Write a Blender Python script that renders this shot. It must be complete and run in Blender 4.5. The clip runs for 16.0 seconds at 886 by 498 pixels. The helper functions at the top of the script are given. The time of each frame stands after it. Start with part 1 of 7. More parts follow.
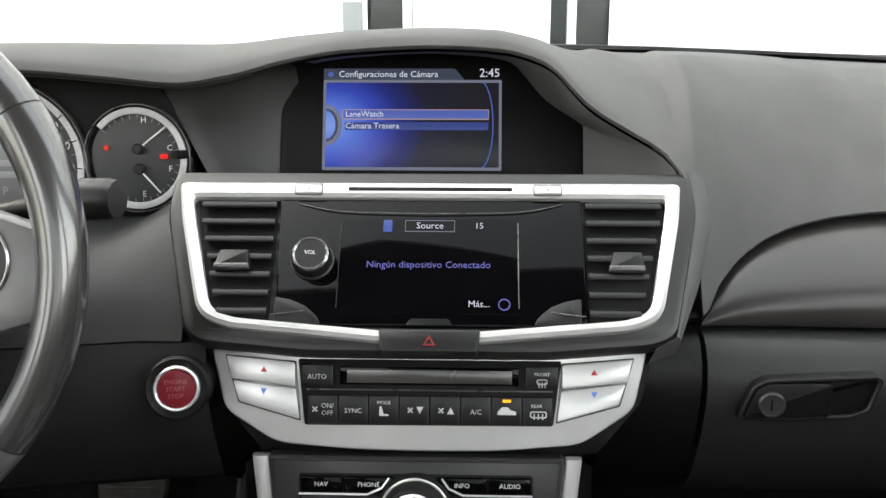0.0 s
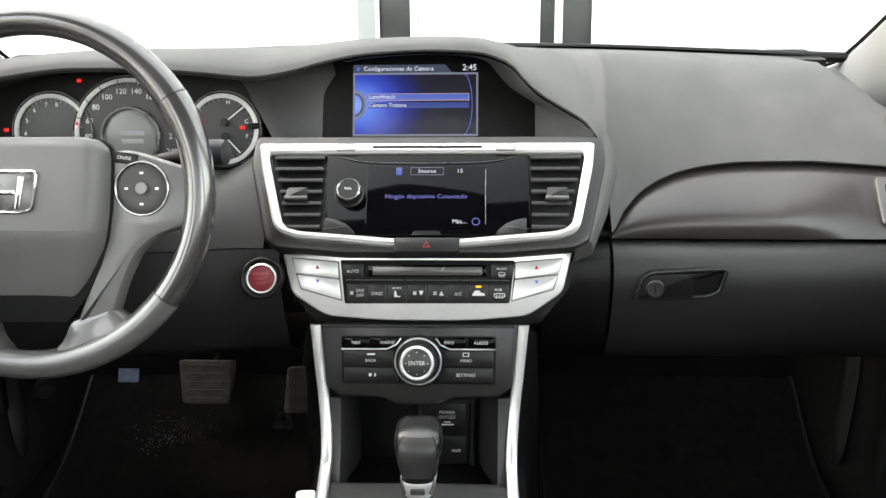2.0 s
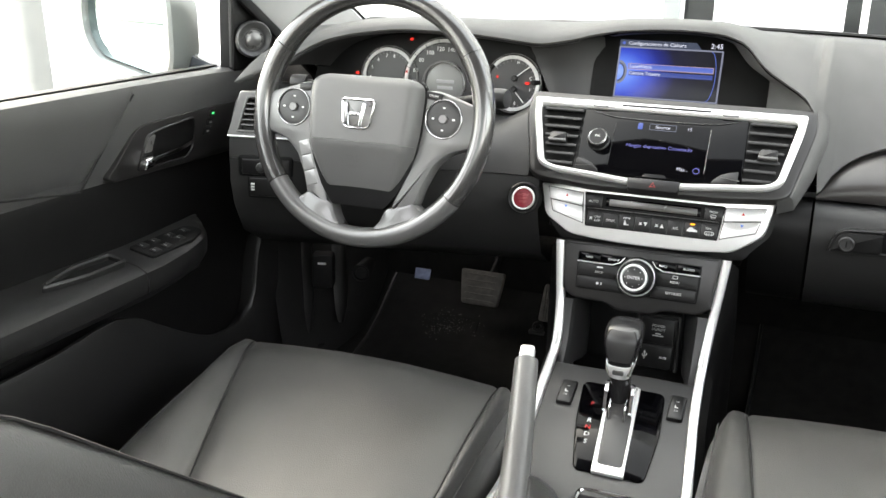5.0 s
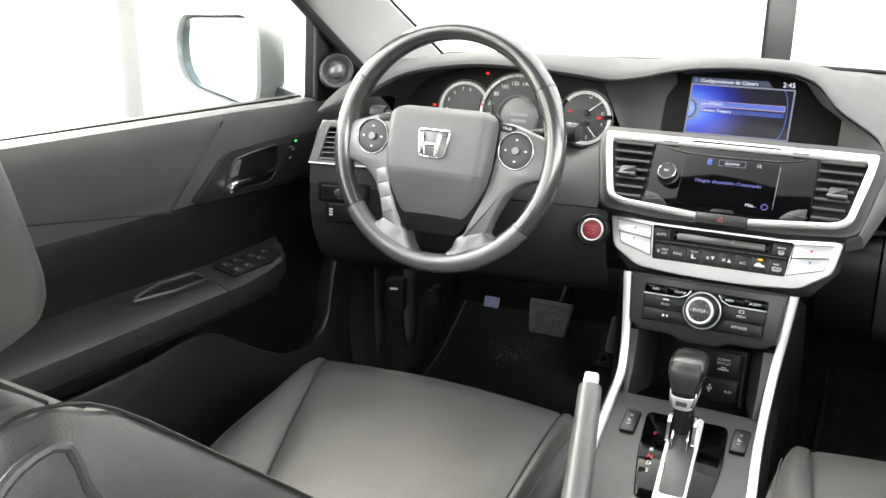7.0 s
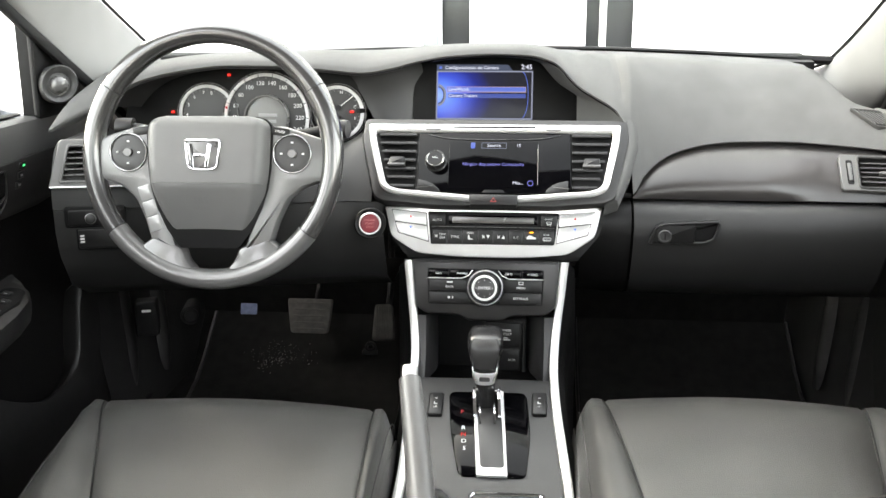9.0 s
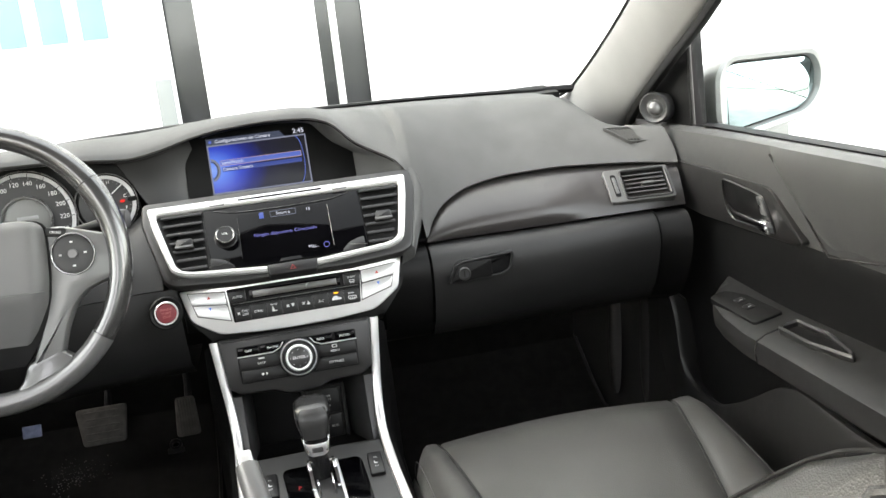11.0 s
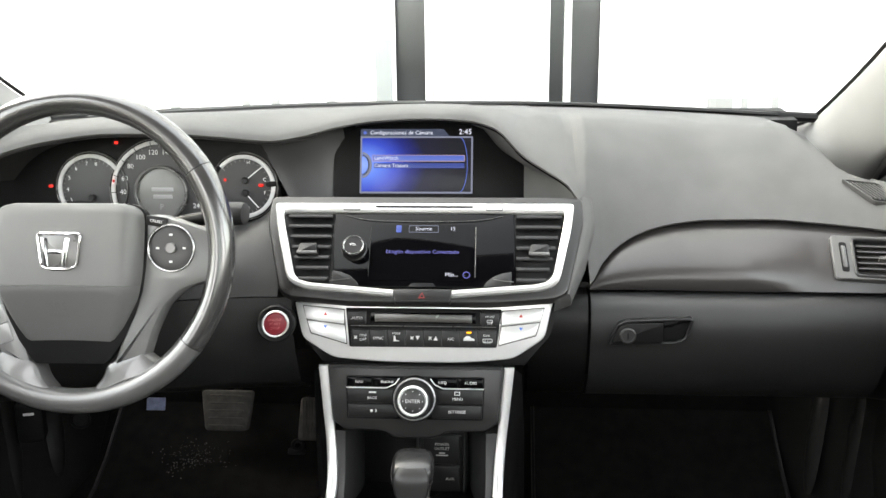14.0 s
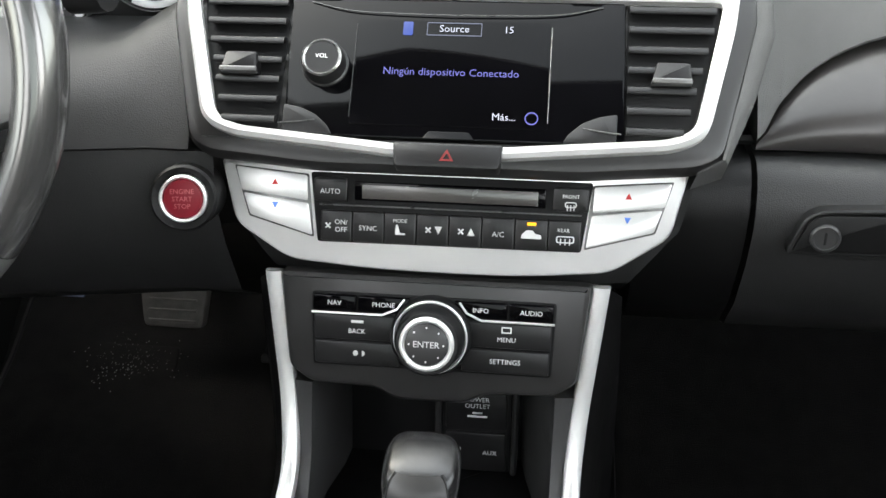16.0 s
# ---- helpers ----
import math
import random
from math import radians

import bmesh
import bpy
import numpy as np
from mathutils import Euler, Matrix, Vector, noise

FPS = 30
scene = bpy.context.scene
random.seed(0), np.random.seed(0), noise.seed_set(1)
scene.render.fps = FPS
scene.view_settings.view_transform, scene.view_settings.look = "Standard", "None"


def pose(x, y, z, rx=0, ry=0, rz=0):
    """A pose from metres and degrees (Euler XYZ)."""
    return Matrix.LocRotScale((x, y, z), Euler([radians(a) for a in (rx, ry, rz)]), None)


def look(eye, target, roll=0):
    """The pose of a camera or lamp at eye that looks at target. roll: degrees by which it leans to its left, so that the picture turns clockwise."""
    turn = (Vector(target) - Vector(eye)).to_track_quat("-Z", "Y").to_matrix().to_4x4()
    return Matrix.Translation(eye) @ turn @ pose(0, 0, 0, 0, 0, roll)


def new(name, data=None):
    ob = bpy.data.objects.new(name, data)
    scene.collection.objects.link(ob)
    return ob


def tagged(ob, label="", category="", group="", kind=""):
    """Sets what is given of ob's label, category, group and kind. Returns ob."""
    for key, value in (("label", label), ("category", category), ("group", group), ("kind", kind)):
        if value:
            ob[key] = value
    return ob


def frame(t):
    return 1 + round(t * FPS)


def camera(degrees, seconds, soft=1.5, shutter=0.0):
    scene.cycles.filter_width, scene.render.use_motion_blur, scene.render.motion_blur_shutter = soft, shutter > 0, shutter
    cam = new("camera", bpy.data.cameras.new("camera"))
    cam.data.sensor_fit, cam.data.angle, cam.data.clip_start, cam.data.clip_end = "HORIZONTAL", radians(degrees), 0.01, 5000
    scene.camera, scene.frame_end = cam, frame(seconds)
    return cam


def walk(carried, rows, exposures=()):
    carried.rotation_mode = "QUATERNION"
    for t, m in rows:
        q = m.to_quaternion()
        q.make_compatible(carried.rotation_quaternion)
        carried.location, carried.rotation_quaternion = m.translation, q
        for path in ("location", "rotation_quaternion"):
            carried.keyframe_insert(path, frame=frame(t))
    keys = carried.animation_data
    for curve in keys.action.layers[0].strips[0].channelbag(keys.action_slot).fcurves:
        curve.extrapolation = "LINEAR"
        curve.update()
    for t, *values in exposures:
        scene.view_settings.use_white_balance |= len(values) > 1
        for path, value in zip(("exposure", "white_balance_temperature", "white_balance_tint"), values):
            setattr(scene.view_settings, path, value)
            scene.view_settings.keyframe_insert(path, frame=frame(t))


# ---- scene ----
EXPOSURES = [(0.0, 3.65, 7350, 12), (1.5, 3.84, 7350, 12), (2.5, 4.12, 7450, 12), (3.5, 4.14, 7450, 12), (4.5, 4.16, 7450, 12), (5.0, 4.3, 7450, 12), (9.0, 4.5, 7450, 12), (12.0, 4.0, 7420, 12), (13.0, 4.06, 7480, 12), (14.0, 4.26, 7450, 12), (14.5, 4.02, 7480, 12), (14.7, 3.98, 7480, 12), (15.0, 3.92, 7480, 12), (15.5, 3.88, 7480, 12), (16.0, 4.24, 7200, 11)]
cam = camera(50.0, 16.0)
PATH = [
    (0, (0.038, -0.161, 1.066), (-0.028, 1.775, 0.566), -0.1),
    (0.5, (0.025, -0.202, 1.069), (-0.028, 1.739, 0.588), 0.0),
    (1, (0.029, -0.295, 1.082), (-0.011, 1.644, 0.596), 0.0),
    (1.5, (0.029, -0.411, 1.067), (-0.002, 1.534, 0.603), -0.3),
    (2, (0.073, -0.565, 1.110), (-0.014, 1.361, 0.577), -0.6),
    (2.5, (0.111, -0.751, 1.143), (0.001, 1.160, 0.565), -0.9),
    (3, (0.126, -0.806, 1.130), (-0.002, 1.108, 0.564), -1.2),
    (3.5, (0.126, -0.872, 1.140), (-0.001, 1.041, 0.573), -1.1),
    (4, (0.132, -0.897, 1.136), (-0.088, 1.017, 0.597), -0.5),
    (4.5, (0.197, -0.890, 1.128), (-0.268, 0.974, 0.569), -0.9),
    (5, (0.230, -0.894, 1.139), (-0.473, 0.882, 0.547), 1.2),
    (5.2, (0.254, -0.910, 1.137), (-0.555, 0.817, 0.534), 1.3),
    (7.3, (0.249, -0.938, 1.148), (-0.599, 0.796, 0.624), 1.7),
    (7.5, (0.228, -0.934, 1.154), (-0.546, 0.832, 0.621), 1.8),
    (8, (0.157, -0.959, 1.153), (-0.398, 0.881, 0.600), 1.4),
    (8.5, (0.111, -0.953, 1.162), (-0.260, 0.927, 0.590), 1.8),
    (9, (0.063, -0.972, 1.160), (-0.118, 0.942, 0.608), -0.4),
    (9.5, (0.028, -0.957, 1.161), (0.054, 0.976, 0.649), -0.7),
    (9.7, (-0.009, -0.962, 1.162), (0.136, 0.972, 0.673), -1.4),
    (11.8, (-0.022, -0.939, 1.145), (0.334, 0.978, 0.700), -6.8),
    (12, (0.024, -0.926, 1.132), (0.258, 1.012, 0.701), -5.4),
    (12.5, (0.094, -0.902, 1.125), (0.018, 1.048, 0.687), -1.4),
    (13, (0.152, -0.860, 1.142), (-0.098, 1.051, 0.608), -1.4),
    (13.5, (0.137, -0.822, 1.164), (-0.085, 1.095, 0.640), -2.7),
    (14, (0.120, -0.688, 1.192), (-0.017, 1.245, 0.694), -0.6),
    (14.5, (0.118, -0.482, 1.169), (0.002, 1.457, 0.692), -1.1),
    (15, (0.099, -0.250, 1.188), (-0.081, 1.660, 0.624), -1.7),
    (15.5, (0.092, -0.131, 1.106), (-0.132, 1.733, 0.418), -2.3),
    (16, (0.081, -0.103, 1.036), (-0.143, 1.699, 0.197), -0.1),
]
walk(cam, [(t, look(eye, target, roll)) for t, eye, target, roll in PATH], EXPOSURES)

# ---- world and light ----
world = bpy.data.worlds.new("sky")
scene.world = world
world.use_nodes = True
wn = world.node_tree
sky = wn.nodes.new("ShaderNodeTexSky")
sky.sky_type = "NISHITA"
sky.sun_disc = False
sky.sun_elevation = radians(38.0)
sky.sun_rotation = radians(-48.4)
sky.air_density, sky.dust_density = 1.0, 3.0
veil = wn.nodes.new("ShaderNodeHueSaturation")
veil.inputs["Saturation"].default_value = 0.35
wn.links.new(sky.outputs["Color"], veil.inputs["Color"])
wn.links.new(veil.outputs["Color"], wn.nodes["Background"].inputs["Color"])
wn.nodes["Background"].inputs["Strength"].default_value = 0.15
sun = new("sun", bpy.data.lights.new("sun", "SUN"))
sun.data.energy, sun.data.angle, sun.data.color = 1.3, radians(25), (1.0, 0.99, 0.975)
sun.matrix_world = look((-4.5, 4.0, 4.7), (0, 0, 0))


# ---- materials ----
def material(name, base, rough=0.5, metal=0.0, grain=0.0, grain_scale=900.0, vary=0.15, vary_scale=14.0,
             kind="noise", coat=0.0, spec=0.5, random_tint=0.0):
    """Principled surface with two scales of colour variation, roughness wear and a fine relief."""
    m = bpy.data.materials.new(name)
    m.use_nodes = True
    t = m.node_tree
    p = t.nodes["Principled BSDF"]
    p.inputs["Metallic"].default_value = metal
    p.inputs["Specular IOR Level"].default_value = spec
    p.inputs["Coat Weight"].default_value = coat
    p.inputs["Coat Roughness"].default_value = 0.08
    co = t.nodes.new("ShaderNodeTexCoord")
    n1 = t.nodes.new("ShaderNodeTexNoise")
    n1.inputs["Scale"].default_value, n1.inputs["Detail"].default_value = vary_scale, 6
    t.links.new(co.outputs["Object"], n1.inputs["Vector"])
    ramp = t.nodes.new("ShaderNodeMapRange")
    ramp.inputs["From Min"].default_value, ramp.inputs["From Max"].default_value = 0.3, 0.7
    ramp.inputs["To Min"].default_value, ramp.inputs["To Max"].default_value = 1 - vary, 1 + vary
    t.links.new(n1.outputs["Fac"], ramp.inputs["Value"])
    mul = t.nodes.new("ShaderNodeVectorMath")
    mul.operation = "SCALE"
    mul.inputs[0].default_value = base
    t.links.new(ramp.outputs["Result"], mul.inputs["Scale"])
    t.links.new(mul.outputs["Vector"], p.inputs["Base Color"])
    rr = t.nodes.new("ShaderNodeMapRange")
    rr.inputs["To Min"].default_value = max(0.02, rough * 0.85)
    rr.inputs["To Max"].default_value = min(1.0, rough * 1.15)
    n2 = t.nodes.new("ShaderNodeTexNoise")
    n2.inputs["Scale"].default_value, n2.inputs["Detail"].default_value = vary_scale * 4, 4
    t.links.new(co.outputs["Object"], n2.inputs["Vector"])
    t.links.new(n2.outputs["Fac"], rr.inputs["Value"])
    t.links.new(rr.outputs["Result"], p.inputs["Roughness"])
    if grain:
        if kind == "cells":
            g = t.nodes.new("ShaderNodeTexVoronoi")
            g.inputs["Scale"].default_value = grain_scale
            out = g.outputs["Distance"]
        else:
            g = t.nodes.new("ShaderNodeTexNoise")
            g.inputs["Scale"].default_value, g.inputs["Detail"].default_value = grain_scale, 3
            out = g.outputs["Fac"]
        t.links.new(co.outputs["Object"], g.inputs["Vector"])
        b = t.nodes.new("ShaderNodeBump")
        b.inputs["Strength"].default_value, b.inputs["Distance"].default_value = grain, 0.0006
        t.links.new(out, b.inputs["Height"])
        t.links.new(b.outputs["Normal"], p.inputs["Normal"])
    return m


GAIN = 0.062         # the screens are dim beside the daylight


def glow(name, color, strength):
    m = bpy.data.materials.new(name)
    m.use_nodes = True
    p = m.node_tree.nodes["Principled BSDF"]
    p.inputs["Base Color"].default_value = (0.01, 0.01, 0.012, 1)
    p.inputs["Roughness"].default_value = 0.25
    p.inputs["Specular IOR Level"].default_value = 0.15
    p.inputs["Emission Color"].default_value = (*color, 1)
    p.inputs["Emission Strength"].default_value = strength * GAIN
    return m


def pane_glass(name, tint=(1, 1, 1), gloss=0.025):
    m = bpy.data.materials.new(name)
    m.use_nodes = True
    t = m.node_tree
    t.nodes.remove(t.nodes["Principled BSDF"])
    a = t.nodes.new("ShaderNodeBsdfTransparent")
    a.inputs["Color"].default_value = (*tint, 1)
    g = t.nodes.new("ShaderNodeBsdfGlossy")
    g.inputs["Roughness"].default_value = 0.02
    mix = t.nodes.new("ShaderNodeMixShader")
    mix.inputs["Fac"].default_value = gloss
    t.links.new(a.outputs["BSDF"], mix.inputs[1])
    t.links.new(g.outputs["BSDF"], mix.inputs[2])
    t.links.new(mix.outputs["Shader"], t.nodes["Material Output"].inputs["Surface"])
    return m


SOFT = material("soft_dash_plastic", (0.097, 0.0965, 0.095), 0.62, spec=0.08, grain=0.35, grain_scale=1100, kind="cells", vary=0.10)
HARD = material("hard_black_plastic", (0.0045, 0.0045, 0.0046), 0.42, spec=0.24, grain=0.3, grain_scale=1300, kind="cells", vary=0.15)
PANEL = material("satin_grey_plastic", (0.030, 0.030, 0.030), 0.38, spec=0.45, grain=0.08, grain_scale=900, vary=0.1)
BLACK = material("matt_black_plastic", (0.004, 0.004, 0.0042), 0.6, spec=0.2, grain=0.1, vary=0.2)
BUTTON = material("button_plastic", (0.010, 0.010, 0.0103), 0.36, spec=0.35, grain=0.05, vary=0.1)
PIANO = material("gloss_black_plastic", (0.0014, 0.0014, 0.0018), 0.06, vary=0.2, vary_scale=30, spec=0.12)
SILVER = material("satin_silver_paint", (0.82, 0.82, 0.81), 0.30, metal=0.55, grain=0.03, grain_scale=2500, vary=0.05)
SPOKE = material("satin_grey_spoke_paint", (0.165, 0.165, 0.163), 0.30, metal=0.25, vary=0.03, vary_scale=5)
RINGSILVER = material("dark_satin_chrome", (0.30, 0.30, 0.30), 0.25, metal=0.9, vary=0.05)
SILVERGREY = material("dark_silver_paint", (0.125, 0.124, 0.122), 0.28, metal=0.45, grain=0.05, grain_scale=2500, vary=0.03)
KEYGREY = material("satin_grey_key", (0.30, 0.30, 0.296), 0.34, metal=0.35, vary=0.05)
VENTGREY = material("satin_grey_bezel", (0.095, 0.094, 0.092), 0.36, vary=0.05)
GRIPDARK = material("smooth_black_leather_front", (0.030, 0.030, 0.0295), 0.36, spec=0.5, vary=0.08)
GRIPSKIN = material("smooth_grey_black_grip", (0.110, 0.110, 0.108), 0.38, spec=0.7, grain=0.1, grain_scale=900, vary=0.08)
# SILVER with a darker base, offsetting the stronger light the flat keys catch
TONEDSILVER = material("toned_down_silver", (0.72, 0.72, 0.713), 0.34, metal=0.55, vary=0.05)
CHROME = material("chrome", (0.78, 0.78, 0.80), 0.10, metal=1.0, vary=0.05)
KNOBSKIN = material("polished_black_leather", (0.010, 0.010, 0.0105), 0.26, grain=0.05, grain_scale=900, vary=0.1, spec=0.6)
LEATHER = material("black_leather", (0.045, 0.0445, 0.0428), 0.40, grain=0.40, grain_scale=650, kind="cells", vary=0.18, vary_scale=9)
# paler copy of the rim leather; its bottom highlights are painted into the base
LITFOOTSKIN = material("highlit_satin_leather", (0.088, 0.088, 0.086), 0.30, vary=0.05, vary_scale=5, spec=0.9, coat=0.6)
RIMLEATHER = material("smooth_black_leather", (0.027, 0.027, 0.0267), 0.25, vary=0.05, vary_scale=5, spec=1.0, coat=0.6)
PADSKIN = material("grained_wheel_pad", (0.104, 0.104, 0.102), 0.40, grain=0.25, grain_scale=1100, kind="cells", vary=0.06)
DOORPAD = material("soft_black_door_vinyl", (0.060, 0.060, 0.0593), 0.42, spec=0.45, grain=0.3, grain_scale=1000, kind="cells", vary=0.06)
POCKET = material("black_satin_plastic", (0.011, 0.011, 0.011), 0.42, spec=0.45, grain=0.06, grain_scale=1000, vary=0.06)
LINING = material("matt_dark_lining", (0.020, 0.020, 0.0202), 0.6, spec=0.2, grain=0.1, vary=0.2)
INSERT = material("dark_satin_door_insert", (0.017, 0.0165, 0.0163), 0.38, spec=0.45, grain=0.08, grain_scale=900, vary=0.1)
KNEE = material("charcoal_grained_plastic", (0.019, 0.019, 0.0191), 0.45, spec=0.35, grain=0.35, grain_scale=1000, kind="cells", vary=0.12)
STITCH = material("grey_thread", (0.07, 0.07, 0.068), 0.8, vary=0.2, vary_scale=300)
SEAM = material("seam_shadow_cloth", (0.008, 0.008, 0.008), 0.9, vary=0.2)
CARPET = material("black_carpet", (0.0055, 0.0053, 0.0050), 0.95, grain=1.0, grain_scale=700, vary=0.5, vary_scale=40, spec=0.2)
DUSTYRUBBER = material("dusty_worn_rubber", (0.085, 0.078, 0.070), 0.7, grain=0.4, grain_scale=500, vary=0.35, vary_scale=60)
PILLAR = material("light_grey_headliner", (0.195, 0.193, 0.188), 0.85, grain=0.25, grain_scale=1500, vary=0.06)
DECOR = material("brushed_dark_decor", (0.030, 0.0275, 0.0265), 0.30, grain=0.1, grain_scale=300, vary=0.25, vary_scale=6)
LABELPRINT = material("pale_grey_label_print", (0.64, 0.64, 0.632), 0.5, vary=0.05)
WHITEPRINT = material("white_print", (0.75, 0.75, 0.74), 0.5, vary=0.05)
GREYPRINT = material("grey_print", (0.30, 0.30, 0.30), 0.5, vary=0.05)
PINKPRINT = material("faded_pink_print", (0.42, 0.10, 0.11), 0.5, vary=0.05)
REDPRINT = material("red_print", (0.55, 0.02, 0.02), 0.5, vary=0.05)
PALETAG = material("pale_blue_paper", (0.20, 0.23, 0.36), 0.6, vary=0.3, vary_scale=90)
GHOSTINK = material("pale_green_tape", (0.170, 0.180, 0.174), 0.5, vary=0.1)
BLUEPRINT = material("blue_print", (0.10, 0.25, 0.75), 0.5, vary=0.05)
DARKRED = material("dark_red_print", (0.17, 0.012, 0.012), 0.4, vary=0.05)
REDBUTTON = material("red_translucent_button", (0.17, 0.005, 0.014), 0.30, coat=0.15, spec=0.3, vary=0.1)
BANNER = material("white_vinyl_banner", (0.80, 0.80, 0.79), 0.6, grain=0.2, grain_scale=60, vary=0.03, vary_scale=3)
BANNERINK = material("grey_banner_ink", (0.175, 0.175, 0.167), 0.6, vary=0.06)
BLUEINK = material("pale_blue_banner_ink", (0.125, 0.20, 0.215), 0.6, vary=0.05)
DARKGLASS = material("dark_shop_glass", (0.034, 0.034, 0.035), 0.16, vary=0.35, vary_scale=2.5)
MULLION = material("white_window_bar", (0.72, 0.72, 0.70), 0.4, vary=0.05)
CONCRETE = material("pale_concrete", (0.42, 0.418, 0.41), 0.85, grain=0.5, grain_scale=80, vary=0.2, vary_scale=3)
CARPAINT = material("dark_car_paint", (0.05, 0.055, 0.065), 0.18, metal=0.3, coat=1.0, vary=0.05)
MIRRORPAINT = material("grey_car_paint", (0.22, 0.225, 0.22), 0.3, metal=0.2, coat=0.6, vary=0.05)
MIRROR = material("mirror_glass", (0.36, 0.45, 0.46), 0.02, metal=1.0, vary=0.02)
LCDGREY = material("grey_lcd", (0.17, 0.17, 0.165), 0.3, vary=0.05, vary_scale=20)
LCDDARK = material("dark_lcd", (0.045, 0.042, 0.039), 0.26, spec=0.9, vary=0.05, vary_scale=20)
CLEAR = pane_glass("clear_glass", (0.93, 0.96, 0.95))
TINTED = pane_glass("tinted_glass", (0.58, 0.61, 0.60))
REDGLOW = glow("red_warning_light", (1.0, 0.03, 0.02), 1.1)
DIMRED = glow("dim_red_letter", (0.9, 0.02, 0.03), 0.45)
GREENGLOW = glow("green_light", (0.05, 0.9, 0.3), 1.2)
AMBERGLOW = glow("amber_light", (1.0, 0.42, 0.02), 2.2)
TEXTGLOW = glow("white_screen_text", (0.80, 0.90, 1.15), 1.0)
BLUETEXT = glow("blue_screen_text", (0.20, 0.22, 0.80), 0.9)
BARGLOW = glow("blue_menu_bar", (0.07, 0.13, 0.58), 0.55)
BARGLOW2 = glow("pale_blue_menu_bar", (0.12, 0.21, 0.80), 0.72)
ORANGEGLOW = glow("pale_selection_line", (0.75, 0.55, 0.62), 0.7)
GREYGLOW = glow("grey_screen_frame", (0.34, 0.40, 0.58), 0.55)
TITLEGLOW = glow("dark_title_bar", (0.09, 0.12, 0.20), 0.6)
GAUGEGREY = material("grey_gauge_ring", (0.50, 0.50, 0.50), 0.4, vary=0.1, vary_scale=120)
GAUGEFACE = material("dark_gauge_face", (0.030, 0.030, 0.031), 0.45, vary=0.15)


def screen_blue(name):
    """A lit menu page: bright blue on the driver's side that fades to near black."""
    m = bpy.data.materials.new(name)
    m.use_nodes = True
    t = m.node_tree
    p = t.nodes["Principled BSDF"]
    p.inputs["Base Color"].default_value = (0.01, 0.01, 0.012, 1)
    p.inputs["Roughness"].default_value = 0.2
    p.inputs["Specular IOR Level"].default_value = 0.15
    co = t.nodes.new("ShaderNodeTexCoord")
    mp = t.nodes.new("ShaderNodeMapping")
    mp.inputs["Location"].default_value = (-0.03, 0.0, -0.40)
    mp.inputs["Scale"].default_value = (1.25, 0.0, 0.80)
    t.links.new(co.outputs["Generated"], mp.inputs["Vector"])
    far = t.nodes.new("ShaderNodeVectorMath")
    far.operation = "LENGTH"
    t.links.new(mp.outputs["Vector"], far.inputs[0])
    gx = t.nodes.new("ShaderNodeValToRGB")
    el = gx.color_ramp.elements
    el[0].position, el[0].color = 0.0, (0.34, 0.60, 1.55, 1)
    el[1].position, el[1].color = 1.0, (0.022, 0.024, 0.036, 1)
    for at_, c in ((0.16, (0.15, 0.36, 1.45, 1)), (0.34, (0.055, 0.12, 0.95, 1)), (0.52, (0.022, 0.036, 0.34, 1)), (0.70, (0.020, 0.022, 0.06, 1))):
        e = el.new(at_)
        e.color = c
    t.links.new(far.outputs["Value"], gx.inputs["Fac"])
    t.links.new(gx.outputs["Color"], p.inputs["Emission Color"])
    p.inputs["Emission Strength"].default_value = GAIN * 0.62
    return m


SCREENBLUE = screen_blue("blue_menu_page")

# ---- building helpers ----
WORLD = {}


def thing(name, loc, label, category, group="", kind=""):
    """A top-level Empty at a thing's base."""
    ob = new(name)
    ob.empty_display_size = 0.05
    ob.matrix_basis = Matrix.Translation(loc)
    WORLD[ob.name] = Matrix.Translation(loc)
    return tagged(ob, label, category, group, kind)


def part(name, bm, mat, parent=None, label="", category="", kind="", sharp=38.0, smooth=True, group=""):
    """Links a bmesh in world coordinates as one mesh object with its origin at its middle, under a thing or a part."""
    bmesh.ops.recalc_face_normals(bm, faces=bm.faces)
    co = [v.co for v in bm.verts]
    lo = Vector([min(c[i] for c in co) for i in range(3)])
    hi = Vector([max(c[i] for c in co) for i in range(3)])
    mid = (lo + hi) / 2
    bm.transform(Matrix.Translation(-mid))
    me = bpy.data.meshes.new(name)
    bm.to_mesh(me)
    bm.free()
    if smooth:
        me.shade_smooth()
        me.set_sharp_from_angle(angle=radians(sharp))
    me.materials.append(mat)
    ob = new(name, me)
    w = Matrix.Translation(mid)
    WORLD[ob.name] = w
    if parent:
        ob.parent = parent
        ob.matrix_basis = WORLD[parent.name].inverted() @ w
    else:
        ob.matrix_basis = w
    return tagged(ob, label, category, group, kind)


def face_frame(origin, v, u=(1, 0, 0)):
    """A frame on a face: u to the right, v up along it, n out of it towards the cabin."""
    u, v = Vector(u).normalized(), Vector(v).normalized()
    n = u.cross(v)
    m = Matrix.Identity(4)
    for i in range(3):
        m[i][0], m[i][1], m[i][2], m[i][3] = u[i], v[i], n[i], origin[i]
    return m


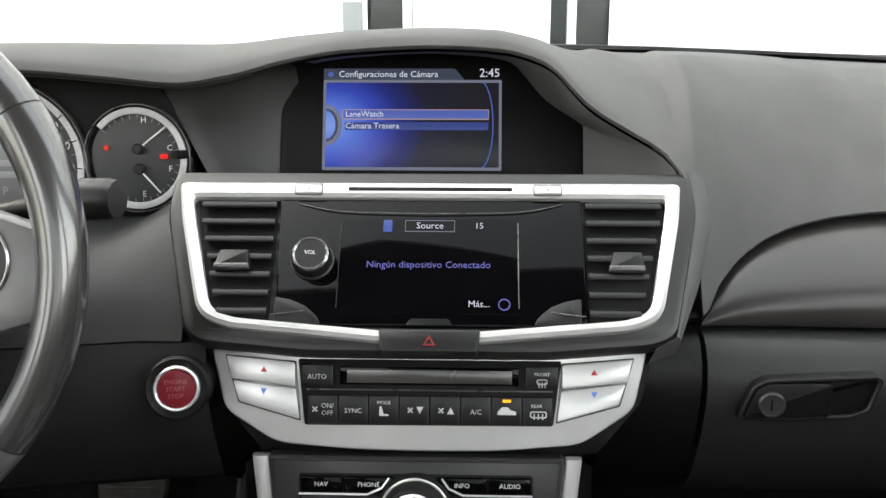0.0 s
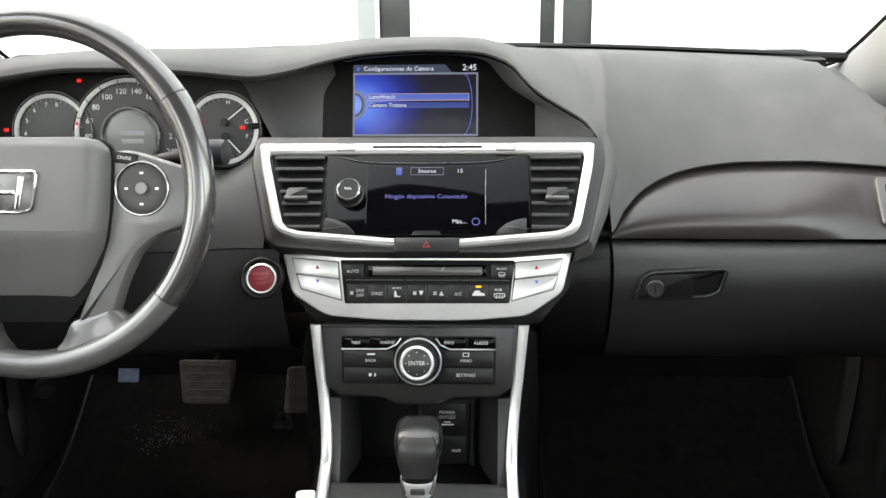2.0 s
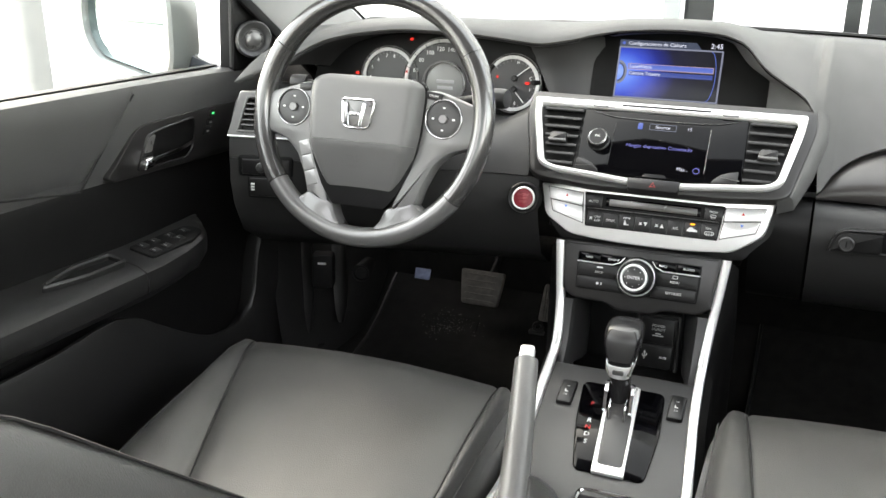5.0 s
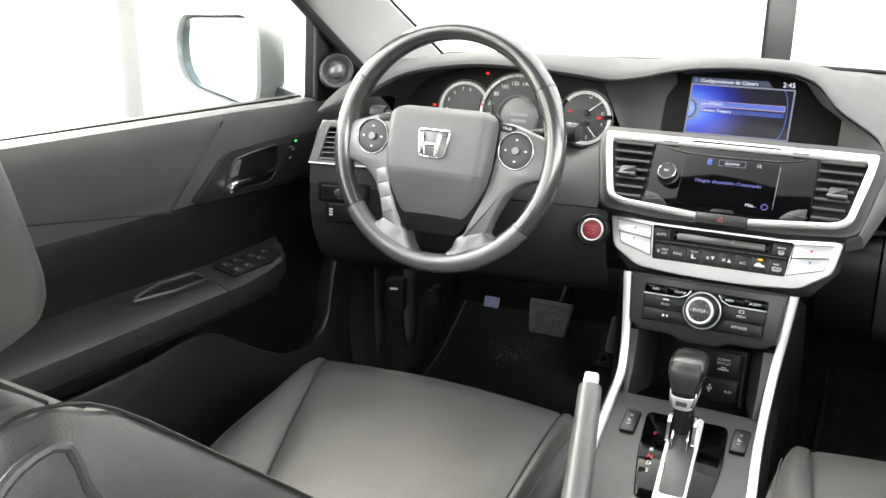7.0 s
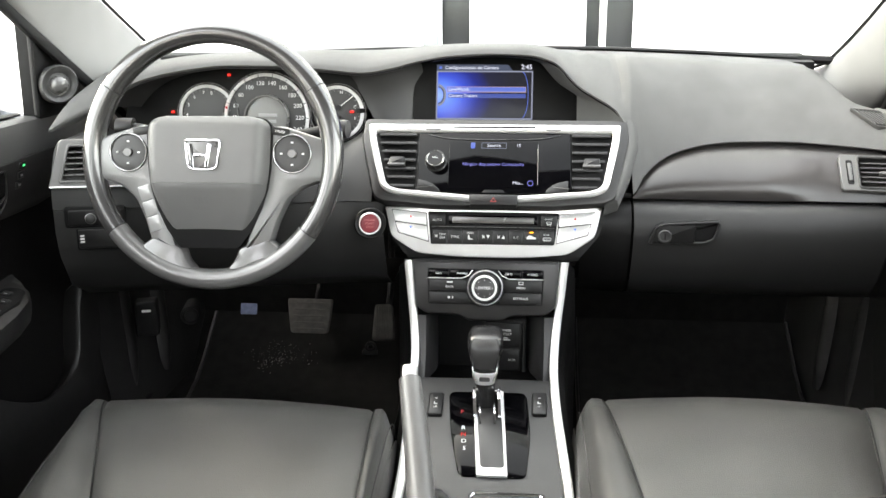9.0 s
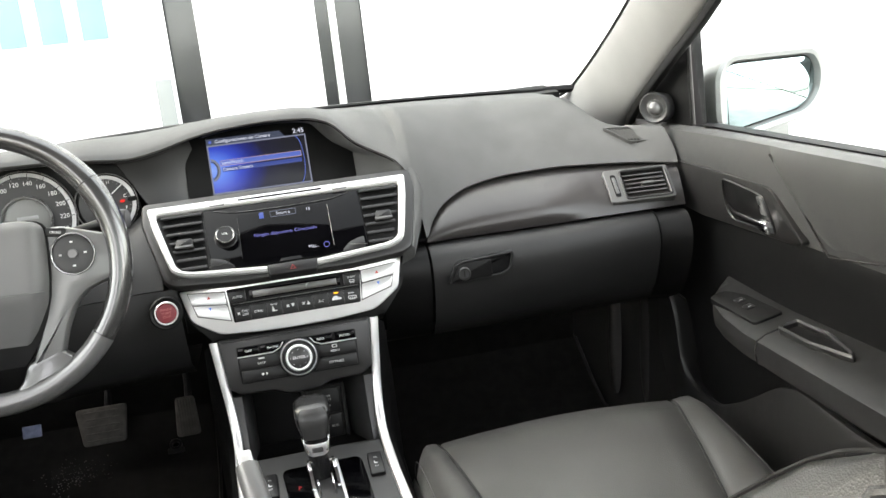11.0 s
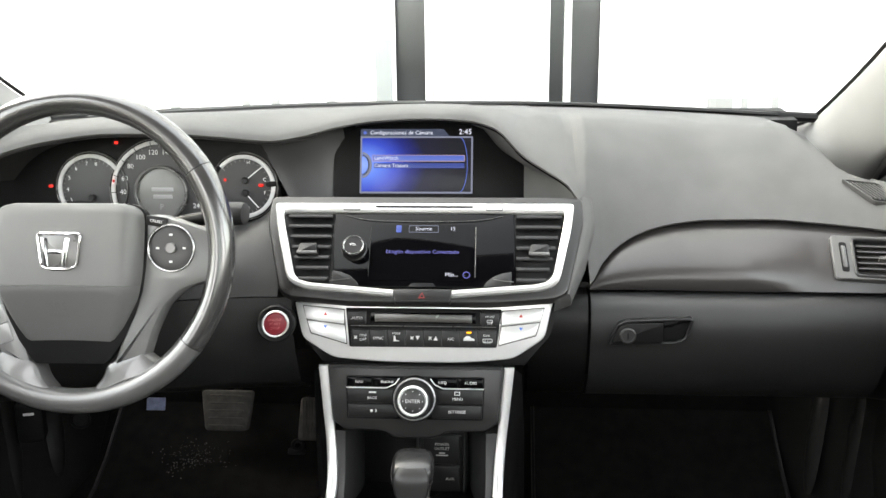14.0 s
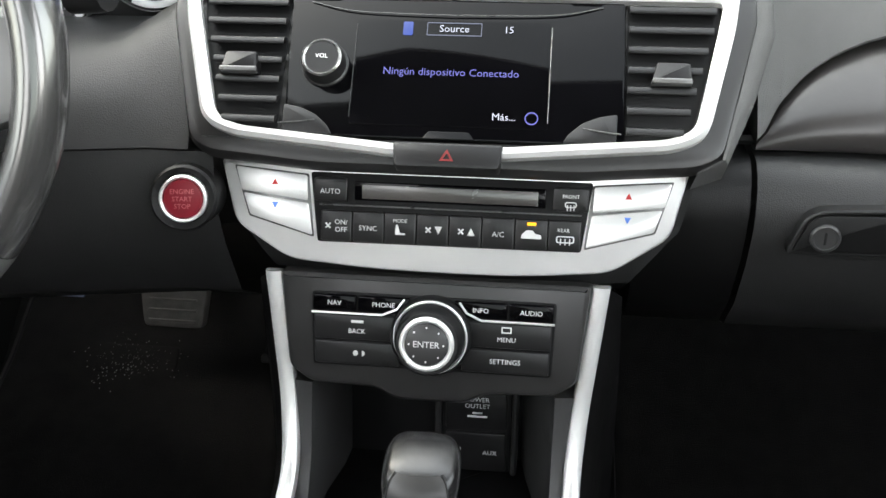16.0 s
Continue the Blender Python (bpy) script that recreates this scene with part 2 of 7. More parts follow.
def rings(loops, closed=True, cap=(True, True), bm=None):
    """Skin between loops of equally many points."""
    bm = bm or bmesh.new()
    vs = [[bm.verts.new(p) for p in loop] for loop in loops]
    k = len(loops[0])
    for a, b in zip(vs, vs[1:]):
        for i in range(k if closed else k - 1):
            j = (i + 1) % k
            try:
                bm.faces.new((a[i], a[j], b[j], b[i]))
            except ValueError:
                pass
    if cap[0] and closed:
        bm.faces.new(vs[0][::-1])
    if cap[1] and closed:
        bm.faces.new(vs[-1])
    return bm


def round_poly(pts, r, seg=4):
    """Corner-rounded outline; r may be a list."""
    out = []
    n = len(pts)
    for i in range(n):
        p, a, b = Vector(pts[i]), Vector(pts[i - 1]), Vector(pts[(i + 1) % n])
        ri = r[i] if isinstance(r, (list, tuple)) else r
        da, db = a - p, b - p
        d = min(ri, da.length * 0.49, db.length * 0.49)
        if d < 1e-5:
            out.append(p)
            continue
        s, e = p + da.normalized() * d, p + db.normalized() * d
        for k in range(seg + 1):
            f = k / seg
            out.append(s * (1 - f) ** 2 + p * 2 * f * (1 - f) + e * f * f)
    return out


def rrect(w, h, r, seg=4, cx=0.0, cy=0.0):
    return round_poly([(cx - w / 2, cy - h / 2), (cx + w / 2, cy - h / 2), (cx + w / 2, cy + h / 2), (cx - w / 2, cy + h / 2)], r, seg)


def inset(pts, d):
    """Outline moved inwards by d (counter-clockwise outlines)."""
    n = len(pts)
    area = sum(pts[i][0] * pts[(i + 1) % n][1] - pts[(i + 1) % n][0] * pts[i][1] for i in range(n))
    s = 1 if area > 0 else -1
    out = []
    for i in range(n):
        p, a, b = Vector(pts[i]), Vector(pts[i - 1]), Vector(pts[(i + 1) % n])
        e1, e2 = (p - a), (b - p)
        if e1.length < 1e-7 or e2.length < 1e-7:
            e1 = e2 = b - a
        n1 = Vector((-e1.y, e1.x)).normalized()
        n2 = Vector((-e2.y, e2.x)).normalized()
        m = n1 + n2
        if m.length < 1e-4:
            m = n1
        m = m.normalized() / max(0.5, m.normalized().dot(n1))
        out.append(p + m * d * s)
    return out


def at(m, pts, h):
    return [m @ Vector((p[0], p[1], h)) for p in pts]


def plate(m, pts, top=0.0, depth=0.01, bevel=0.001, dome=0.0, bm=None):
    """A solid plate with a bevelled front edge; dome raises its middle."""
    loops = [at(m, pts, top - depth), at(m, pts, top - bevel), at(m, inset(pts, bevel * 0.35), top - bevel * 0.3), at(m, inset(pts, bevel), top)]
    if dome:
        c = sum((Vector(p) for p in pts), Vector((0, 0))) / len(pts)
        for f, g in ((0.7, 0.5), (0.35, 0.88)):
            loops.append(at(m, [c + (Vector(p) - c) * f for p in pts], top + dome * g))
    return rings(loops, bm=bm)


def hoop(m, outer, inner, top=0.0, depth=0.01, bevel=0.001, dish=0.0, bm=None):
    """A frame between two outlines of equally many points."""
    loops = [at(m, outer, top - depth), at(m, outer, top - bevel), at(m, inset(outer, bevel), top),
             at(m, inset(inner, -bevel), top - dish), at(m, inner, top - bevel - dish), at(m, inner, top - depth)]
    loops.append(loops[0])
    bm = rings(loops, cap=(False, False), bm=bm)
    bmesh.ops.remove_doubles(bm, verts=bm.verts, dist=1e-6)
    return bm


def circle(r, n=24, cx=0.0, cy=0.0, a0=0.0):
    return [(cx + r * math.cos(a0 + 2 * math.pi * i / n), cy + r * math.sin(a0 + 2 * math.pi * i / n)) for i in range(n)]


def lathe(m, prof, n=32, cx=0.0, cy=0.0, bm=None):
    """A turned body along the frame's n axis: rows of (radius, height)."""
    return rings([at(m, circle(r, n, cx, cy), h) for r, h in prof], bm=bm)


def smooth_path(pts, k=6):
    """Catmull-Rom through points."""
    pts = [Vector(p) for p in pts]
    out = []
    for i in range(len(pts) - 1):
        p0, p1, p2, p3 = pts[max(i - 1, 0)], pts[i], pts[i + 1], pts[min(i + 2, len(pts) - 1)]
        for j in range(k):
            f = j / k
            out.append(0.5 * (2 * p1 + (p2 - p0) * f + (2 * p0 - 5 * p1 + 4 * p2 - p3) * f * f + (3 * p1 - p0 - 3 * p2 + p3) * f ** 3))
    out.append(pts[-1])
    return out


def sweep(path, section, up=(0, 0, 1), closed=False, bm=None, scale=None):
    """A 2D section (side, up) carried along a 3D path."""
    path = [Vector(p) for p in path]
    n = len(path)
    loops = []
    for i, p in enumerate(path):
        a = path[i - 1] if (i or closed) else p
        b = path[(i + 1) % n] if (i < n - 1 or closed) else p
        t = (b - a).normalized()
        side = t.cross(Vector(up)).normalized()
        top = side.cross(t).normalized()
        s = scale(i / max(1, n - 1)) if scale else 1.0
        loops.append([p + side * q[0] * s + top * q[1] * s for q in section])
    if closed:
        loops.append(loops[0])
        bm = rings(loops, cap=(False, False), bm=bm)
        bmesh.ops.remove_doubles(bm, verts=bm.verts, dist=1e-6)
        return bm
    return rings(loops, bm=bm)


def line(path, r=0.001, n=6, up=(0, 0, 1), bm=None):
    return sweep(path, circle(r, n), up, bm=bm)


def box(lo, hi, r=0.004, bm=None):
    """An upright block with rounded vertical and top edges."""
    m = Matrix.Translation(((lo[0] + hi[0]) / 2, (lo[1] + hi[1]) / 2, hi[2]))
    return plate(m, rrect(hi[0] - lo[0], hi[1] - lo[1], r, 3), 0, hi[2] - lo[2], min(r, (hi[2] - lo[2]) / 3), bm=bm)


def words(name, text, size, m, mat, parent, align="CENTER", lift=0.0006, label=""):
    """Lettering as flat mesh on a face frame."""
    c = bpy.data.curves.new(name, "FONT")
    c.body, c.size, c.align_x, c.align_y = text, size, align, "CENTER"
    c.resolution_u = 2
    o = bpy.data.objects.new(name, c)
    scene.collection.objects.link(o)
    dg = bpy.context.evaluated_depsgraph_get()
    me = bpy.data.meshes.new_from_object(o.evaluated_get(dg))
    bpy.data.objects.remove(o)
    bpy.data.curves.remove(c)
    bm = bmesh.new()
    bm.from_mesh(me)
    bpy.data.meshes.remove(me)
    bm.transform(m @ Matrix.Translation((0, 0, lift)))
    return part(name, bm, mat, parent, label, smooth=False)


def shift(m, u, v, n=0.0, turn=0.0):
    return m @ Matrix.Translation((u, v, n)) @ Matrix.Rotation(radians(turn), 4, "Z")


def lerp(a, b, f):
    return a + (b - a) * f


def curve_at(rows, x):
    """Smooth Hermite look-up of rows (x, a, b, ...) at x, without overshoot at corners."""
    n = len(rows)
    if x <= rows[0][0]:
        return rows[0][1:]
    if x >= rows[-1][0]:
        return rows[-1][1:]
    i = max(k for k in range(n - 1) if rows[k][0] <= x)
    h = rows[i + 1][0] - rows[i][0]
    f = (x - rows[i][0]) / h
    out = []
    for c in range(1, len(rows[0])):
        d = [(rows[k + 1][c] - rows[k][c]) / (rows[k + 1][0] - rows[k][0]) for k in range(n - 1)]
        def slope(k):
            if k == 0 or k == n - 1:
                return d[0] if k == 0 else d[-1]
            return 0.0 if d[k - 1] * d[k] <= 0 else 2 * d[k - 1] * d[k] / (d[k - 1] + d[k])
        p0, p1, m0, m1 = rows[i][c], rows[i + 1][c], slope(i) * h, slope(i + 1) * h
        out.append((2 * f ** 3 - 3 * f * f + 1) * p0 + (f ** 3 - 2 * f * f + f) * m0 + (3 * f * f - 2 * f ** 3) * p1 + (f ** 3 - f * f) * m1)
    return tuple(out)


def table(rows, x):
    """Smooth look-up of rows (x, a, b, ...) at x."""
    if x <= rows[0][0]:
        return rows[0][1:]
    for r, s in zip(rows, rows[1:]):
        if x <= s[0]:
            f = (x - r[0]) / (s[0] - r[0])
            return tuple(lerp(a, b, f) for a, b in zip(r[1:], s[1:]))
    return rows[-1][1:]

# ---- outside ----
CX = -0.035          # middle of the car's body
bm = rings([[(-60, -60, 0), (60, -60, 0), (60, 60, 0), (-60, 60, 0)]], cap=(False, True))
part("ground", bm, CONCRETE, None, "pale sunlit concrete yard", "ground", "structure")
WALLY = 2.8


def shop_front():
    wall = thing("wall_shop", (0, WALLY + 0.1, 0), "white shop front hung with vinyl banners", "wall", kind="structure")
    # the upper height is unseen, added to keep direct sun off the car
    part("backing", box((-4.6, WALLY + 0.02, 0), (9, WALLY + 0.2, 7.0), 0.01), DARKGLASS, wall, "dark shop window glass")
    # banners either side of the dark glass strips
    for x0, x1 in ((-4.6, -0.293), (-0.123, 0.265), (0.443, 8.9)):
        n = 40
        loops = []
        for k in range(n + 1):
            x = lerp(x0, x1, k / n)
            d = 0.005 * math.sin(x * 7.0) + 0.004 * math.sin(x * 19.0)
            e = 0.006 * math.sin(x * 3.0) if k in (0, n) else 0.0
            loops.append([(x - e, WALLY - 0.016 + d, 0.2), (x + e, WALLY - 0.016 + d, 6.9), (x + e, WALLY - 0.012 + d, 6.9), (x - e, WALLY - 0.012 + d, 0.2)])
        part("banner", rings(loops), BANNER, wall, "white vinyl banner")
    for x0, x1 in ((-0.181, -0.154), (-0.151, -0.121), (0.313, 0.337)):
        part("window_bar", box((x0, WALLY - 0.04, 0), (x1, WALLY + 0.02, 6.9), 0.003), MULLION, wall, "white painted window bar")
    # printing on the banners, unreadable from the seats: plain bars
    def bar(x0, x1, z0, z1, mat):
        part("print_bar", box((x0, WALLY - 0.034, z0), (x1, WALLY - 0.030, z1 + 0.02), 0.001), mat, wall)
    for x0, x1, z0, z1 in ((0.823, 0.852, 0.525, 0.843), (0.852, 0.91, 0.81, 0.843), (0.852, 0.893, 0.68, 0.712), (0.941, 0.964, 0.525, 0.843), (1.006, 1.036, 0.525, 0.785), (1.047, 1.072, 0.525, 0.846), (1.133, 1.206, 0.525, 0.785), (1.287, 1.39, 0.474, 0.785), (1.472, 1.553, 0.474, 0.785), (1.646, 1.718, 0.474, 0.785), (1.851, 2.005, 0.474, 0.785), (2.107, 2.209, 0.474, 0.836)):
        bar(x0, x1, z0, z1, BANNERINK)
    for x0, x1, z1 in ((-1.514, -1.478, 0.816), (-1.478, -1.432, 0.846), (-1.432, -1.396, 0.816), (-1.355, -1.314, 0.785), (-1.273, -1.222, 0.785), (-1.192, -1.161, 0.785), (-1.13, -1.089, 0.821), (-1.017, -0.966, 0.774), (-0.857, -0.829, 0.844), (-0.749, -0.718, 0.843), (-0.543, -0.507, 0.838)):
        bar(x0, x1, 0.523, z1, BANNERINK)
    bar(-0.362, -0.302, 0.508, 1.052, GHOSTINK)
    for k in range(9):
        bar(-1.72 + k * 0.142, -1.63 + k * 0.142, 1.24, 1.407 + 0.053 * (k % 2), BLUEINK)
    for k in range(5):
        bar(0.72 + k * 0.172, 0.84 + k * 0.172, 1.286, 1.475, BLUEINK)
    return wall


shop_front()
post = thing("leaning_post", (-2.7, 2.0, 0.0), "pale leaning post in the yard", "post")
part("shaft", sweep([(-2.60, 2.0, -0.02), (-2.66, 2.0, 0.55), (-2.69, 2.0, 1.10), (-2.76, 2.0, 2.4)], rrect(0.12, 0.12, 0.03, 3), up=(0, 1, 0)), BANNERINK, post)
part("foot_plate", box((-2.72, 1.90, 0.0), (-2.50, 2.10, 0.03), 0.01), CONCRETE, post)

# ---- car shell: floor, firewall, roof, pillars, screens ----
bm = rings([[(-0.86 + CX * 0, -1.9, 0.24), (0.80, -1.9, 0.24), (0.80, 1.35, 0.24), (-0.86, 1.35, 0.24)],
            [(-0.86, -1.9, 0.27), (0.80, -1.9, 0.27), (0.80, 1.35, 0.27), (-0.86, 1.35, 0.27)]])
part("floor", bm, CARPET, None, "black carpet of the car floor", "floor", "structure")
part("wall_firewall", box((-0.86, 1.12, 0.2), (0.80, 1.30, 0.95), 0.01), CARPET, None, "black footwell bulkhead", "wall", "structure")


def toe_board():
    loops = []
    for x in (-0.84, -0.5, -0.2, -0.18, 0.15, 0.17, 0.5, 0.78):
        loops.append([(x, 0.86, 0.272), (x, 0.98, 0.30), (x, 1.10, 0.40), (x, 1.13, 0.62), (x, 1.16, 0.62), (x, 1.16, 0.26)])
    return rings(loops)


part("wall_toe_board", toe_board(), CARPET, None, "black carpeted toe board", "wall", "structure")


def roof():
    loops = []
    for k in range(13):
        f = k / 12
        x = lerp(-0.64, 0.57, f)
        c = 0.05 * math.sin(math.pi * f)
        row = [(-1.12, 1.385), (-0.9, 1.41), (-0.5, 1.42), (0.05, 1.40), (0.33, 1.345)]
        loops.append([(x, y, z + c) for y, z in row] + [(x, y, z + c + 0.03) for y, z in row[::-1]])
    return rings(loops)


part("ceiling", roof(), PILLAR, None, "light grey cloth headliner", "ceiling", "structure")


def pillar(s):
    """Cloth-covered windscreen pillar: a skin from the windscreen edge to the door edge, rounded towards the cabin."""
    g = 0.0 if s < 0 else 0.045
    a = smooth_path([(CX + s * 0.690 - 1.4 * g, 1.10, 0.860), (CX + s * 0.690 - g, 1.10, 0.955), (CX + s * 0.700, 1.05, 0.990), (CX + s * 0.711, 0.72, 1.163), (CX + s * 0.66, 0.42, 1.310), (CX + s * 0.58, 0.20, 1.395)], 6)
    if s < 0:
        b = [(-0.725, 0.86, 0.850), (-0.725, 0.83, 0.900), (-0.736, 0.78, 0.945), (-0.811, 0.55, 1.150), (-0.755, 0.28, 1.300), (-0.665, 0.05, 1.395)]
    else:
        b = [(0.728, 0.96, 0.850), (0.724, 0.92, 0.905), (0.714, 0.842, 0.958), (0.714, 0.72, 1.028), (0.700, 0.42, 1.185), (0.595, 0.05, 1.395)]
    b = smooth_path(b, 6)
    loops = []
    for p, q in zip(a, b):
        out = Vector((-s * 0.75, -0.55, 0.2)).normalized()
        row = []
        for f in (0.0, 0.08, 0.25, 0.5, 0.75, 0.92, 1.0):
            row.append(p.lerp(q, f) + out * 0.016 * math.sin(math.pi * f) ** 0.6)
        row += [q - out * 0.03, p - out * 0.03]
        loops.append(row)
    return rings(loops), a, b


for s, nm in ((-1, "wall_pillar_driver"), (1, "wall_pillar_passenger")):
    bm, a, b = pillar(s)
    ob = part(nm, bm, PILLAR, None, "light grey cloth-covered windscreen pillar", "pillar", "structure", sharp=60)
    q = [v + Vector((s * 0.006, -0.010, -0.004)) for v in b]
    part("door_frame_seal", sweep(q, round_poly([(-0.007, -0.009), (0.007, -0.009), (0.007, 0.009), (-0.007, 0.009)], 0.004, 2)), BLACK, ob, "black rubber door frame")
    part("windscreen_edge", line([v + Vector((0, 0.004, 0.004)) for v in a], 0.0035, 6), BLACK, ob, "black windscreen edge")


def windscreen():
    loops = []
    for k in range(13):
        f = k / 12
        x = lerp(-0.76, 0.69, f)
        b = math.sin(math.pi * f)
        lo = Vector((x, 1.05 + 0.13 * b, 0.992 + 0.012 * b))
        hi = Vector((lerp(-0.65, 0.58, f), 0.30 + 0.05 * b, 1.35 + 0.04 * b))
        loops.append([lo, lo.lerp(hi, 0.5) + Vector((0, 0.02, 0.03)), hi, hi + Vector((0, 0.004, 0.004)), lo.lerp(hi, 0.5) + Vector((0, 0.024, 0.034)), lo + Vector((0, 0.004, 0.004))])
    return rings(loops)


ob = part("window_windscreen", windscreen(), CLEAR, None, "clear laminated windscreen glass", "window", "structure")
ob.visible_shadow = False
p = [(lerp(-0.76, 0.69, k / 24), 1.04 + 0.13 * math.sin(math.pi * k / 24), 0.990 + 0.012 * math.sin(math.pi * k / 24)) for k in range(25)]
part("trim_windscreen_seal", line(p, 0.009, 8), BLACK, None, "black band along the windscreen base", "trim", "structure")
# rear glass out of view; its tint is added to weaken light from behind
bm = rings([[(x, -1.12, 1.39 + 0.04 * b), (x * 1.05, -1.85, 0.98), (x * 1.05, -1.854, 0.984), (x, -1.124, 1.394 + 0.04 * b)] for x, b in ((-0.60, 0), (-0.3, 0.8), (0.0, 1), (0.3, 0.8), (0.53, 0))])
ob = part("window_rear", bm, TINTED, None, "unseen sloping rear window, tinted to cut light from behind", "window", "structure")
part("rear_shelf", box((-0.72, -2.0, 0.93), (0.65, -1.70, 0.97), 0.02), CARPET, None, "black carpeted parcel shelf", "shelf")
# rear shelf, rear pillars and the tail that close the cabin behind the camera
part("wall_rear_bench", box((-0.72, -1.75, 0.27), (0.65, -1.35, 0.95), 0.06), LEATHER, None, "black rear bench backrest", "wall", "structure")
for s in (-1, 1):
    x = CX + s * 0.74
    q = [(x + s * 0.03, -0.22, 0.27), (x + s * 0.03, -0.24, 0.90), (x - s * 0.06, -0.30, 1.25), (x - s * 0.13, -0.34, 1.40)]
    part("wall_middle_pillar", sweep(smooth_path(q, 4), round_poly([(-0.05, -0.07), (0.05, -0.07), (0.05, 0.07), (-0.05, 0.07)], 0.02, 3), up=(0, 1, 0)), PILLAR, None,
         "grey trimmed middle pillar", "pillar", "structure")
    # unseen quarter panels, added to block light from behind
    q = [[(x - s * (0.02 + 0.13 * f), y, z) for y, z in ((-1.02 - 0.10 * f, 0.93 + 0.47 * f), (-1.90 + 0.70 * f, 0.93 + 0.47 * f))] for f in (0.0, 0.25, 0.5, 0.75, 1.0)]
    part("wall_rear_blocker", rings([[a, b, (b[0] + s * 0.03, b[1], b[2]), (a[0] + s * 0.03, a[1], a[2])] for a, b in q]), PILLAR, None, "unseen grey rear quarter panel added to block light from behind", "pillar", "structure")
    part("wall_rear_door", box((x - 0.04, -1.75, 0.25), (x + 0.04, -0.30, 0.94), 0.02), HARD, None, "black rear door panel", "wall", "structure")


def bonnet():
    loops = []
    for k in range(11):
        f = k / 10
        x = lerp(-0.80, 0.73, f)
        b = math.sin(math.pi * f)
        loops.append([(x, 1.16 + 0.1 * b, 0.80 + 0.03 * b), (x, 1.5, 0.77 + 0.05 * b), (x, 2.0, 0.71 + 0.05 * b), (x, 2.35, 0.58 + 0.05 * b), (x, 2.40, 0.3), (x, 1.2, 0.3)])
    return rings(loops)


part("car_bonnet", bonnet(), CARPAINT, None, "dark metallic bonnet beyond the windscreen", "bonnet")

# ---- dashboard ----
dash = thing("dashboard", (0, 0.9, 0.6), "charcoal soft-touch dashboard with silver centre trim", "dashboard")
# front lip of the upper pad along the car's width: x, y, z
LIP = [(-0.738, 0.535, 0.918), (-0.722, 0.570, 0.936), (-0.700, 0.62, 0.957), (-0.670, 0.655, 0.985), (-0.63, 0.672, 1.006), (-0.56, 0.682, 1.022), (-0.47, 0.69, 1.031), (-0.38, 0.70, 1.029),
       (-0.30, 0.71, 1.022), (-0.24, 0.718, 1.016), (-0.19, 0.72, 1.023), (-0.14, 0.718, 1.036), (-0.08, 0.714, 1.046), (0.0, 0.712, 1.050),
       (0.06, 0.71, 1.047), (0.10, 0.704, 1.036), (0.135, 0.692, 1.003), (0.17, 0.680, 0.973), (0.205, 0.664, 0.942), (0.220, 0.655, 0.918), (0.228, 0.648, 0.890), (0.233, 0.640, 0.850),
       (0.238, 0.634, 0.802), (0.255, 0.652, 0.826), (0.275, 0.668, 0.845), (0.30, 0.683, 0.859), (0.33, 0.695, 0.869), (0.37, 0.705, 0.876), (0.42, 0.712, 0.8795), (0.50, 0.714, 0.8800),
       (0.57, 0.706, 0.8770), (0.645, 0.688, 0.8730), (0.700, 0.665, 0.869), (0.722, 0.652, 0.867)]


def lip(x):
    return curve_at(LIP, x)


def back_edge(x):
    b = math.cos((x - CX) / 0.75 * math.pi / 2)
    y, z = 1.05 + 0.10 * b, 0.985 + 0.022 * b
    g = min(1.0, max(0.0, (abs(x - CX) - 0.69) / 0.09)) ** 0.6
    return lerp(y, 0.70, g), lerp(z, 0.925, g)


# where the passenger's pillar cuts the corner of the pad
DASHCUT = [(0.545, 1.30), (0.577, 1.0), (0.589, 0.870), (0.607, 0.790), (0.625, 0.767), (0.668, 0.740), (0.70, 0.712), (0.722, 0.690)]


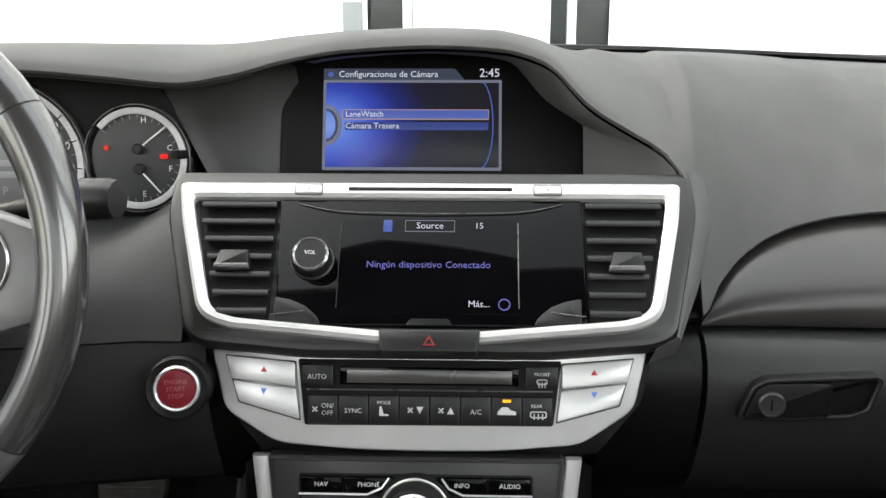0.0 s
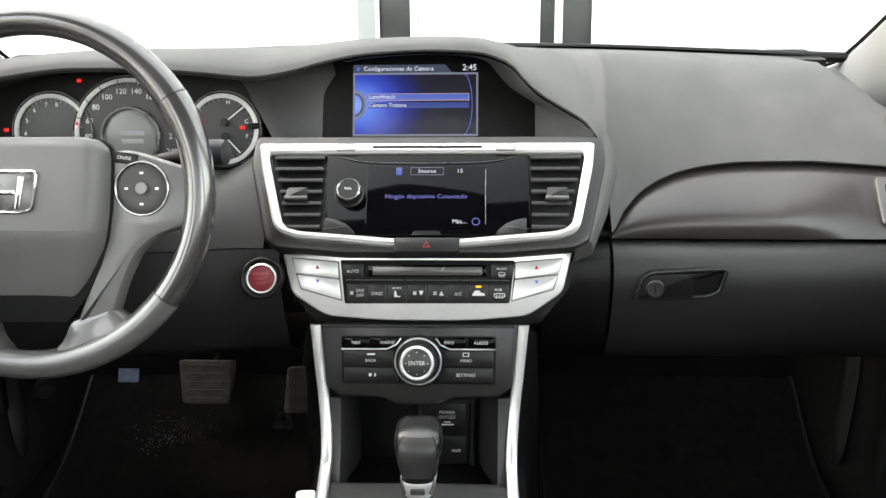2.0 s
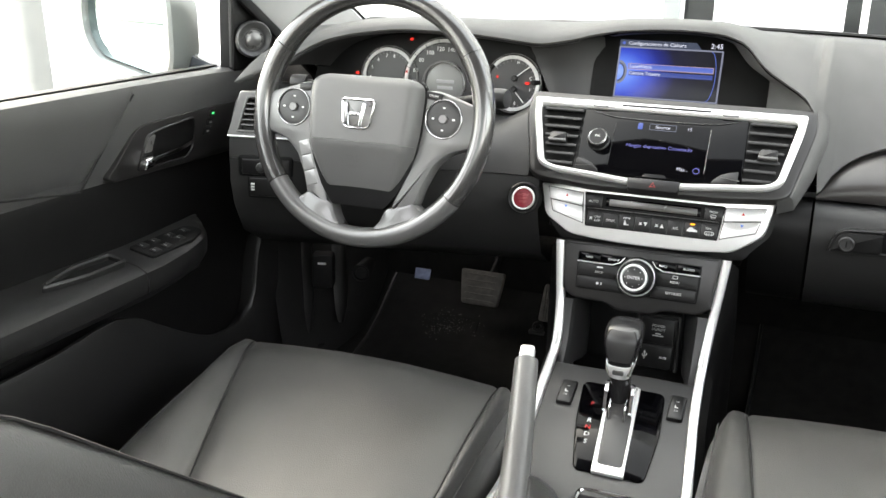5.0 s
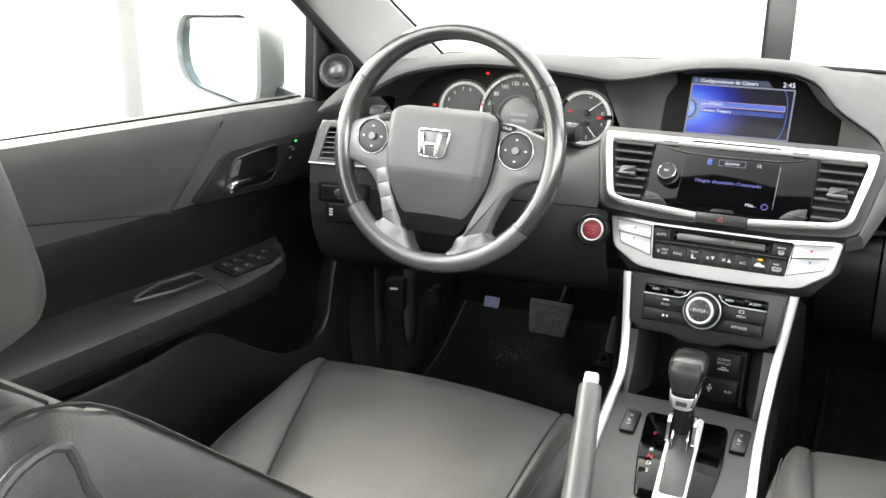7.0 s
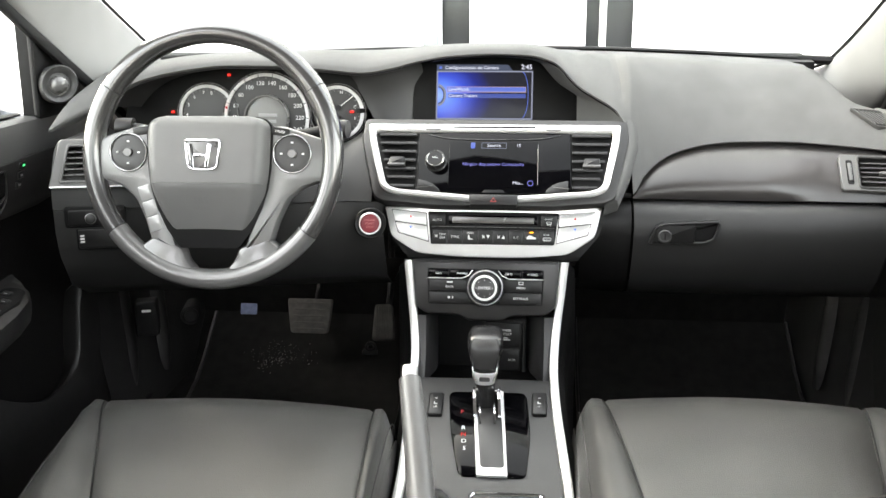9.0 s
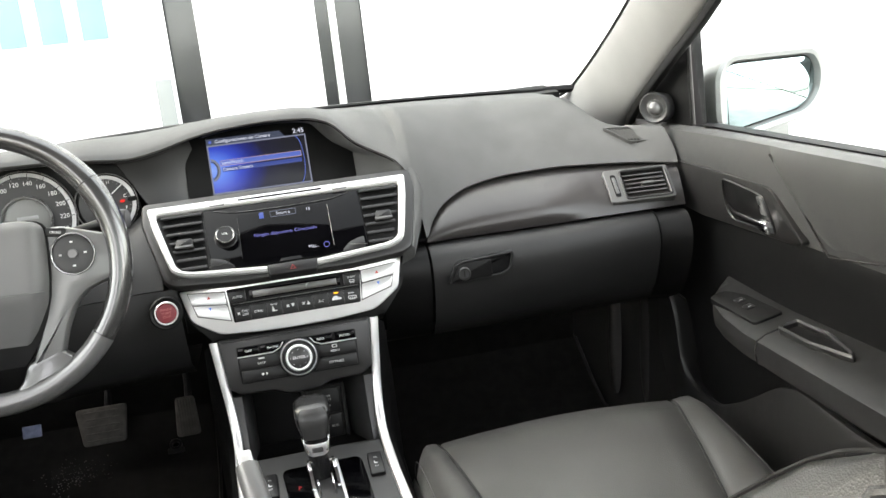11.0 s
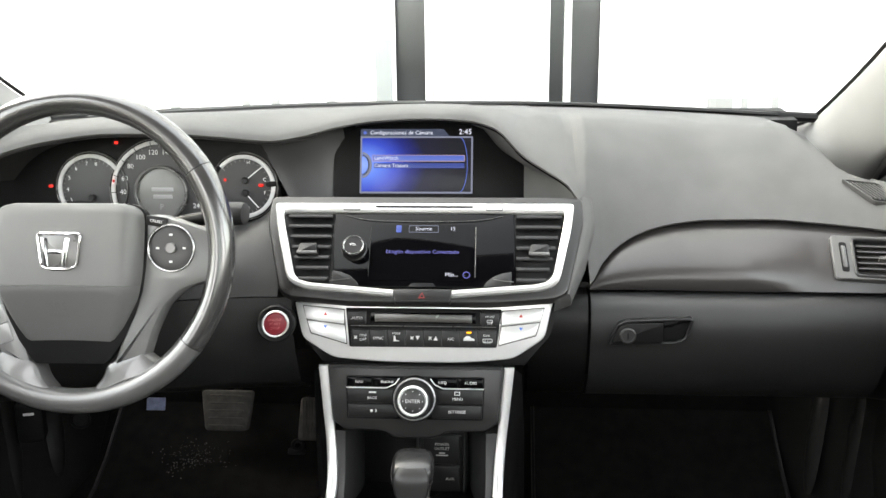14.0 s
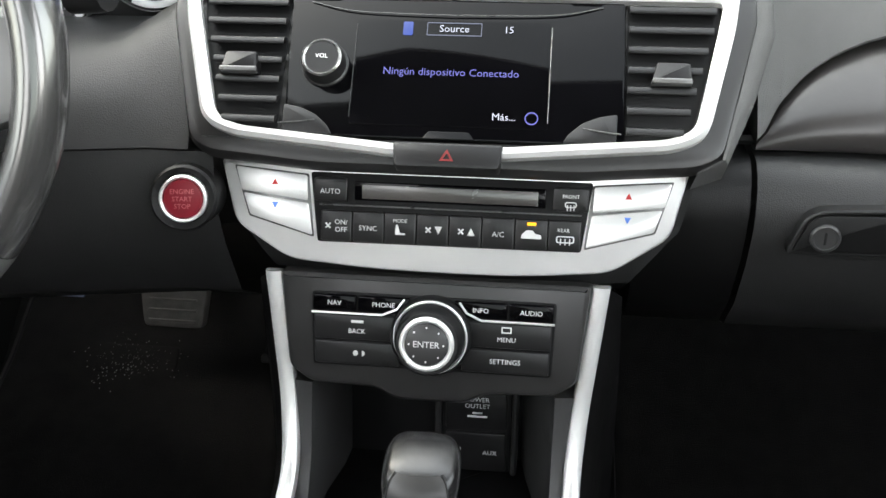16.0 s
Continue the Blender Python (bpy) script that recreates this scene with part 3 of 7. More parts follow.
def upper_pad():
    xs = sorted(set([r[0] for r in LIP] + [lerp(-0.738, 0.722, k / 110) for k in range(111)]))
    loops = []
    for x in xs:
        y0, z0 = lip(x)
        y1, z1 = back_edge(x)
        brow = 0.011 * min(1.0, max(0.0, (0.12 - x) / 0.06)) * min(1.0, max(0.0, (x + 0.70) / 0.10))
        z0 += brow
        roll = brow + 0.020 * min(1.0, max(0.0, (0.215 - x) / 0.07)) * min(1.0, max(0.0, (x + 0.74) / 0.06))
        row = [Vector((x, y0 + 0.10, z0 - 0.003 - roll)), Vector((x, y0 + 0.012, z0 - 0.004 - roll)), Vector((x, y0 + 0.003, z0 - 0.003 - roll)), Vector((x, y0, z0 - roll))]
        drop = z1 + 0.008 - z0
        cut = min(1.0, (table(DASHCUT, x)[0] - y0) / (y1 - y0))
        for t in [cut * f for f in (0.006, 0.014, 0.026, 0.042, 0.06, 0.09, 0.14, 0.22, 0.35, 0.5, 0.7, 0.88, 1.0)]:
            pw = lerp(3.2, 9.0, min(1.0, max(0.0, (x - 0.215) / 0.02))) if x < 0.235 else lerp(9.0, 3.2, min(1.0, (x - 0.235) / 0.20) ** 0.8)
            g = 1 - (1 - t) ** pw
            bulge = 0.012 * math.sin(math.pi * min(1, t * 1.4)) if drop > 0.03 else 0.006 * math.sin(math.pi * t)
            row.append(Vector((x, lerp(y0, y1, t), z0 + drop * g + bulge - 0.008 * t - roll * (1 - math.sqrt(1 - max(0.0, 1 - t * (y1 - y0) / 0.110) ** 2)) + 0.006 * min(1.0, roll / 0.012) * math.sin(math.pi * min(1.0, t * 1.5)) ** 2)))
        if x > 0.655:
            for q in row:
                q.x -= (x - 0.655) / 0.067 * table([(0.66, 0.003), (0.69, 0.016), (0.72, 0.040), (0.76, 0.058)], q.y)[0]
        if cut < 1:
            row[-1] += Vector((0, 0, -0.002))
        row.append(row[-1] + Vector((0, 0.002, -0.03)))
        loops.append(row)
    return rings(loops, closed=False)


part("upper_pad", upper_pad(), SOFT, dash, "charcoal soft-touch upper pad", sharp=50)
bm = rings([[(x, 1.02, 0.99), (x, 1.13, 1.00), (x, 1.13, 0.90), (x, 1.02, 0.90)] for x in (-0.76, 0.0, 0.625)])
part("rear_ledge", bm, BLACK, dash)


def cowl_strip():
    """Black demister strip between the pad and the windscreen."""
    loops = []
    for k in range(41):
        x = lerp(-0.66, 0.60, k / 40)
        y1, z1 = back_edge(x)
        w = lerp(0.060, 0.022, min(1.0, max(0.0, (x + 0.05) / 0.30)))
        loops.append([(x, y1 - w, z1 + 0.0050), (x, y1 - w + 0.004, z1 + 0.0085), (x, y1 - 0.4 * w, z1 + 0.0090), (x, y1 + 0.01, z1 + 0.0060)])
    return rings(loops, closed=False)


part("cowl_strip", cowl_strip(), BLACK, dash, "black demister strip along the windscreen")


def strip(rows, x0, x1, n=24, closed=False):
    """Skin of (y, z) rows that vary with x: rows is a function of x."""
    return rings([[(x, y, z) for y, z in rows(x)] for x in [lerp(x0, x1, k / n) for k in range(n + 1)]], closed=closed)


def decor_rows(x):
    y0, z0 = lip(x)
    f = min(1, max(0, (x - 0.238) / 0.06))
    zb = lerp(0.7915, 0.7925, f)
    yb = lerp(0.640, 0.630, min(1, max(0, (x - 0.25) / 0.45)))
    zt, yt = z0 - 0.006, y0 + 0.004
    rows = [(yt + 0.05, zt), (yt + 0.004, zt - 0.001)]
    for k in range(1, 10):
        t = k / 9
        plain = lerp(yt, yb, 0.45 * t + 0.55 * math.sin(t * math.pi / 2))
        rows.append((lerp(lerp(yt, yb - 0.002, math.sin(0.60 * math.pi * t)), plain, min(1.0, max(0.0, (x - 0.46) / 0.10))), lerp(zt, zb, t)))
    return rows + [(yb + 0.003, zb - 0.002), (yb + 0.010, zb - 0.003), (yb + 0.06, zb - 0.003)]


part("decor_panel", strip(decor_rows, 0.2385, 0.719, 60), DECOR, dash, "dark satin decor panel with a faint sheen")


def ledge_rows(x):
    y = lerp(0.645, 0.628, min(1, max(0, (x - 0.25) / 0.45)))
    return [(y + 0.05, 0.800), (y + 0.016, 0.796), (y + 0.014, 0.792), (y + 0.016, 0.788), (y + 0.05, 0.787)]


# the lighter plastic paints in light caught along the glovebox's top edge
part("ledge", strip(ledge_rows, 0.19, 0.720, 30), PANEL, dash, "ledge above the glovebox, painted lighter for the light it catches")


def glove_rows(x):
    f = (x - 0.24) / 0.45
    dy = -0.012 * math.sin(math.pi * min(1, max(0, f)))
    return [(0.72, 0.786), (0.636 + dy, 0.786), (0.628 + dy, 0.7845), (0.618 + dy, 0.778), (0.609 + dy, 0.766), (0.604 + dy, 0.748), (0.606 + dy, 0.728), (0.614 + dy, 0.70), (0.638 + dy, 0.652), (0.668, 0.618), (0.71, 0.600), (0.82, 0.588)]


glove = thing("glovebox", (0.45, 0.63, 0.6), "closed black glovebox under the dashboard", "glovebox")
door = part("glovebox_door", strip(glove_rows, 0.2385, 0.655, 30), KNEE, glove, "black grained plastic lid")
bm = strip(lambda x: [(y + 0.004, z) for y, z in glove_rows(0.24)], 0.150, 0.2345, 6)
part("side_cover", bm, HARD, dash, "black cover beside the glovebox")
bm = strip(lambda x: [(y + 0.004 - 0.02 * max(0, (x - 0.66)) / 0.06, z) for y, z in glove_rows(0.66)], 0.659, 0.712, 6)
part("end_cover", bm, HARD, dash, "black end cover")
# catch of the glovebox with its lock
gm = face_frame((0.325, 0.5925, 0.738), (0, 0.0, 1.0), (1, -0.055, 0))
o = round_poly([(-0.0635, -0.0155), (0.030, -0.0115), (0.046, -0.004), (0.054, 0.024), (0.050, 0.029), (-0.040, 0.0225), (-0.052, 0.016)], 0.005, 3)
part("catch_frame", hoop(gm, o, inset(o, 0.004), 0.004, 0.012, 0.0012), BUTTON, door)
part("catch_pocket", plate(gm, inset(o, 0.003), -0.001, 0.02, 0.001), BLACK, door)
part("catch_lever", plate(gm, round_poly([(-0.059, -0.0130), (0.0125, -0.0100), (0.0135, 0.0215), (-0.039, 0.0190), (-0.049, 0.0135)], 0.004, 3), 0.005, 0.012, 0.002), HARD, door)
lk = part("lock", lathe(gm, [(0.0115, 0.0), (0.0115, 0.007), (0.0100, 0.0085), (0.0088, 0.0085), (0.0084, 0.0072), (0.0, 0.0072)], 24, -0.036, 0.001), PANEL, door, "metal key lock")
part("keyhole", plate(shift(gm, -0.036, 0.001), rrect(0.002, 0.010, 0.0008, 2), 0.0078, 0.002, 0.0002), BLACK, lk)

# passenger's end vent
vm = face_frame((0.640, 0.650, 0.838), (0, 0.64, 0.77), (1, -0.14, 0))


def vent(name, m, w, h, slats, frame_mat, label, outline=None, bright=False):
    v = thing(name, m.translation, label, "air vent")
    o = outline or rrect(w, h, 0.008, 3)
    part("housing", hoop(m, o, inset(o, 0.0045), 0.004, 0.03, 0.0015), frame_mat, v)
    part("duct", plate(m, inset(o, 0.005), -0.022, 0.004, 0.0005), BLACK, v)
    for k in range(slats):
        y = lerp(-h / 2 + 0.010, h / 2 - 0.008, (k + 0.5) / slats)
        sec = round_poly([(-0.0012, 0.0), (0.0, -0.014), (0.0026, -0.014), (0.0032, -0.002), (0.0012, 0.001)], 0.0008, 2)
        loops = []
        xs = [p[0] for p in inset(o, 0.005)]
        for u in (min(xs) + 0.002, max(xs) - 0.002):
            loops.append([m @ Vector((u, y + q[0] - 0.2 * q[1], q[1])) for q in sec])
        sl_ = part("slat", rings(loops), BUTTON, v)
        if bright:
            p = [m @ Vector((u, y - 0.0008, 0.0012)) for u in (min(xs) + 0.003, max(xs) - 0.003)]
            part("slat_edge", line(p, 0.0011, 5, up=(0, -1, 0.3)), SILVERGREY, sl_, "grey slat edge")
    return v


pv = vent("passenger_end_vent", shift(vm, 0.012, 0), 0.088, 0.062, 5, PANEL, "dark slatted air vent at the dashboard's end", bright=True)
part("tab", plate(shift(vm, 0.014, -0.002), rrect(0.022, 0.005, 0.001, 2), 0.008, 0.012, 0.001), SILVERGREY, pv, "silver adjusting tab")
part("bezel", hoop(shift(vm, 0.012, 0), rrect(0.118, 0.068, 0.005, 3, -0.011, 0), rrect(0.084, 0.058, 0.006, 3), 0.0012, 0.03, 0.001), VENTGREY, pv, "grey flush bezel")
part("thumbwheel_slot", plate(shift(vm, -0.043, 0.0), rrect(0.010, 0.046, 0.003, 2), 0.0020, 0.01, 0.0006), BLACK, pv)
part("thumbwheel", plate(shift(vm, -0.043, 0.0), rrect(0.006, 0.034, 0.002, 2), 0.0045, 0.01, 0.0015), SILVERGREY, pv, "ribbed grey thumbwheel")

# ---- centre pod: display recess above the radio ----
pod = thing("display_unit", (0, 0.79, 0.90), "recessed display unit with a lit blue menu", "display")
sm = face_frame((-0.0245, 0.783, 0.9565), (0, 0.36, 1.0))
# dark glass front and the recess round it
edge = [(-0.150, -0.066), (0.150, -0.066), (0.150, 0.018), (0.120, 0.056), (0.085, 0.074), (-0.11, 0.080), (-0.142, 0.068), (-0.152, 0.035)]
part("dark_front", plate(sm, round_poly([(u + 0.020, v) for u, v in edge], 0.012, 3), 0.0, 0.02, 0.002), BLACK, pod, "matt black front panel")


def recess():
    lipline = [Vector((x, lip(x)[0] + 0.006, lip(x)[1] - 0.006 - 0.020 * min(1.0, max(0.0, (0.215 - x) / 0.07)))) for x in [lerp(-0.118, 0.2285, k / 40) for k in range(41)]]
    back = []
    for p in lipline:
        u = min(0.158, max(-0.150, p.x * 0.86))
        v = min(0.080, p.z - 0.955)
        back.append(sm @ Vector((u + 0.010, v, 0.006)))
    mid = [a.lerp(b, 0.5) + Vector((0, 0.006, -0.004)) for a, b in zip(lipline, back)]
    return rings([lipline, mid, back], closed=False)


part("recess_wall", recess(), SOFT, pod, "charcoal wall of the display recess")
bm = rings([[(-0.225, 0.650, 0.898), (0.222, 0.650, 0.898), (0.175, 0.80, 0.886), (-0.165, 0.80, 0.886)], [(-0.225, 0.650, 0.908), (0.222, 0.650, 0.908), (0.17, 0.80, 0.8965), (-0.16, 0.80, 0.8965)]])
part("tray", bm, PANEL, pod, "dark tray below the display")
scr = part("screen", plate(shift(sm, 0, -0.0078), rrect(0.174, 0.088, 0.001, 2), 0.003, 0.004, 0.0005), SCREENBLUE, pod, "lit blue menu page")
part("screen_border", hoop(shift(sm, 0, -0.0078), rrect(0.177, 0.0905, 0.001, 2), rrect(0.1715, 0.085, 0.001, 2), 0.0036, 0.003, 0.0003), GREYGLOW, scr)
part("title_bar", plate(sm, round_poly([(-0.0885, 0.0375), (0.045, 0.0375), (0.052, 0.0375), (0.042, 0.0490), (-0.0885, 0.0490)], 0.0005, 2), 0.0034, 0.003, 0.0003), TITLEGLOW, scr)
words("title", "Configuraciones de Cámara", 0.0088, shift(sm, -0.0735, 0.0428), TEXTGLOW, scr, "LEFT", 0.0042)
words("clock_digits", "2:45", 0.0120, shift(sm, 0.0765, 0.0440), TEXTGLOW, scr, "CENTER", 0.0042)
part("title_icon", plate(sm, circle(0.0028, 12, -0.0815, 0.0430), 0.0040, 0.002, 0.0003), BARGLOW2, scr)
part("menu_bar", plate(sm, rrect(0.144, 0.0092, 0.0004, 2, 0.0035, 0.0024), 0.0042, 0.003, 0.0003), BARGLOW2, scr)
part("menu_bar", plate(sm, rrect(0.142, 0.0078, 0.0004, 2, 0.0045, -0.0093), 0.0042, 0.003, 0.0003), BARGLOW, scr)
o = rrect(0.145, 0.0100, 0.0004, 2, 0.0035, 0.0024)
part("selection_line", hoop(sm, o, inset(o, 0.0006), 0.0045, 0.002, 0.0001), ORANGEGLOW, scr)
words("menu_text", "LaneWatch", 0.0082, shift(sm, -0.066, 0.0024), TEXTGLOW, scr, "LEFT", 0.0050)
words("menu_text", "Cámara Trasera", 0.0082, shift(sm, -0.066, -0.0095), TEXTGLOW, scr, "LEFT", 0.0050)
arc = [sm @ Vector((0.070 + 0.012 * math.cos(a) - 0.002, -0.0078 + 0.043 * math.sin(a), 0.0042)) for a in [lerp(-1.45, 1.45, k / 20) for k in range(21)]]
part("menu_arc", line(arc, 0.0006, 4, up=(0, -1, 0.1)), BARGLOW2, scr)
arc = [sm @ Vector((-0.0855 + 0.014 * math.cos(a), -0.0085 + 0.019 * math.sin(a), 0.0042)) for a in [lerp(-1.5, 1.5, k / 20) for k in range(21)]]
part("menu_dial", line(arc, 0.0019, 6, up=(0, -1, 0.1)), GREYGLOW, scr)
arc = [sm @ Vector((-0.0855 + 0.011 * math.cos(a), -0.0085 + 0.0155 * math.sin(a), 0.0042)) for a in [lerp(-1.5, 1.5, k / 20) for k in range(21)]]
part("menu_dial_core", line(arc, 0.0012, 6, up=(0, -1, 0.1)), TITLEGLOW, scr)

# ---- radio panel with silver surround ----
RADV = (0, 0.62, 0.78)
rm = face_frame((0.0, 0.605, 0.860), RADV)


def rv(z):
    """Height on the radio face from a world height."""
    return (z - 0.860) / 0.785


radio = thing("radio_panel", (0, 0.60, 0.79), "audio panel with a gloss black screen framed in satin silver", "radio")
body = round_poly([(-0.226, rv(0.927)), (-0.229, rv(0.895)), (-0.201, rv(0.809)), (-0.185, rv(0.8015)), (-0.100, rv(0.7955)), (0.100, rv(0.7955)), (0.185, rv(0.8015)), (0.204, rv(0.809)), (0.229, rv(0.895)), (0.226, rv(0.927))], 0.010, 3)
part("surround", plate(rm, body, -0.002, 0.016, 0.008), INSERT, radio, "dark grey surround")
out = [(-0.217, rv(0.9135)), (-0.211, rv(0.886)), (-0.188, rv(0.819)), (-0.165, rv(0.8105)), (-0.038, rv(0.8015)), (0.045, rv(0.8015)), (0.168, rv(0.8105)), (0.190, rv(0.819)), (0.209, rv(0.886)), (0.213, rv(0.9135))]
inn = [(-0.2045, rv(0.9025)), (-0.200, rv(0.886)), (-0.178, rv(0.823)), (-0.160, rv(0.8165)), (-0.038, rv(0.8085)), (0.045, rv(0.8085)), (0.162, rv(0.8165)), (0.181, rv(0.823)), (0.197, rv(0.886)), (0.2005, rv(0.9025))]
rr_ = [0.006, 0.01, 0.012, 0.012, 0.001, 0.001, 0.012, 0.012, 0.01, 0.006]
fr_ = [(0.185, rv(0.8015)), (0.2025, rv(0.809)), (0.2165, rv(0.852)), (0.2285, rv(0.895)), (0.226, rv(0.927))]
wide = (0.0, 0.35, 0.8, 1.0, 1.0)
part("surround_cheek", rings([at(rm, [(u + a * g, v) for (u, v), g in zip(fr_, wide)], c) for a, c in ((-0.002, -0.006), (0.004, -0.007), (0.011, -0.013), (0.016, -0.026), (0.018, -0.05))], closed=False), SOFT, radio, "charcoal cheek beside the silver frame")
part("silver_frame", hoop(rm, round_poly(out, rr_, 4), round_poly(inn, rr_, 4), 0.008, 0.014, 0.003), SILVER, radio, "satin silver trim frame")
gl = round_poly([(-0.1285, rv(0.9015)), (-0.124, rv(0.812)), (0.131, rv(0.812)), (0.1285, rv(0.9015))], 0.002, 2)
glass = part("gloss_front", plate(rm, gl, 0.004, 0.012, 0.002), PIANO, radio, "gloss black front")
part("touch_screen", plate(rm, rrect(0.148, 0.086, 0.001, 2, 0.0, rv(0.8535)), 0.0048, 0.003, 0.0003), PIANO, radio, "black touch screen")
for s in (-1, 1):
    part("screen_edge", line([rm @ Vector((s * 0.0745, rv(0.824), 0.005)), rm @ Vector((s * 0.0745, rv(0.884), 0.005))], 0.0004, 4, up=(0, -1, 0.3)), SILVERGREY if s > 0 else BUTTON, glass)
    p = [rm @ Vector((s * 0.112, rv(0.898), 0.0045)), rm @ Vector((s * 0.075, rv(0.892), 0.0052)), rm @ Vector((0.0, rv(0.8905), 0.0056))]
    part("brow_line", line(smooth_path(p, 5), 0.0005, 5, up=(0, -1, 0.3)), SILVERGREY, glass)
    # thin grey line painted as the glint in each glass corner
    p = [rm @ Vector((s * 0.128, rv(0.8185), 0.006)), rm @ Vector((s * 0.115, rv(0.8195), 0.006)), rm @ Vector((s * 0.100, rv(0.8215), 0.005))]
    part("corner_glint", line(smooth_path(p, 4), 0.0006, 5, up=(0, -1, 0.3)), SILVERGREY, glass)
# corner patches stand in for reflections in the gloss front
for s in (-1, 1):
    w = round_poly([(s * u, rv(z)) for u, z in ((-0.1245, 0.8135), (-0.0860, 0.8125), (-0.0900, 0.8180), (-0.1000, 0.8250), (-0.1120, 0.8290), (-0.1252, 0.8310))][::s], 0.002, 2)
    part("corner_reflection", plate(rm, w, 0.0052, 0.004, 0.0008), BUTTON, glass, "raised dark patch painted as a corner reflection")
part("bottom_tab", plate(rm, round_poly([(-0.018, rv(0.8115)), (0.022, rv(0.8115)), (0.017, rv(0.8165)), (-0.013, rv(0.8165))], 0.001, 2), 0.0062, 0.004, 0.0008), PIANO, radio)
# lit writing on the touch screen
words("source_text", "Source", 0.0082, shift(rm, 0.0005, rv(0.8815)), TEXTGLOW, radio, lift=0.0056)
o = rrect(0.042, 0.0108, 0.0004, 2, 0.0005, rv(0.8815))
part("source_box", hoop(rm, o, inset(o, 0.0006), 0.0056, 0.001, 0.0001), GREYGLOW, radio)
words("track_number", "15", 0.0078, shift(rm, 0.042, rv(0.8815)), TEXTGLOW, radio, lift=0.0056)
part("usb_icon", plate(rm, rrect(0.0075, 0.011, 0.001, 2, -0.035, rv(0.8815)), 0.0056, 0.001, 0.0002), BARGLOW2, radio)
words("status_text", "Ningún dispositivo Conectado", 0.0084, shift(rm, 0.0, rv(0.8535)), BLUETEXT, radio, lift=0.0056)
words("more_text", "Más...", 0.0080, shift(rm, 0.042, rv(0.8265)), TEXTGLOW, radio, lift=0.0056)
part("more_ring", hoop(rm, circle(0.0050, 20, 0.0625, rv(0.8265)), circle(0.0042, 20, 0.0625, rv(0.8265)), 0.0056, 0.001, 0.0001), BLUETEXT, radio)
# volume knob
vk = part("volume_knob", lathe(shift(rm, -0.0965, rv(0.8565)), [(0.0182, 0.003), (0.0182, 0.006), (0.0168, 0.007), (0.0164, 0.016), (0.0150, 0.0185), (0.0, 0.0185)], 36), BUTTON, radio, "black volume knob with a silver ring")
part("knob_ring", hoop(shift(rm, -0.0965, rv(0.8565)), circle(0.0152, 32), circle(0.0126, 32), 0.0196, 0.006, 0.0012), RINGSILVER, vk, "silver ring")
words("knob_text", "VOL", 0.0050, shift(rm, -0.0965, rv(0.8572)), WHITEPRINT, vk, lift=0.0190)
# hazard switch
hz = part("hazard_switch", plate(rm, round_poly([(-0.0385, rv(0.8085)), (-0.036, rv(0.7935)), (0.041, rv(0.7935)), (0.0435, rv(0.8085))], 0.003, 3), 0.010, 0.014, 0.002), BUTTON, radio, "dark hazard light switch")
tri = [(-0.0052, -0.0040), (0.0052, -0.0040), (0.0, 0.0052)]
tm = shift(rm, 0.0025, rv(0.8005))
part("hazard_mark", hoop(tm, tri, inset(tri, 0.0014), 0.0106, 0.001, 0.0001), DARKRED, hz, "red triangle")
# slot and two small buttons in the silver bar
part("disc_slot", plate(rm, rrect(0.140, 0.0034, 0.001, 2, 0.0, rv(0.9078)), 0.0088, 0.006, 0.0005), BLACK, radio, "dark disc slot")
for u in (-0.104, 0.100):
    part("bar_button", plate(rm, rrect(0.022, 0.0075, 0.001, 2, u, rv(0.9075)), 0.0092, 0.004, 0.0006), SILVER, radio)
    part("bar_button_gap", hoop(rm, rrect(0.0246, 0.0100, 0.0020, 2, u, rv(0.9075)), rrect(0.0218, 0.0073, 0.001, 2, u, rv(0.9075)), 0.0085, 0.002, 0.0001), SILVERGREY, radio)
    part("bar_button_mark", plate(rm, circle(0.0014, 3, u, rv(0.9075), math.pi / 2), 0.0096, 0.001, 0.0001), SILVERGREY, radio)


def centre_vent(s):
    v = thing("centre_vent", (s * 0.16, 0.60, 0.81), "black slatted air vent inside the silver frame", "air vent", "vents beside the radio")
    e = 0.1305 if s > 0 else 0.1300
    o = round_poly([(s * e, rv(0.902)), (s * 0.2005, rv(0.902)), (s * 0.198, rv(0.886)), (s * 0.179, rv(0.823)), (s * 0.165, rv(0.818)), (s * e, rv(0.8145))], 0.003, 2)
    part("duct", plate(rm, o, -0.0014, 0.008, 0.0003), BLACK, v)
    for k in range(7):
        z = lerp(0.8215, 0.8975, k / 6)
        wide = table([(0.815, 0.172), (0.823, 0.178), (0.886, 0.198), (0.905, 0.2005)], z)[0]
        loops = []
        sec = round_poly([(-0.0042, 0.0050), (-0.0030, 0.0066), (0.0016, 0.0060), (0.0050, -0.0012), (0.0026, -0.0012)], 0.0010, 2)
        for u in (s * (e + 0.001), s * (wide - 0.0045)):
            loops.append([rm @ Vector((u, rv(z) + q[0], q[1])) for q in sec])
        part("slat", rings(loops), BUTTON, v)
    t = shift(rm, s * 0.163, rv(0.8555))
    o = round_poly([(-0.015, -0.0075), (0.015, -0.0075), (0.013, 0.009), (-0.011, 0.009)], 0.002, 2)
    tab = part("tab", plate(t, o, 0.010, 0.012, 0.002), BUTTON, v, "adjusting tab")
    part("tab_edge", plate(t, rrect(0.029, 0.0042, 0.001, 2, 0, -0.0062), 0.0118, 0.006, 0.001), SILVERGREY, tab, "silver tab edge")
    return v


centre_vent(-1)
centre_vent(1)

# ---- climate panel ----
hm = face_frame((0.0, 0.578, 0.745), (0, 0.28, 0.96))


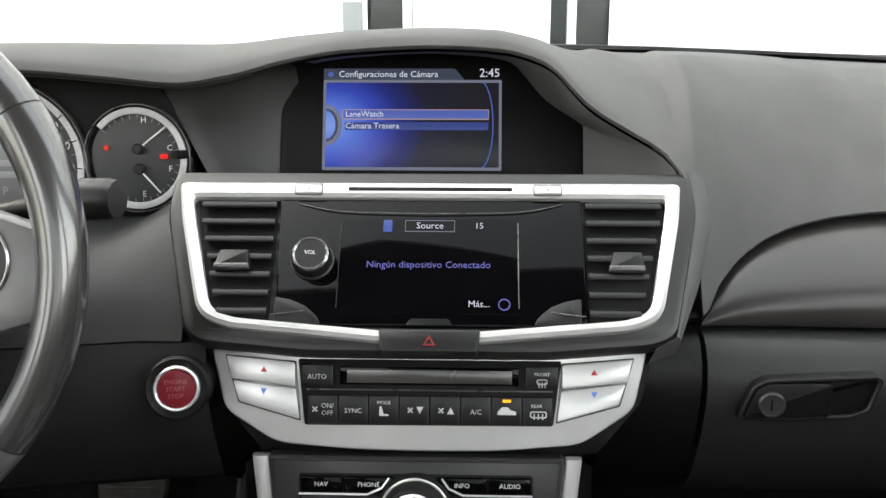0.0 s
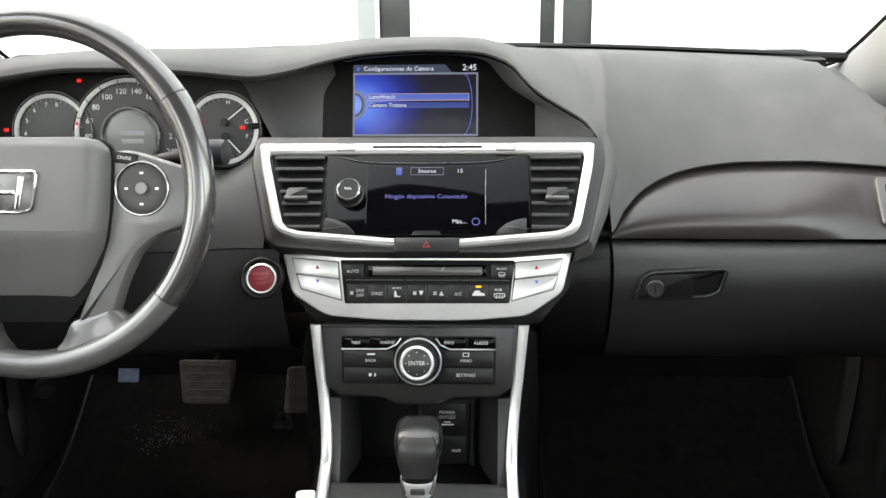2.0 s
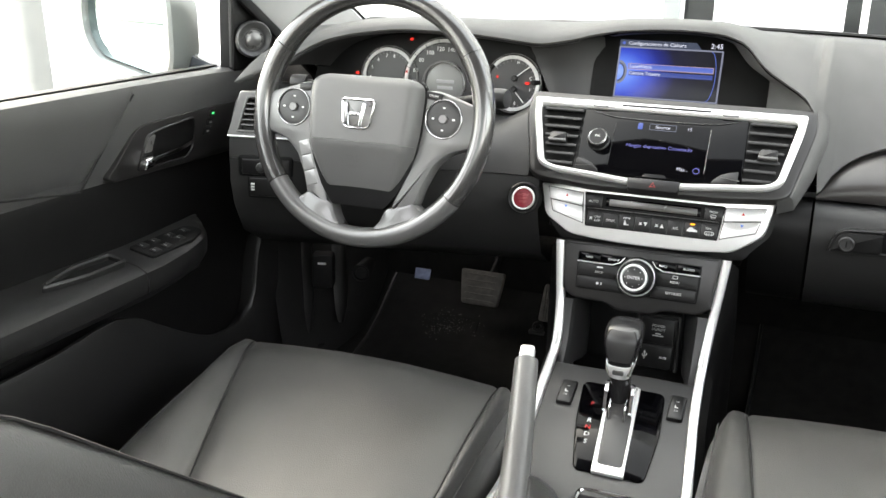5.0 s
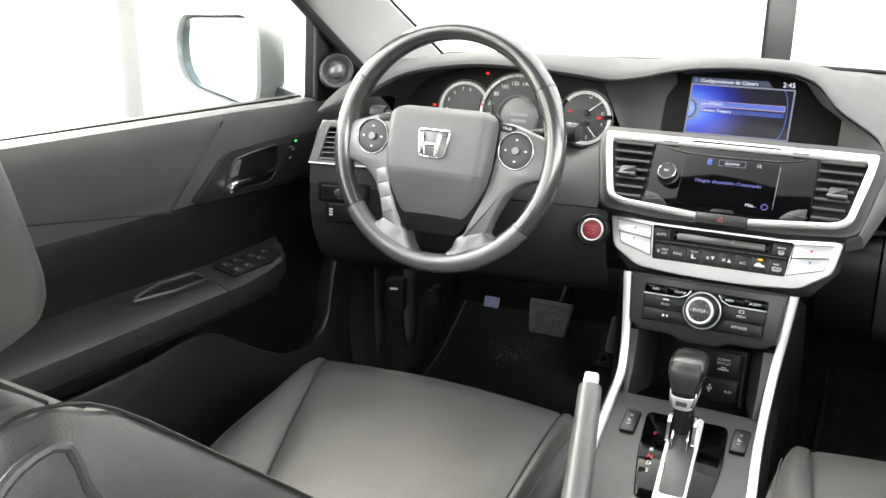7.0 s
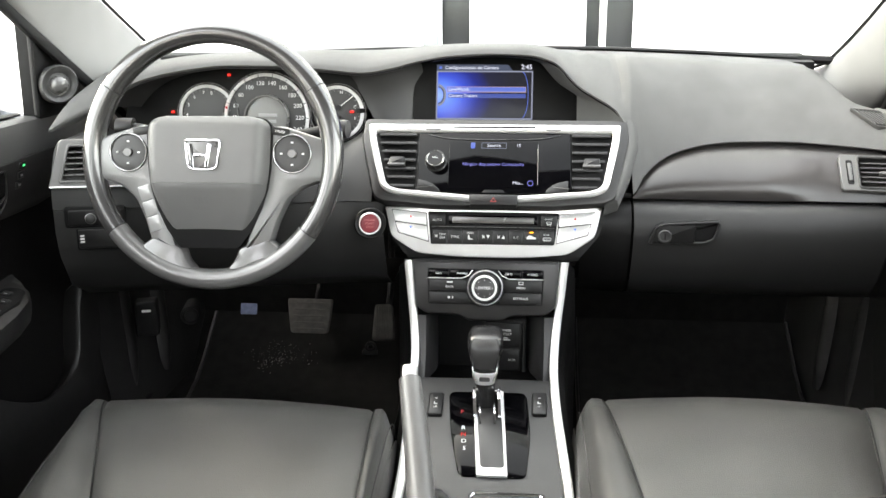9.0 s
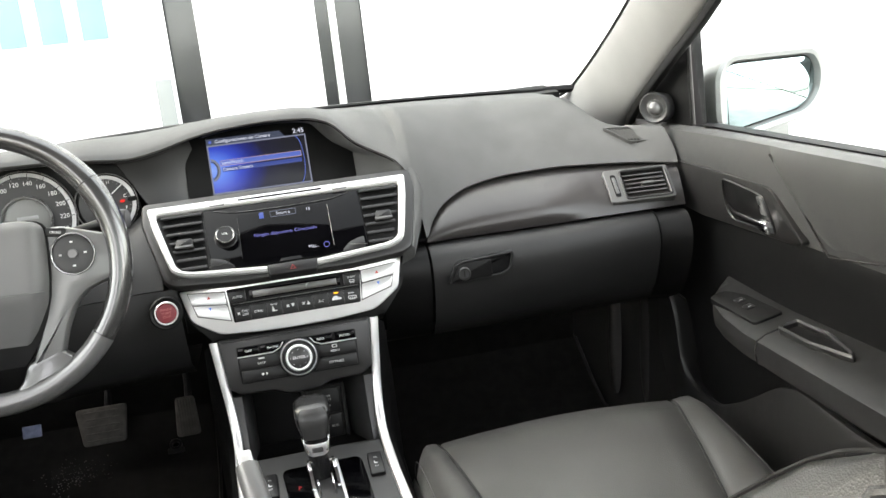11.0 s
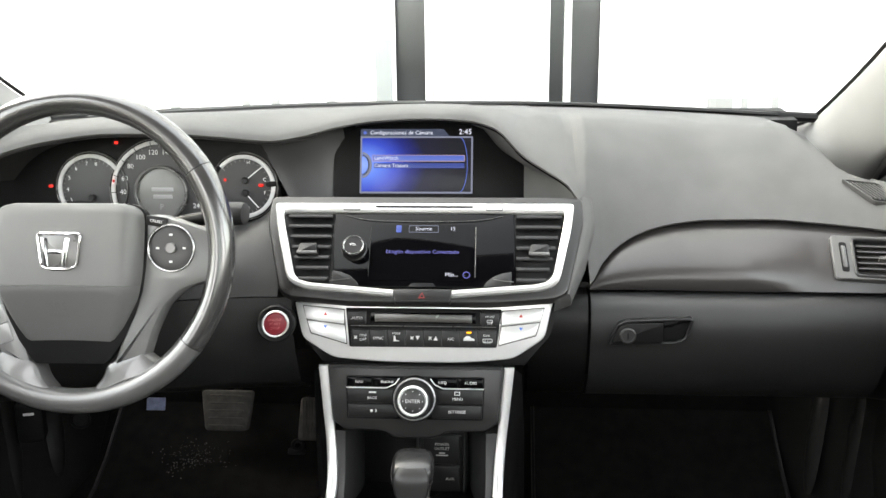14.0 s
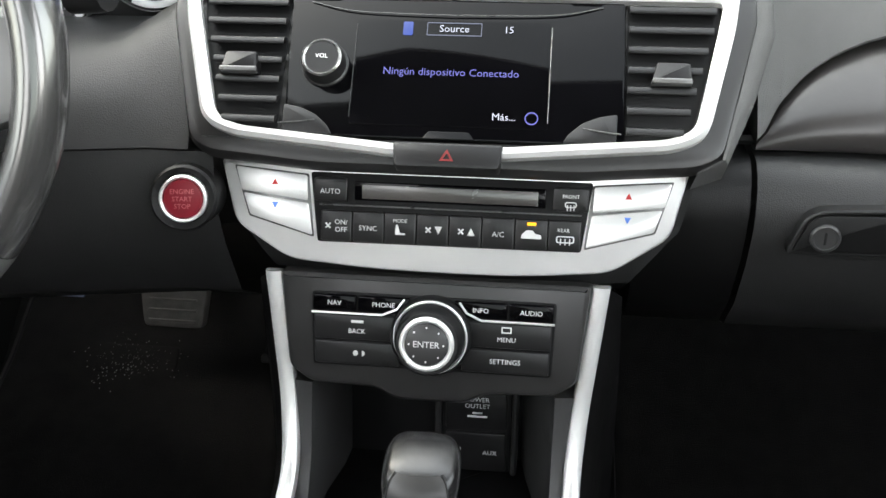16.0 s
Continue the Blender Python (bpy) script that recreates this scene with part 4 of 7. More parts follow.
def hv(z):
    return (z - 0.745) / 0.96


clim = thing("climate_panel", (0, 0.57, 0.70), "silver climate control panel with dark buttons", "climate control")
o = round_poly([(-0.1835, hv(0.7835)), (-0.172, hv(0.735)), (-0.128, hv(0.7085)), (-0.06, hv(0.7035)), (0.0, hv(0.7028)), (0.06, hv(0.7035)), (0.128, hv(0.7095)), (0.172, hv(0.738)), (0.1835, hv(0.788)), (0.0, hv(0.7845))],
               [0.003, 0.010, 0.012, 0.02, 0.02, 0.02, 0.012, 0.010, 0.003, 0.02], 4)
base = part("silver_plate", plate(hm, o, 0.0, 0.05, 0.003), SILVER, clim, "satin silver plate")
part("dark_field", plate(hm, round_poly([(-0.1095, hv(0.7765)), (-0.1035, hv(0.7235)), (0.1045, hv(0.7245)), (0.1115, hv(0.7765))], 0.002, 2), 0.0015, 0.004, 0.0005), BLACK, clim)
part("lcd", plate(hm, rrect(0.150, 0.0150, 0.001, 2, 0.001, hv(0.7635)), 0.0030, 0.003, 0.0008), PIANO, clim)
part("lcd_window", plate(hm, rrect(0.138, 0.0112, 0.0006, 2, 0.001, hv(0.7632)), 0.0036, 0.002, 0.0003), LCDDARK, clim, "dim display window")
part("divider", plate(hm, rrect(0.206, 0.0010, 0.0003, 2, 0.001, hv(0.7523)), 0.0036, 0.003, 0.0003), SILVERGREY, clim)
for u, w, txt in ((-0.0930, 0.027, "AUTO"), (0.0950, 0.027, "")):
    b = part("button", plate(hm, rrect(w, 0.0185, 0.002, 2, u, hv(0.7638)), 0.0042, 0.005, 0.001), BUTTON, clim)
    if txt:
        words("mark", txt, 0.0058, shift(hm, u, hv(0.7625)), LABELPRINT, b, lift=0.0048)
    else:
        words("mark", "FRONT", 0.0040, shift(hm, u, hv(0.7660)), LABELPRINT, b, lift=0.0048)
        for q in (-0.0025, 0.0, 0.0025):
            part("mark_wave", plate(hm, rrect(0.0008, 0.0045, 0.0003, 2, u + q, hv(0.7578)), 0.0052, 0.001, 0.0001), LABELPRINT, b)
        part("mark_icon", hoop(hm, rrect(0.009, 0.0045, 0.002, 3, u, hv(0.7600)), rrect(0.0075, 0.003, 0.0015, 3, u, hv(0.7600)), 0.0050, 0.001, 0.0001), LABELPRINT, b)
bw = 0.0252


def blades(r):
    """Outline of a small four-bladed fan sign."""
    return [((r if k % 3 else 0.25 * r) * math.cos(k * math.pi / 6), (r if k % 3 else 0.25 * r) * math.sin(k * math.pi / 6)) for k in range(12)]


marks = ["ON/OFF", "SYNC", "MODE", "", "", "A/C", "", "REAR"]
for k in range(8):
    u = -0.0885 + k * 0.02565 + 0.0005
    b = part("button", plate(hm, rrect(bw, 0.0245, 0.0018, 2, u, hv(0.7365)), 0.0042, 0.006, 0.0010), BUTTON, clim)
    mk = shift(hm, u, hv(0.7365))
    if k == 0:
        words("mark", "ON/", 0.0056, shift(mk, 0.004, 0.0030), LABELPRINT, b, lift=0.0048)
        words("mark", "OFF", 0.0056, shift(mk, 0.004, -0.0030), LABELPRINT, b, lift=0.0048)
        part("mark_fan", plate(shift(mk, -0.0065, 0), blades(0.0028), 0.0048, 0.001, 0.0002), LABELPRINT, b)
    elif k in (1, 5):
        words("mark", marks[k], 0.0058, shift(mk, 0, -0.001), LABELPRINT, b, lift=0.0048)
    elif k == 2:
        words("mark", "MODE", 0.0040, shift(mk, 0, 0.0060), LABELPRINT, b, lift=0.0048)
        part("mark_seat", plate(mk, round_poly([(-0.004, -0.005), (0.004, -0.005), (0.004, -0.0035), (0.0, -0.0035), (-0.002, 0.003), (-0.0035, 0.003)], 0.0003, 1), 0.0048, 0.001, 0.0002), LABELPRINT, b)
    elif k in (3, 4):
        part("mark_fan", plate(shift(mk, -0.0035, 0), blades(0.0029), 0.0048, 0.001, 0.0002), LABELPRINT, b)
        d = 1 if k == 4 else -1
        part("mark_arrow", plate(shift(mk, 0.0045, 0), [(-0.003, -0.003 * d), (0.003, -0.003 * d), (0.0, 0.003 * d)][::d], 0.0048, 0.001, 0.0002), LABELPRINT, b)
    elif k == 6:
        part("mark_car", plate(mk, round_poly([(-0.008, -0.003), (0.008, -0.003), (0.0075, 0.0), (0.003, 0.001), (0.001, 0.0035), (-0.004, 0.0035), (-0.0075, 0.0)], 0.0006, 2), 0.0048, 0.001, 0.0002), LABELPRINT, b)
        part("indicator", plate(shift(mk, 0, 0.0085), rrect(0.0070, 0.0024, 0.0005, 2), 0.0050, 0.001, 0.0002), AMBERGLOW, b, "amber indicator")
    else:
        words("mark", "REAR", 0.0040, shift(mk, -0.001, 0.0045), LABELPRINT, b, lift=0.0048)
        for q in (-0.003, 0.0005, 0.004):
            part("mark_wave", plate(mk, rrect(0.0009, 0.0050, 0.0003, 2, q, -0.0042), 0.0052, 0.001, 0.0001), LABELPRINT, b)
        part("mark_car", hoop(mk, rrect(0.014, 0.0055, 0.002, 3, 0.0005, -0.0025), rrect(0.012, 0.0038, 0.0012, 3, 0.0005, -0.0025), 0.0050, 0.001, 0.0001), LABELPRINT, b)
for s in (-1, 1):
    k = lambda pts: [(s * u, v) for u, v in pts][::s]
    gap = round_poly(k([(-0.1720, hv(0.7797)), (-0.1602, hv(0.7408)), (-0.1068, hv(0.7264)), (-0.1112, hv(0.7747))]), 0.0015, 2)
    part("button_gap", plate(hm, gap, 0.0006, 0.004, 0.0002), SILVERGREY, clim, "dark gap round the buttons")
    up = round_poly(k([(-0.1705, hv(0.7785)), (-0.1660, hv(0.7605)), (-0.1120, hv(0.7545)), (-0.1125, hv(0.7735))]), 0.0015, 2)
    dn = round_poly(k([(-0.1645, hv(0.7585)), (-0.1590, hv(0.7420)), (-0.1080, hv(0.7280)), (-0.1115, hv(0.7525))]), 0.0015, 2)
    b = part("temperature_button", plate(hm, up, 0.0016, 0.006, 0.0005), TONEDSILVER, clim, "silver temperature button")
    part("mark_up", plate(shift(hm, s * 0.1385, hv(0.7680)), [(-0.0026, -0.0024), (0.0026, -0.0024), (0.0, 0.0024)], 0.0022, 0.001, 0.0002), REDPRINT, b)
    b = part("temperature_button", plate(hm, dn, 0.0016, 0.006, 0.0005), TONEDSILVER, clim, "silver temperature button")
    part("mark_down", plate(shift(hm, s * 0.1385, hv(0.7500)), [(-0.0026, 0.0024), (0.0, -0.0024), (0.0026, 0.0024)], 0.0022, 0.001, 0.0002), BLUEPRINT, b)

# ---- lower dashboard ----
def knee_rows(x):
    f = min(1, max(0, (x + 0.74) / 0.5))
    yt = lerp(0.500, 0.624, f)
    g = lambda a, b: yt + lerp(a, b, f)
    d = 0.034 * min(1.0, max(0.0, (-0.222 - x) / 0.060)) * min(1.0, max(0.0, (x + 0.70) / 0.06))
    return [(yt + 0.16, 0.905 - 1.3 * d), (g(0.015, 0.035), 0.900 - d), (g(0.0, 0.022), 0.888 - 0.8 * d), (g(-0.012, 0.0), 0.862 - 0.3 * d), (g(-0.022, -0.029), 0.825), (g(-0.024, -0.048), 0.795)]


def shin_rows(x):
    f = min(1, max(0, (x + 0.74) / 0.5))
    y, z = knee_rows(x)[-1]
    return [(y + 0.05, z - 0.001), (y + 0.001, z - 0.002), (y - lerp(0.0, 0.006, f), 0.755), (y + 0.008, 0.71), (y + 0.034, 0.655), (y + 0.09, 0.622), (y + 0.28, 0.612)]


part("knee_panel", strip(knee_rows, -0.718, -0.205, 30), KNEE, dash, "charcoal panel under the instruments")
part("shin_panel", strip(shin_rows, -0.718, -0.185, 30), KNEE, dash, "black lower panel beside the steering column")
part("stack_core", box((-0.19, 0.665, 0.69), (0.19, 0.95, 0.885), 0.01), BLACK, dash)
part("stack_foot", box((-0.12, 0.665, 0.58), (0.11, 0.95, 0.69), 0.01), BLACK, dash)


def apron():
    """Dark curved body that carries the radio and climate panels down to the console."""
    loops = []
    for k in range(25):
        x = lerp(-0.190, 0.190, k / 24)
        b = 1 - (x / 0.190) ** 2
        loops.append([(x, 0.68, 0.80), (x, 0.606, 0.795), (x, 0.602, 0.775), (x * 0.95, 0.597 - 0.007 * b, 0.735), (x * 0.80, 0.586 - 0.014 * b, 0.704 - 0.004 * b), (x * 0.76, 0.586 - 0.010 * b, 0.694 - 0.004 * b), (x * 0.74, 0.602, 0.680), (x * 0.72, 0.68, 0.668)])
    return rings(loops, closed=False)


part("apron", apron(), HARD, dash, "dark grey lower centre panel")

# start button
bmx = face_frame((-0.205, 0.558, 0.761), (0, 0.22, 0.97), (1, 0.12, 0))
sb = thing("start_button", bmx.translation, "round red engine start button in a silver ring", "button")
part("housing", lathe(bmx, [(0.0265, -0.03), (0.0265, 0.002), (0.0245, 0.004), (0.0195, 0.002), (0.0205, -0.01), (0.0, -0.01)], 40), HARD, sb)
part("silver_ring", hoop(bmx, circle(0.0188, 40), circle(0.0160, 40), 0.006, 0.012, 0.0015), SILVER, sb, "silver ring")
red = part("red_cap", lathe(bmx, [(0.0159, -0.004), (0.0159, 0.004), (0.0145, 0.0055), (0.0, 0.0062)], 40), REDBUTTON, sb, "dark red cap")
for v, tx in ((0.0058, "ENGINE"), (0.0, "START"), (-0.0058, "STOP")):
    words("cap_text", tx, 0.0054, shift(bmx, 0, v), PINKPRINT, red, lift=0.0068)

# ---- instrument cluster ----
clu = thing("instrument_cluster", (-0.41, 0.70, 0.86), "backlit instrument cluster with three dials", "instruments")
cm = face_frame((-0.427, 0.757, 0.915), (0, 0.10, 1.0)) @ Matrix.Scale(1.036, 4)
o = round_poly([(-0.275, -0.07), (0.185, -0.06), (0.180, 0.02), (0.150, 0.078), (0.03, 0.100), (-0.12, 0.098), (-0.215, 0.075), (-0.262, 0.02)], 0.03, 4)
part("back_plate", plate(cm, o, -0.004, 0.01, 0.001), BLACK, clu)


def funnel():
    front = [Vector((x, lip(x)[0] + 0.012, lip(x)[1] - 0.020)) for x in [lerp(-0.700, -0.150, k / 40) for k in range(41)]]
    back = []
    for p in front:
        u = (p.x + 0.427) * 0.86
        back.append(cm @ Vector((u, min(0.098, (p.z - 0.925)), -0.004)))
    return rings([front, [a.lerp(b, 0.5) + Vector((0, 0, 0.004)) for a, b in zip(front, back)], back], closed=False)


part("hood_lining", funnel(), LINING, clu, "matt black hood lining")
p = [(x, lip(x)[0] + 0.008, lip(x)[1] - 0.0235) for x in [lerp(-0.705, -0.170, k / 60) for k in range(61)]]
part("visor_edge", line(p, 0.0032, 8), KNEE, clu, "rounded dark visor edge")


def dial(name, cx, cy, r, a0, a1, face_r=None):
    d = part(name, lathe(cm, [(r * 0.99, -0.004), (r * 0.99, 0.000), (r * 0.9, 0.0008), (0.0, 0.0008)], 48, cx, cy), GAUGEFACE, clu, "dark dial face")
    n = 48
    arcp = [cm @ Vector((cx + r * math.cos(a), cy + r * math.sin(a), 0.003)) for a in [radians(lerp(a0, a1, k / n)) for k in range(n + 1)]]
    part("dial_edge", hoop(cm, circle(r + 0.0064, 56, cx, cy), circle(r + 0.0052, 56, cx, cy), 0.0042, 0.008, 0.0004), SILVERGREY, d, "thin bright dial edge")
    for k in range(0, n + 1, 2):
        a = radians(lerp(a0, a1, k / n))
        q = [cm @ Vector((cx + w * math.cos(a), cy + w * math.sin(a), 0.0036)) for w in (r - 0.0075, r - 0.0035)]
        part("minute_tick", line(q, 0.00035, 3, up=(0, -1, 0.1)), GREYPRINT, d)
    part("dial_ring", sweep(arcp, round_poly([(-0.0032, -0.002), (0.0032, -0.002), (0.0032, 0.002), (-0.0032, 0.002)], 0.0008, 2), up=(0, -1, 0.1)), GAUGEGREY, d, "pale dial ring")
    return d


def needle(d, cx, cy, ang, length, mat):
    c, s_ = math.cos(radians(ang)), math.sin(radians(ang))
    p = [cm @ Vector((cx + c * 0.006, cy + s_ * 0.006, 0.006)), cm @ Vector((cx + c * length, cy + s_ * length, 0.006))]
    part("needle", line(p, 0.0009, 5, up=(0, -1, 0.1)), mat, d, "pale needle")
    part("needle_hub", lathe(cm, [(0.0052, 0.001), (0.0052, 0.007), (0.0040, 0.0085), (0.0, 0.0085)], 20, cx, cy), BUTTON, d)


sp = dial("speed_dial", 0.000, -0.004, 0.0745, -48, 228)
sp_ = part("trip_rim", hoop(cm, circle(0.0415, 40, 0, -0.006), circle(0.0375, 40, 0, -0.006), 0.008, 0.01, 0.001), SILVERGREY, sp)
part("trip_display", plate(cm, circle(0.0375, 40, 0, -0.006), 0.003, 0.004, 0.0004), LCDGREY, sp, "grey trip display")
for k in range(14):
    v = k * 20
    a = radians(lerp(222, -42, v / 260))
    words("dial_number", str(v), 0.0105, shift(cm, 0.0600 * math.cos(a), -0.004 + 0.0600 * math.sin(a)), WHITEPRINT, sp, lift=0.0020)
    p = [cm @ Vector((q * math.cos(a), -0.004 + q * math.sin(a), 0.0052)) for q in (0.0690, 0.0765)]
    part("tick", line(p, 0.0006, 4, up=(0, -1, 0.1)), BLACK, sp)
for dz, tw in ((0.007, 0.034), (-0.004, 0.030)):
    part("trip_bar", plate(cm, rrect(tw, 0.006, 0.001, 2, 0.002, -0.008 + dz), 0.0036, 0.001, 0.0002), GREYPRINT, sp)
words("gear_letter", "P", 0.012, shift(cm, 0.0, -0.028), GREYPRINT, sp, lift=0.0036)
p = [cm @ Vector((-0.038, -0.038, 0.006)), cm @ Vector((-0.064, -0.052, 0.006))]
part("needle", line(p, 0.0011, 5, up=(0, -1, 0.1)), WHITEPRINT, sp, "white needle")
ta = dial("rev_dial", -0.1085, 0.000, 0.0500, 35, 250)
for k, a in enumerate((78, 100, 128, 155, 182, 208)):
    r_ = 0.0385
    words("dial_number", str(8 - k), 0.0085, shift(cm, -0.1085 + r_ * math.cos(radians(a)), r_ * math.sin(radians(a))), WHITEPRINT, ta, lift=0.0020)
needle(ta, -0.1085, -0.014, 262, 0.03, WHITEPRINT)
fu = dial("fuel_dial", 0.1285, 0.004, 0.0450, -115, 140)
for u, v, tx in ((0.136, 0.040, "H"), (0.160, 0.014, "C"), (0.160, -0.006, "F"), (0.134, -0.030, "E")):
    words("dial_letter", tx, 0.0078, shift(cm, u, v), WHITEPRINT, fu, lift=0.0020)
needle(fu, 0.131, 0.013, 38, 0.034, WHITEPRINT)
needle(fu, 0.131, -0.006, -48, 0.030, WHITEPRINT)
for u, v, w in ((-0.066, 0.070, 0.008), (-0.172, 0.004, 0.009), (-0.073, 0.012, 0.005), (0.100, 0.014, 0.005), (0.155, 0.006, 0.010)):
    part("warning_light", plate(cm, rrect(w * 0.75, 0.0045, 0.0010, 2, u, v), 0.0052, 0.001, 0.0002), REDGLOW, clu, "lit red warning light")
part("reset_stalk", lathe(shift(cm, 0.176, 0.008) @ Matrix.Rotation(radians(-25), 4, "Y"), [(0.0042, -0.01), (0.0042, 0.016), (0.0036, 0.018), (0.0, 0.018)], 16), BLACK, clu)
# plain curved panel between the dials and the display
def side_panel():
    a = [(-0.214, 0.745, 0.890), (-0.268, 0.772, 0.984), (-0.274, 0.782, 1.000)]
    c = [(-0.188, 0.746, 0.892), (-0.240, 0.774, 0.987), (-0.246, 0.784, 1.003)]
    e = [(-0.152, 0.768, 0.895), (-0.192, 0.782, 0.992), (-0.196, 0.788, 1.007)]
    b = [(-0.124, 0.786, 0.896), (-0.140, 0.796, 0.998), (-0.144, 0.805, 1.012)]
    cols = []
    for k in range(3):
        cols.append(smooth_path([a[k], c[k], e[k], b[k]], 5))
    return rings([cols[0], [p.lerp(q, 0.5) for p, q in zip(cols[0], cols[1])], cols[1], cols[2]], closed=False)


part("side_panel", side_panel(), PANEL, clu, "plain charcoal side panel")
bm = strip(lambda x: [(0.75, 0.842), (0.66, 0.862), (0.62, 0.858), (0.60, 0.84), (0.62, 0.80)], -0.60, -0.33, 12)
part("column_shroud_top", bm, HARD, clu)

# driver's end vent and small switches
dm = face_frame((-0.684, 0.496, 0.866), (0, 0.30, 0.95), (1, 0.25, 0))
o = round_poly([(-0.038, -0.031), (0.034, -0.033), (0.038, 0.031), (-0.027, 0.033)], 0.004, 3)
dv = vent("driver_end_vent", shift(dm, 0.018, 0.003), 0.070, 0.064, 5, VENTGREY, "dark slatted air vent in a pale-painted bezel beside the driver's door", o, True)
o = round_poly([(-0.036, -0.036), (0.100, -0.038), (0.104, 0.044), (-0.022, 0.044)], 0.005, 3)
i_ = round_poly([(-0.0185, -0.0265), (0.0505, -0.0285), (0.0545, 0.0325), (-0.0075, 0.0345)], 0.004, 3)
# decor bezel; its gloss reflection is painted in as grey
part("bezel", hoop(dm, o, i_, 0.0016, 0.02, 0.002), VENTGREY, dv, "bezel painted grey for its gloss reflection")
part("trim_line", line([dm @ Vector((-0.034, -0.0345, 0.002)), dm @ Vector((0.099, -0.0365, 0.002))], 0.0014, 6), SILVER, dv, "thin silver line")
em = face_frame((-0.645, 0.493, 0.783), (0, 0.02, 1.0), (1, 0.24, 0))
swp = thing("switch_panel", em.translation, "black switch panel beside the steering column", "switch panel")
part("upper_plate", plate(em, rrect(0.098, 0.036, 0.006, 3, -0.007, -0.001), 0.002, 0.02, 0.002), BLACK, swp, "matt black plate")
part("lower_plate", plate(em, rrect(0.082, 0.040, 0.006, 3, 0.001, -0.038), 0.0015, 0.02, 0.002), BLACK, swp, "matt black plate")
part("upper_switch", plate(em, rrect(0.086, 0.027, 0.003, 3, -0.006, -0.002), 0.004, 0.01, 0.0015), BUTTON, swp)
part("lower_switch", plate(em, rrect(0.072, 0.032, 0.003, 3, 0.000, -0.0375), 0.004, 0.01, 0.0015), BUTTON, swp)
part("switch_knob", lathe(em, [(0.0085, 0.004), (0.0080, 0.0075), (0.0060, 0.0085), (0.0, 0.0085)], 20, -0.014, -0.003), PANEL, swp, "small round control")
part("switch_mark", hoop(em, circle(0.0092, 20, -0.014, -0.003), circle(0.0078, 20, -0.014, -0.003), 0.0050, 0.001, 0.0002), GREYPRINT, swp, "pale ring mark")
for q in (0.0045, -0.0005, -0.0055):
    part("switch_mark", plate(em, rrect(0.007, 0.0032, 0.0008, 2, -0.030, -0.0365 + q), 0.0046, 0.001, 0.0002), LABELPRINT, swp)
# defroster grille at the passenger's corner
fm = face_frame((0.655, 0.7190, 0.9195), (-0.25, 0.74, 0.62), (0.86, -0.36, -0.06))
fg = thing("side_demister_grille", fm.translation, "small slatted demister grille on the dash top", "air vent")
o = round_poly([(-0.010, -0.021), (0.037, -0.019), (0.010, 0.019), (-0.039, 0.018)], 0.003, 2)
part("grille_frame", hoop(fm, o, inset(o, 0.002), 0.0045, 0.02, 0.001), SOFT, fg)
part("grille_well", plate(fm, inset(o, 0.0015), 0.0008, 0.01, 0.0003), BLACK, fg)
for k in range(8):
    u = -0.0215 + k * 0.0060
    part("grille_slat", plate(shift(fm, u, 0.0, 0, 38), rrect(0.0022, 0.036, 0.0006, 2), 0.0040, 0.006, 0.0005), SOFT, fg)

# ---- steering wheel ----
TILTW = 13.5
wm = face_frame((-0.4305, 0.4475, 0.8930), (0, math.sin(radians(TILTW)), math.cos(radians(TILTW))))
whl = thing("steering_wheel", wm.translation, "black leather steering wheel with silver-grey spokes", "steering wheel")
R = 0.1908
K = 0.00089


def px(pts):
    return [(x * K, -y * K) for x, y in pts]


def rim(a0, a1, n=40, swell=1.0):
    loops = []
    for k in range(n + 1):
        a = radians(lerp(a0, a1, k / n))
        c, s_ = math.cos(a), math.sin(a)
        g = swell * (1 + 0.10 * math.exp(-((math.degrees(a) % 360 - 30) / 16) ** 2) + 0.10 * math.exp(-((math.degrees(a) % 360 - 150) / 16) ** 2))
        loops.append([wm @ Vector(((R + 0.0165 * g * math.cos(b)) * c, (R + 0.0165 * g * math.cos(b)) * s_, 0.0180 * g * math.sin(b))) for b in [2 * math.pi * j / 18 for j in range(18)]])
    return rings(loops)


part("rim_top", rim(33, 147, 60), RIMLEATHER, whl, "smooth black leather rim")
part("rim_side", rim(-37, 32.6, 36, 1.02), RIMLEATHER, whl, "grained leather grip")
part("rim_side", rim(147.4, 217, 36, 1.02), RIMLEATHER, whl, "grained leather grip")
part("rim_bottom", rim(217.4, 322.6, 50, 0.99), LITFOOTSKIN, whl, "smooth black leather rim")
for a in (32.8, 147.2, 217.2, 322.8):
    part("rim_joint", rim(a - 0.35, a + 0.35, 2, 0.985), SEAM, whl)
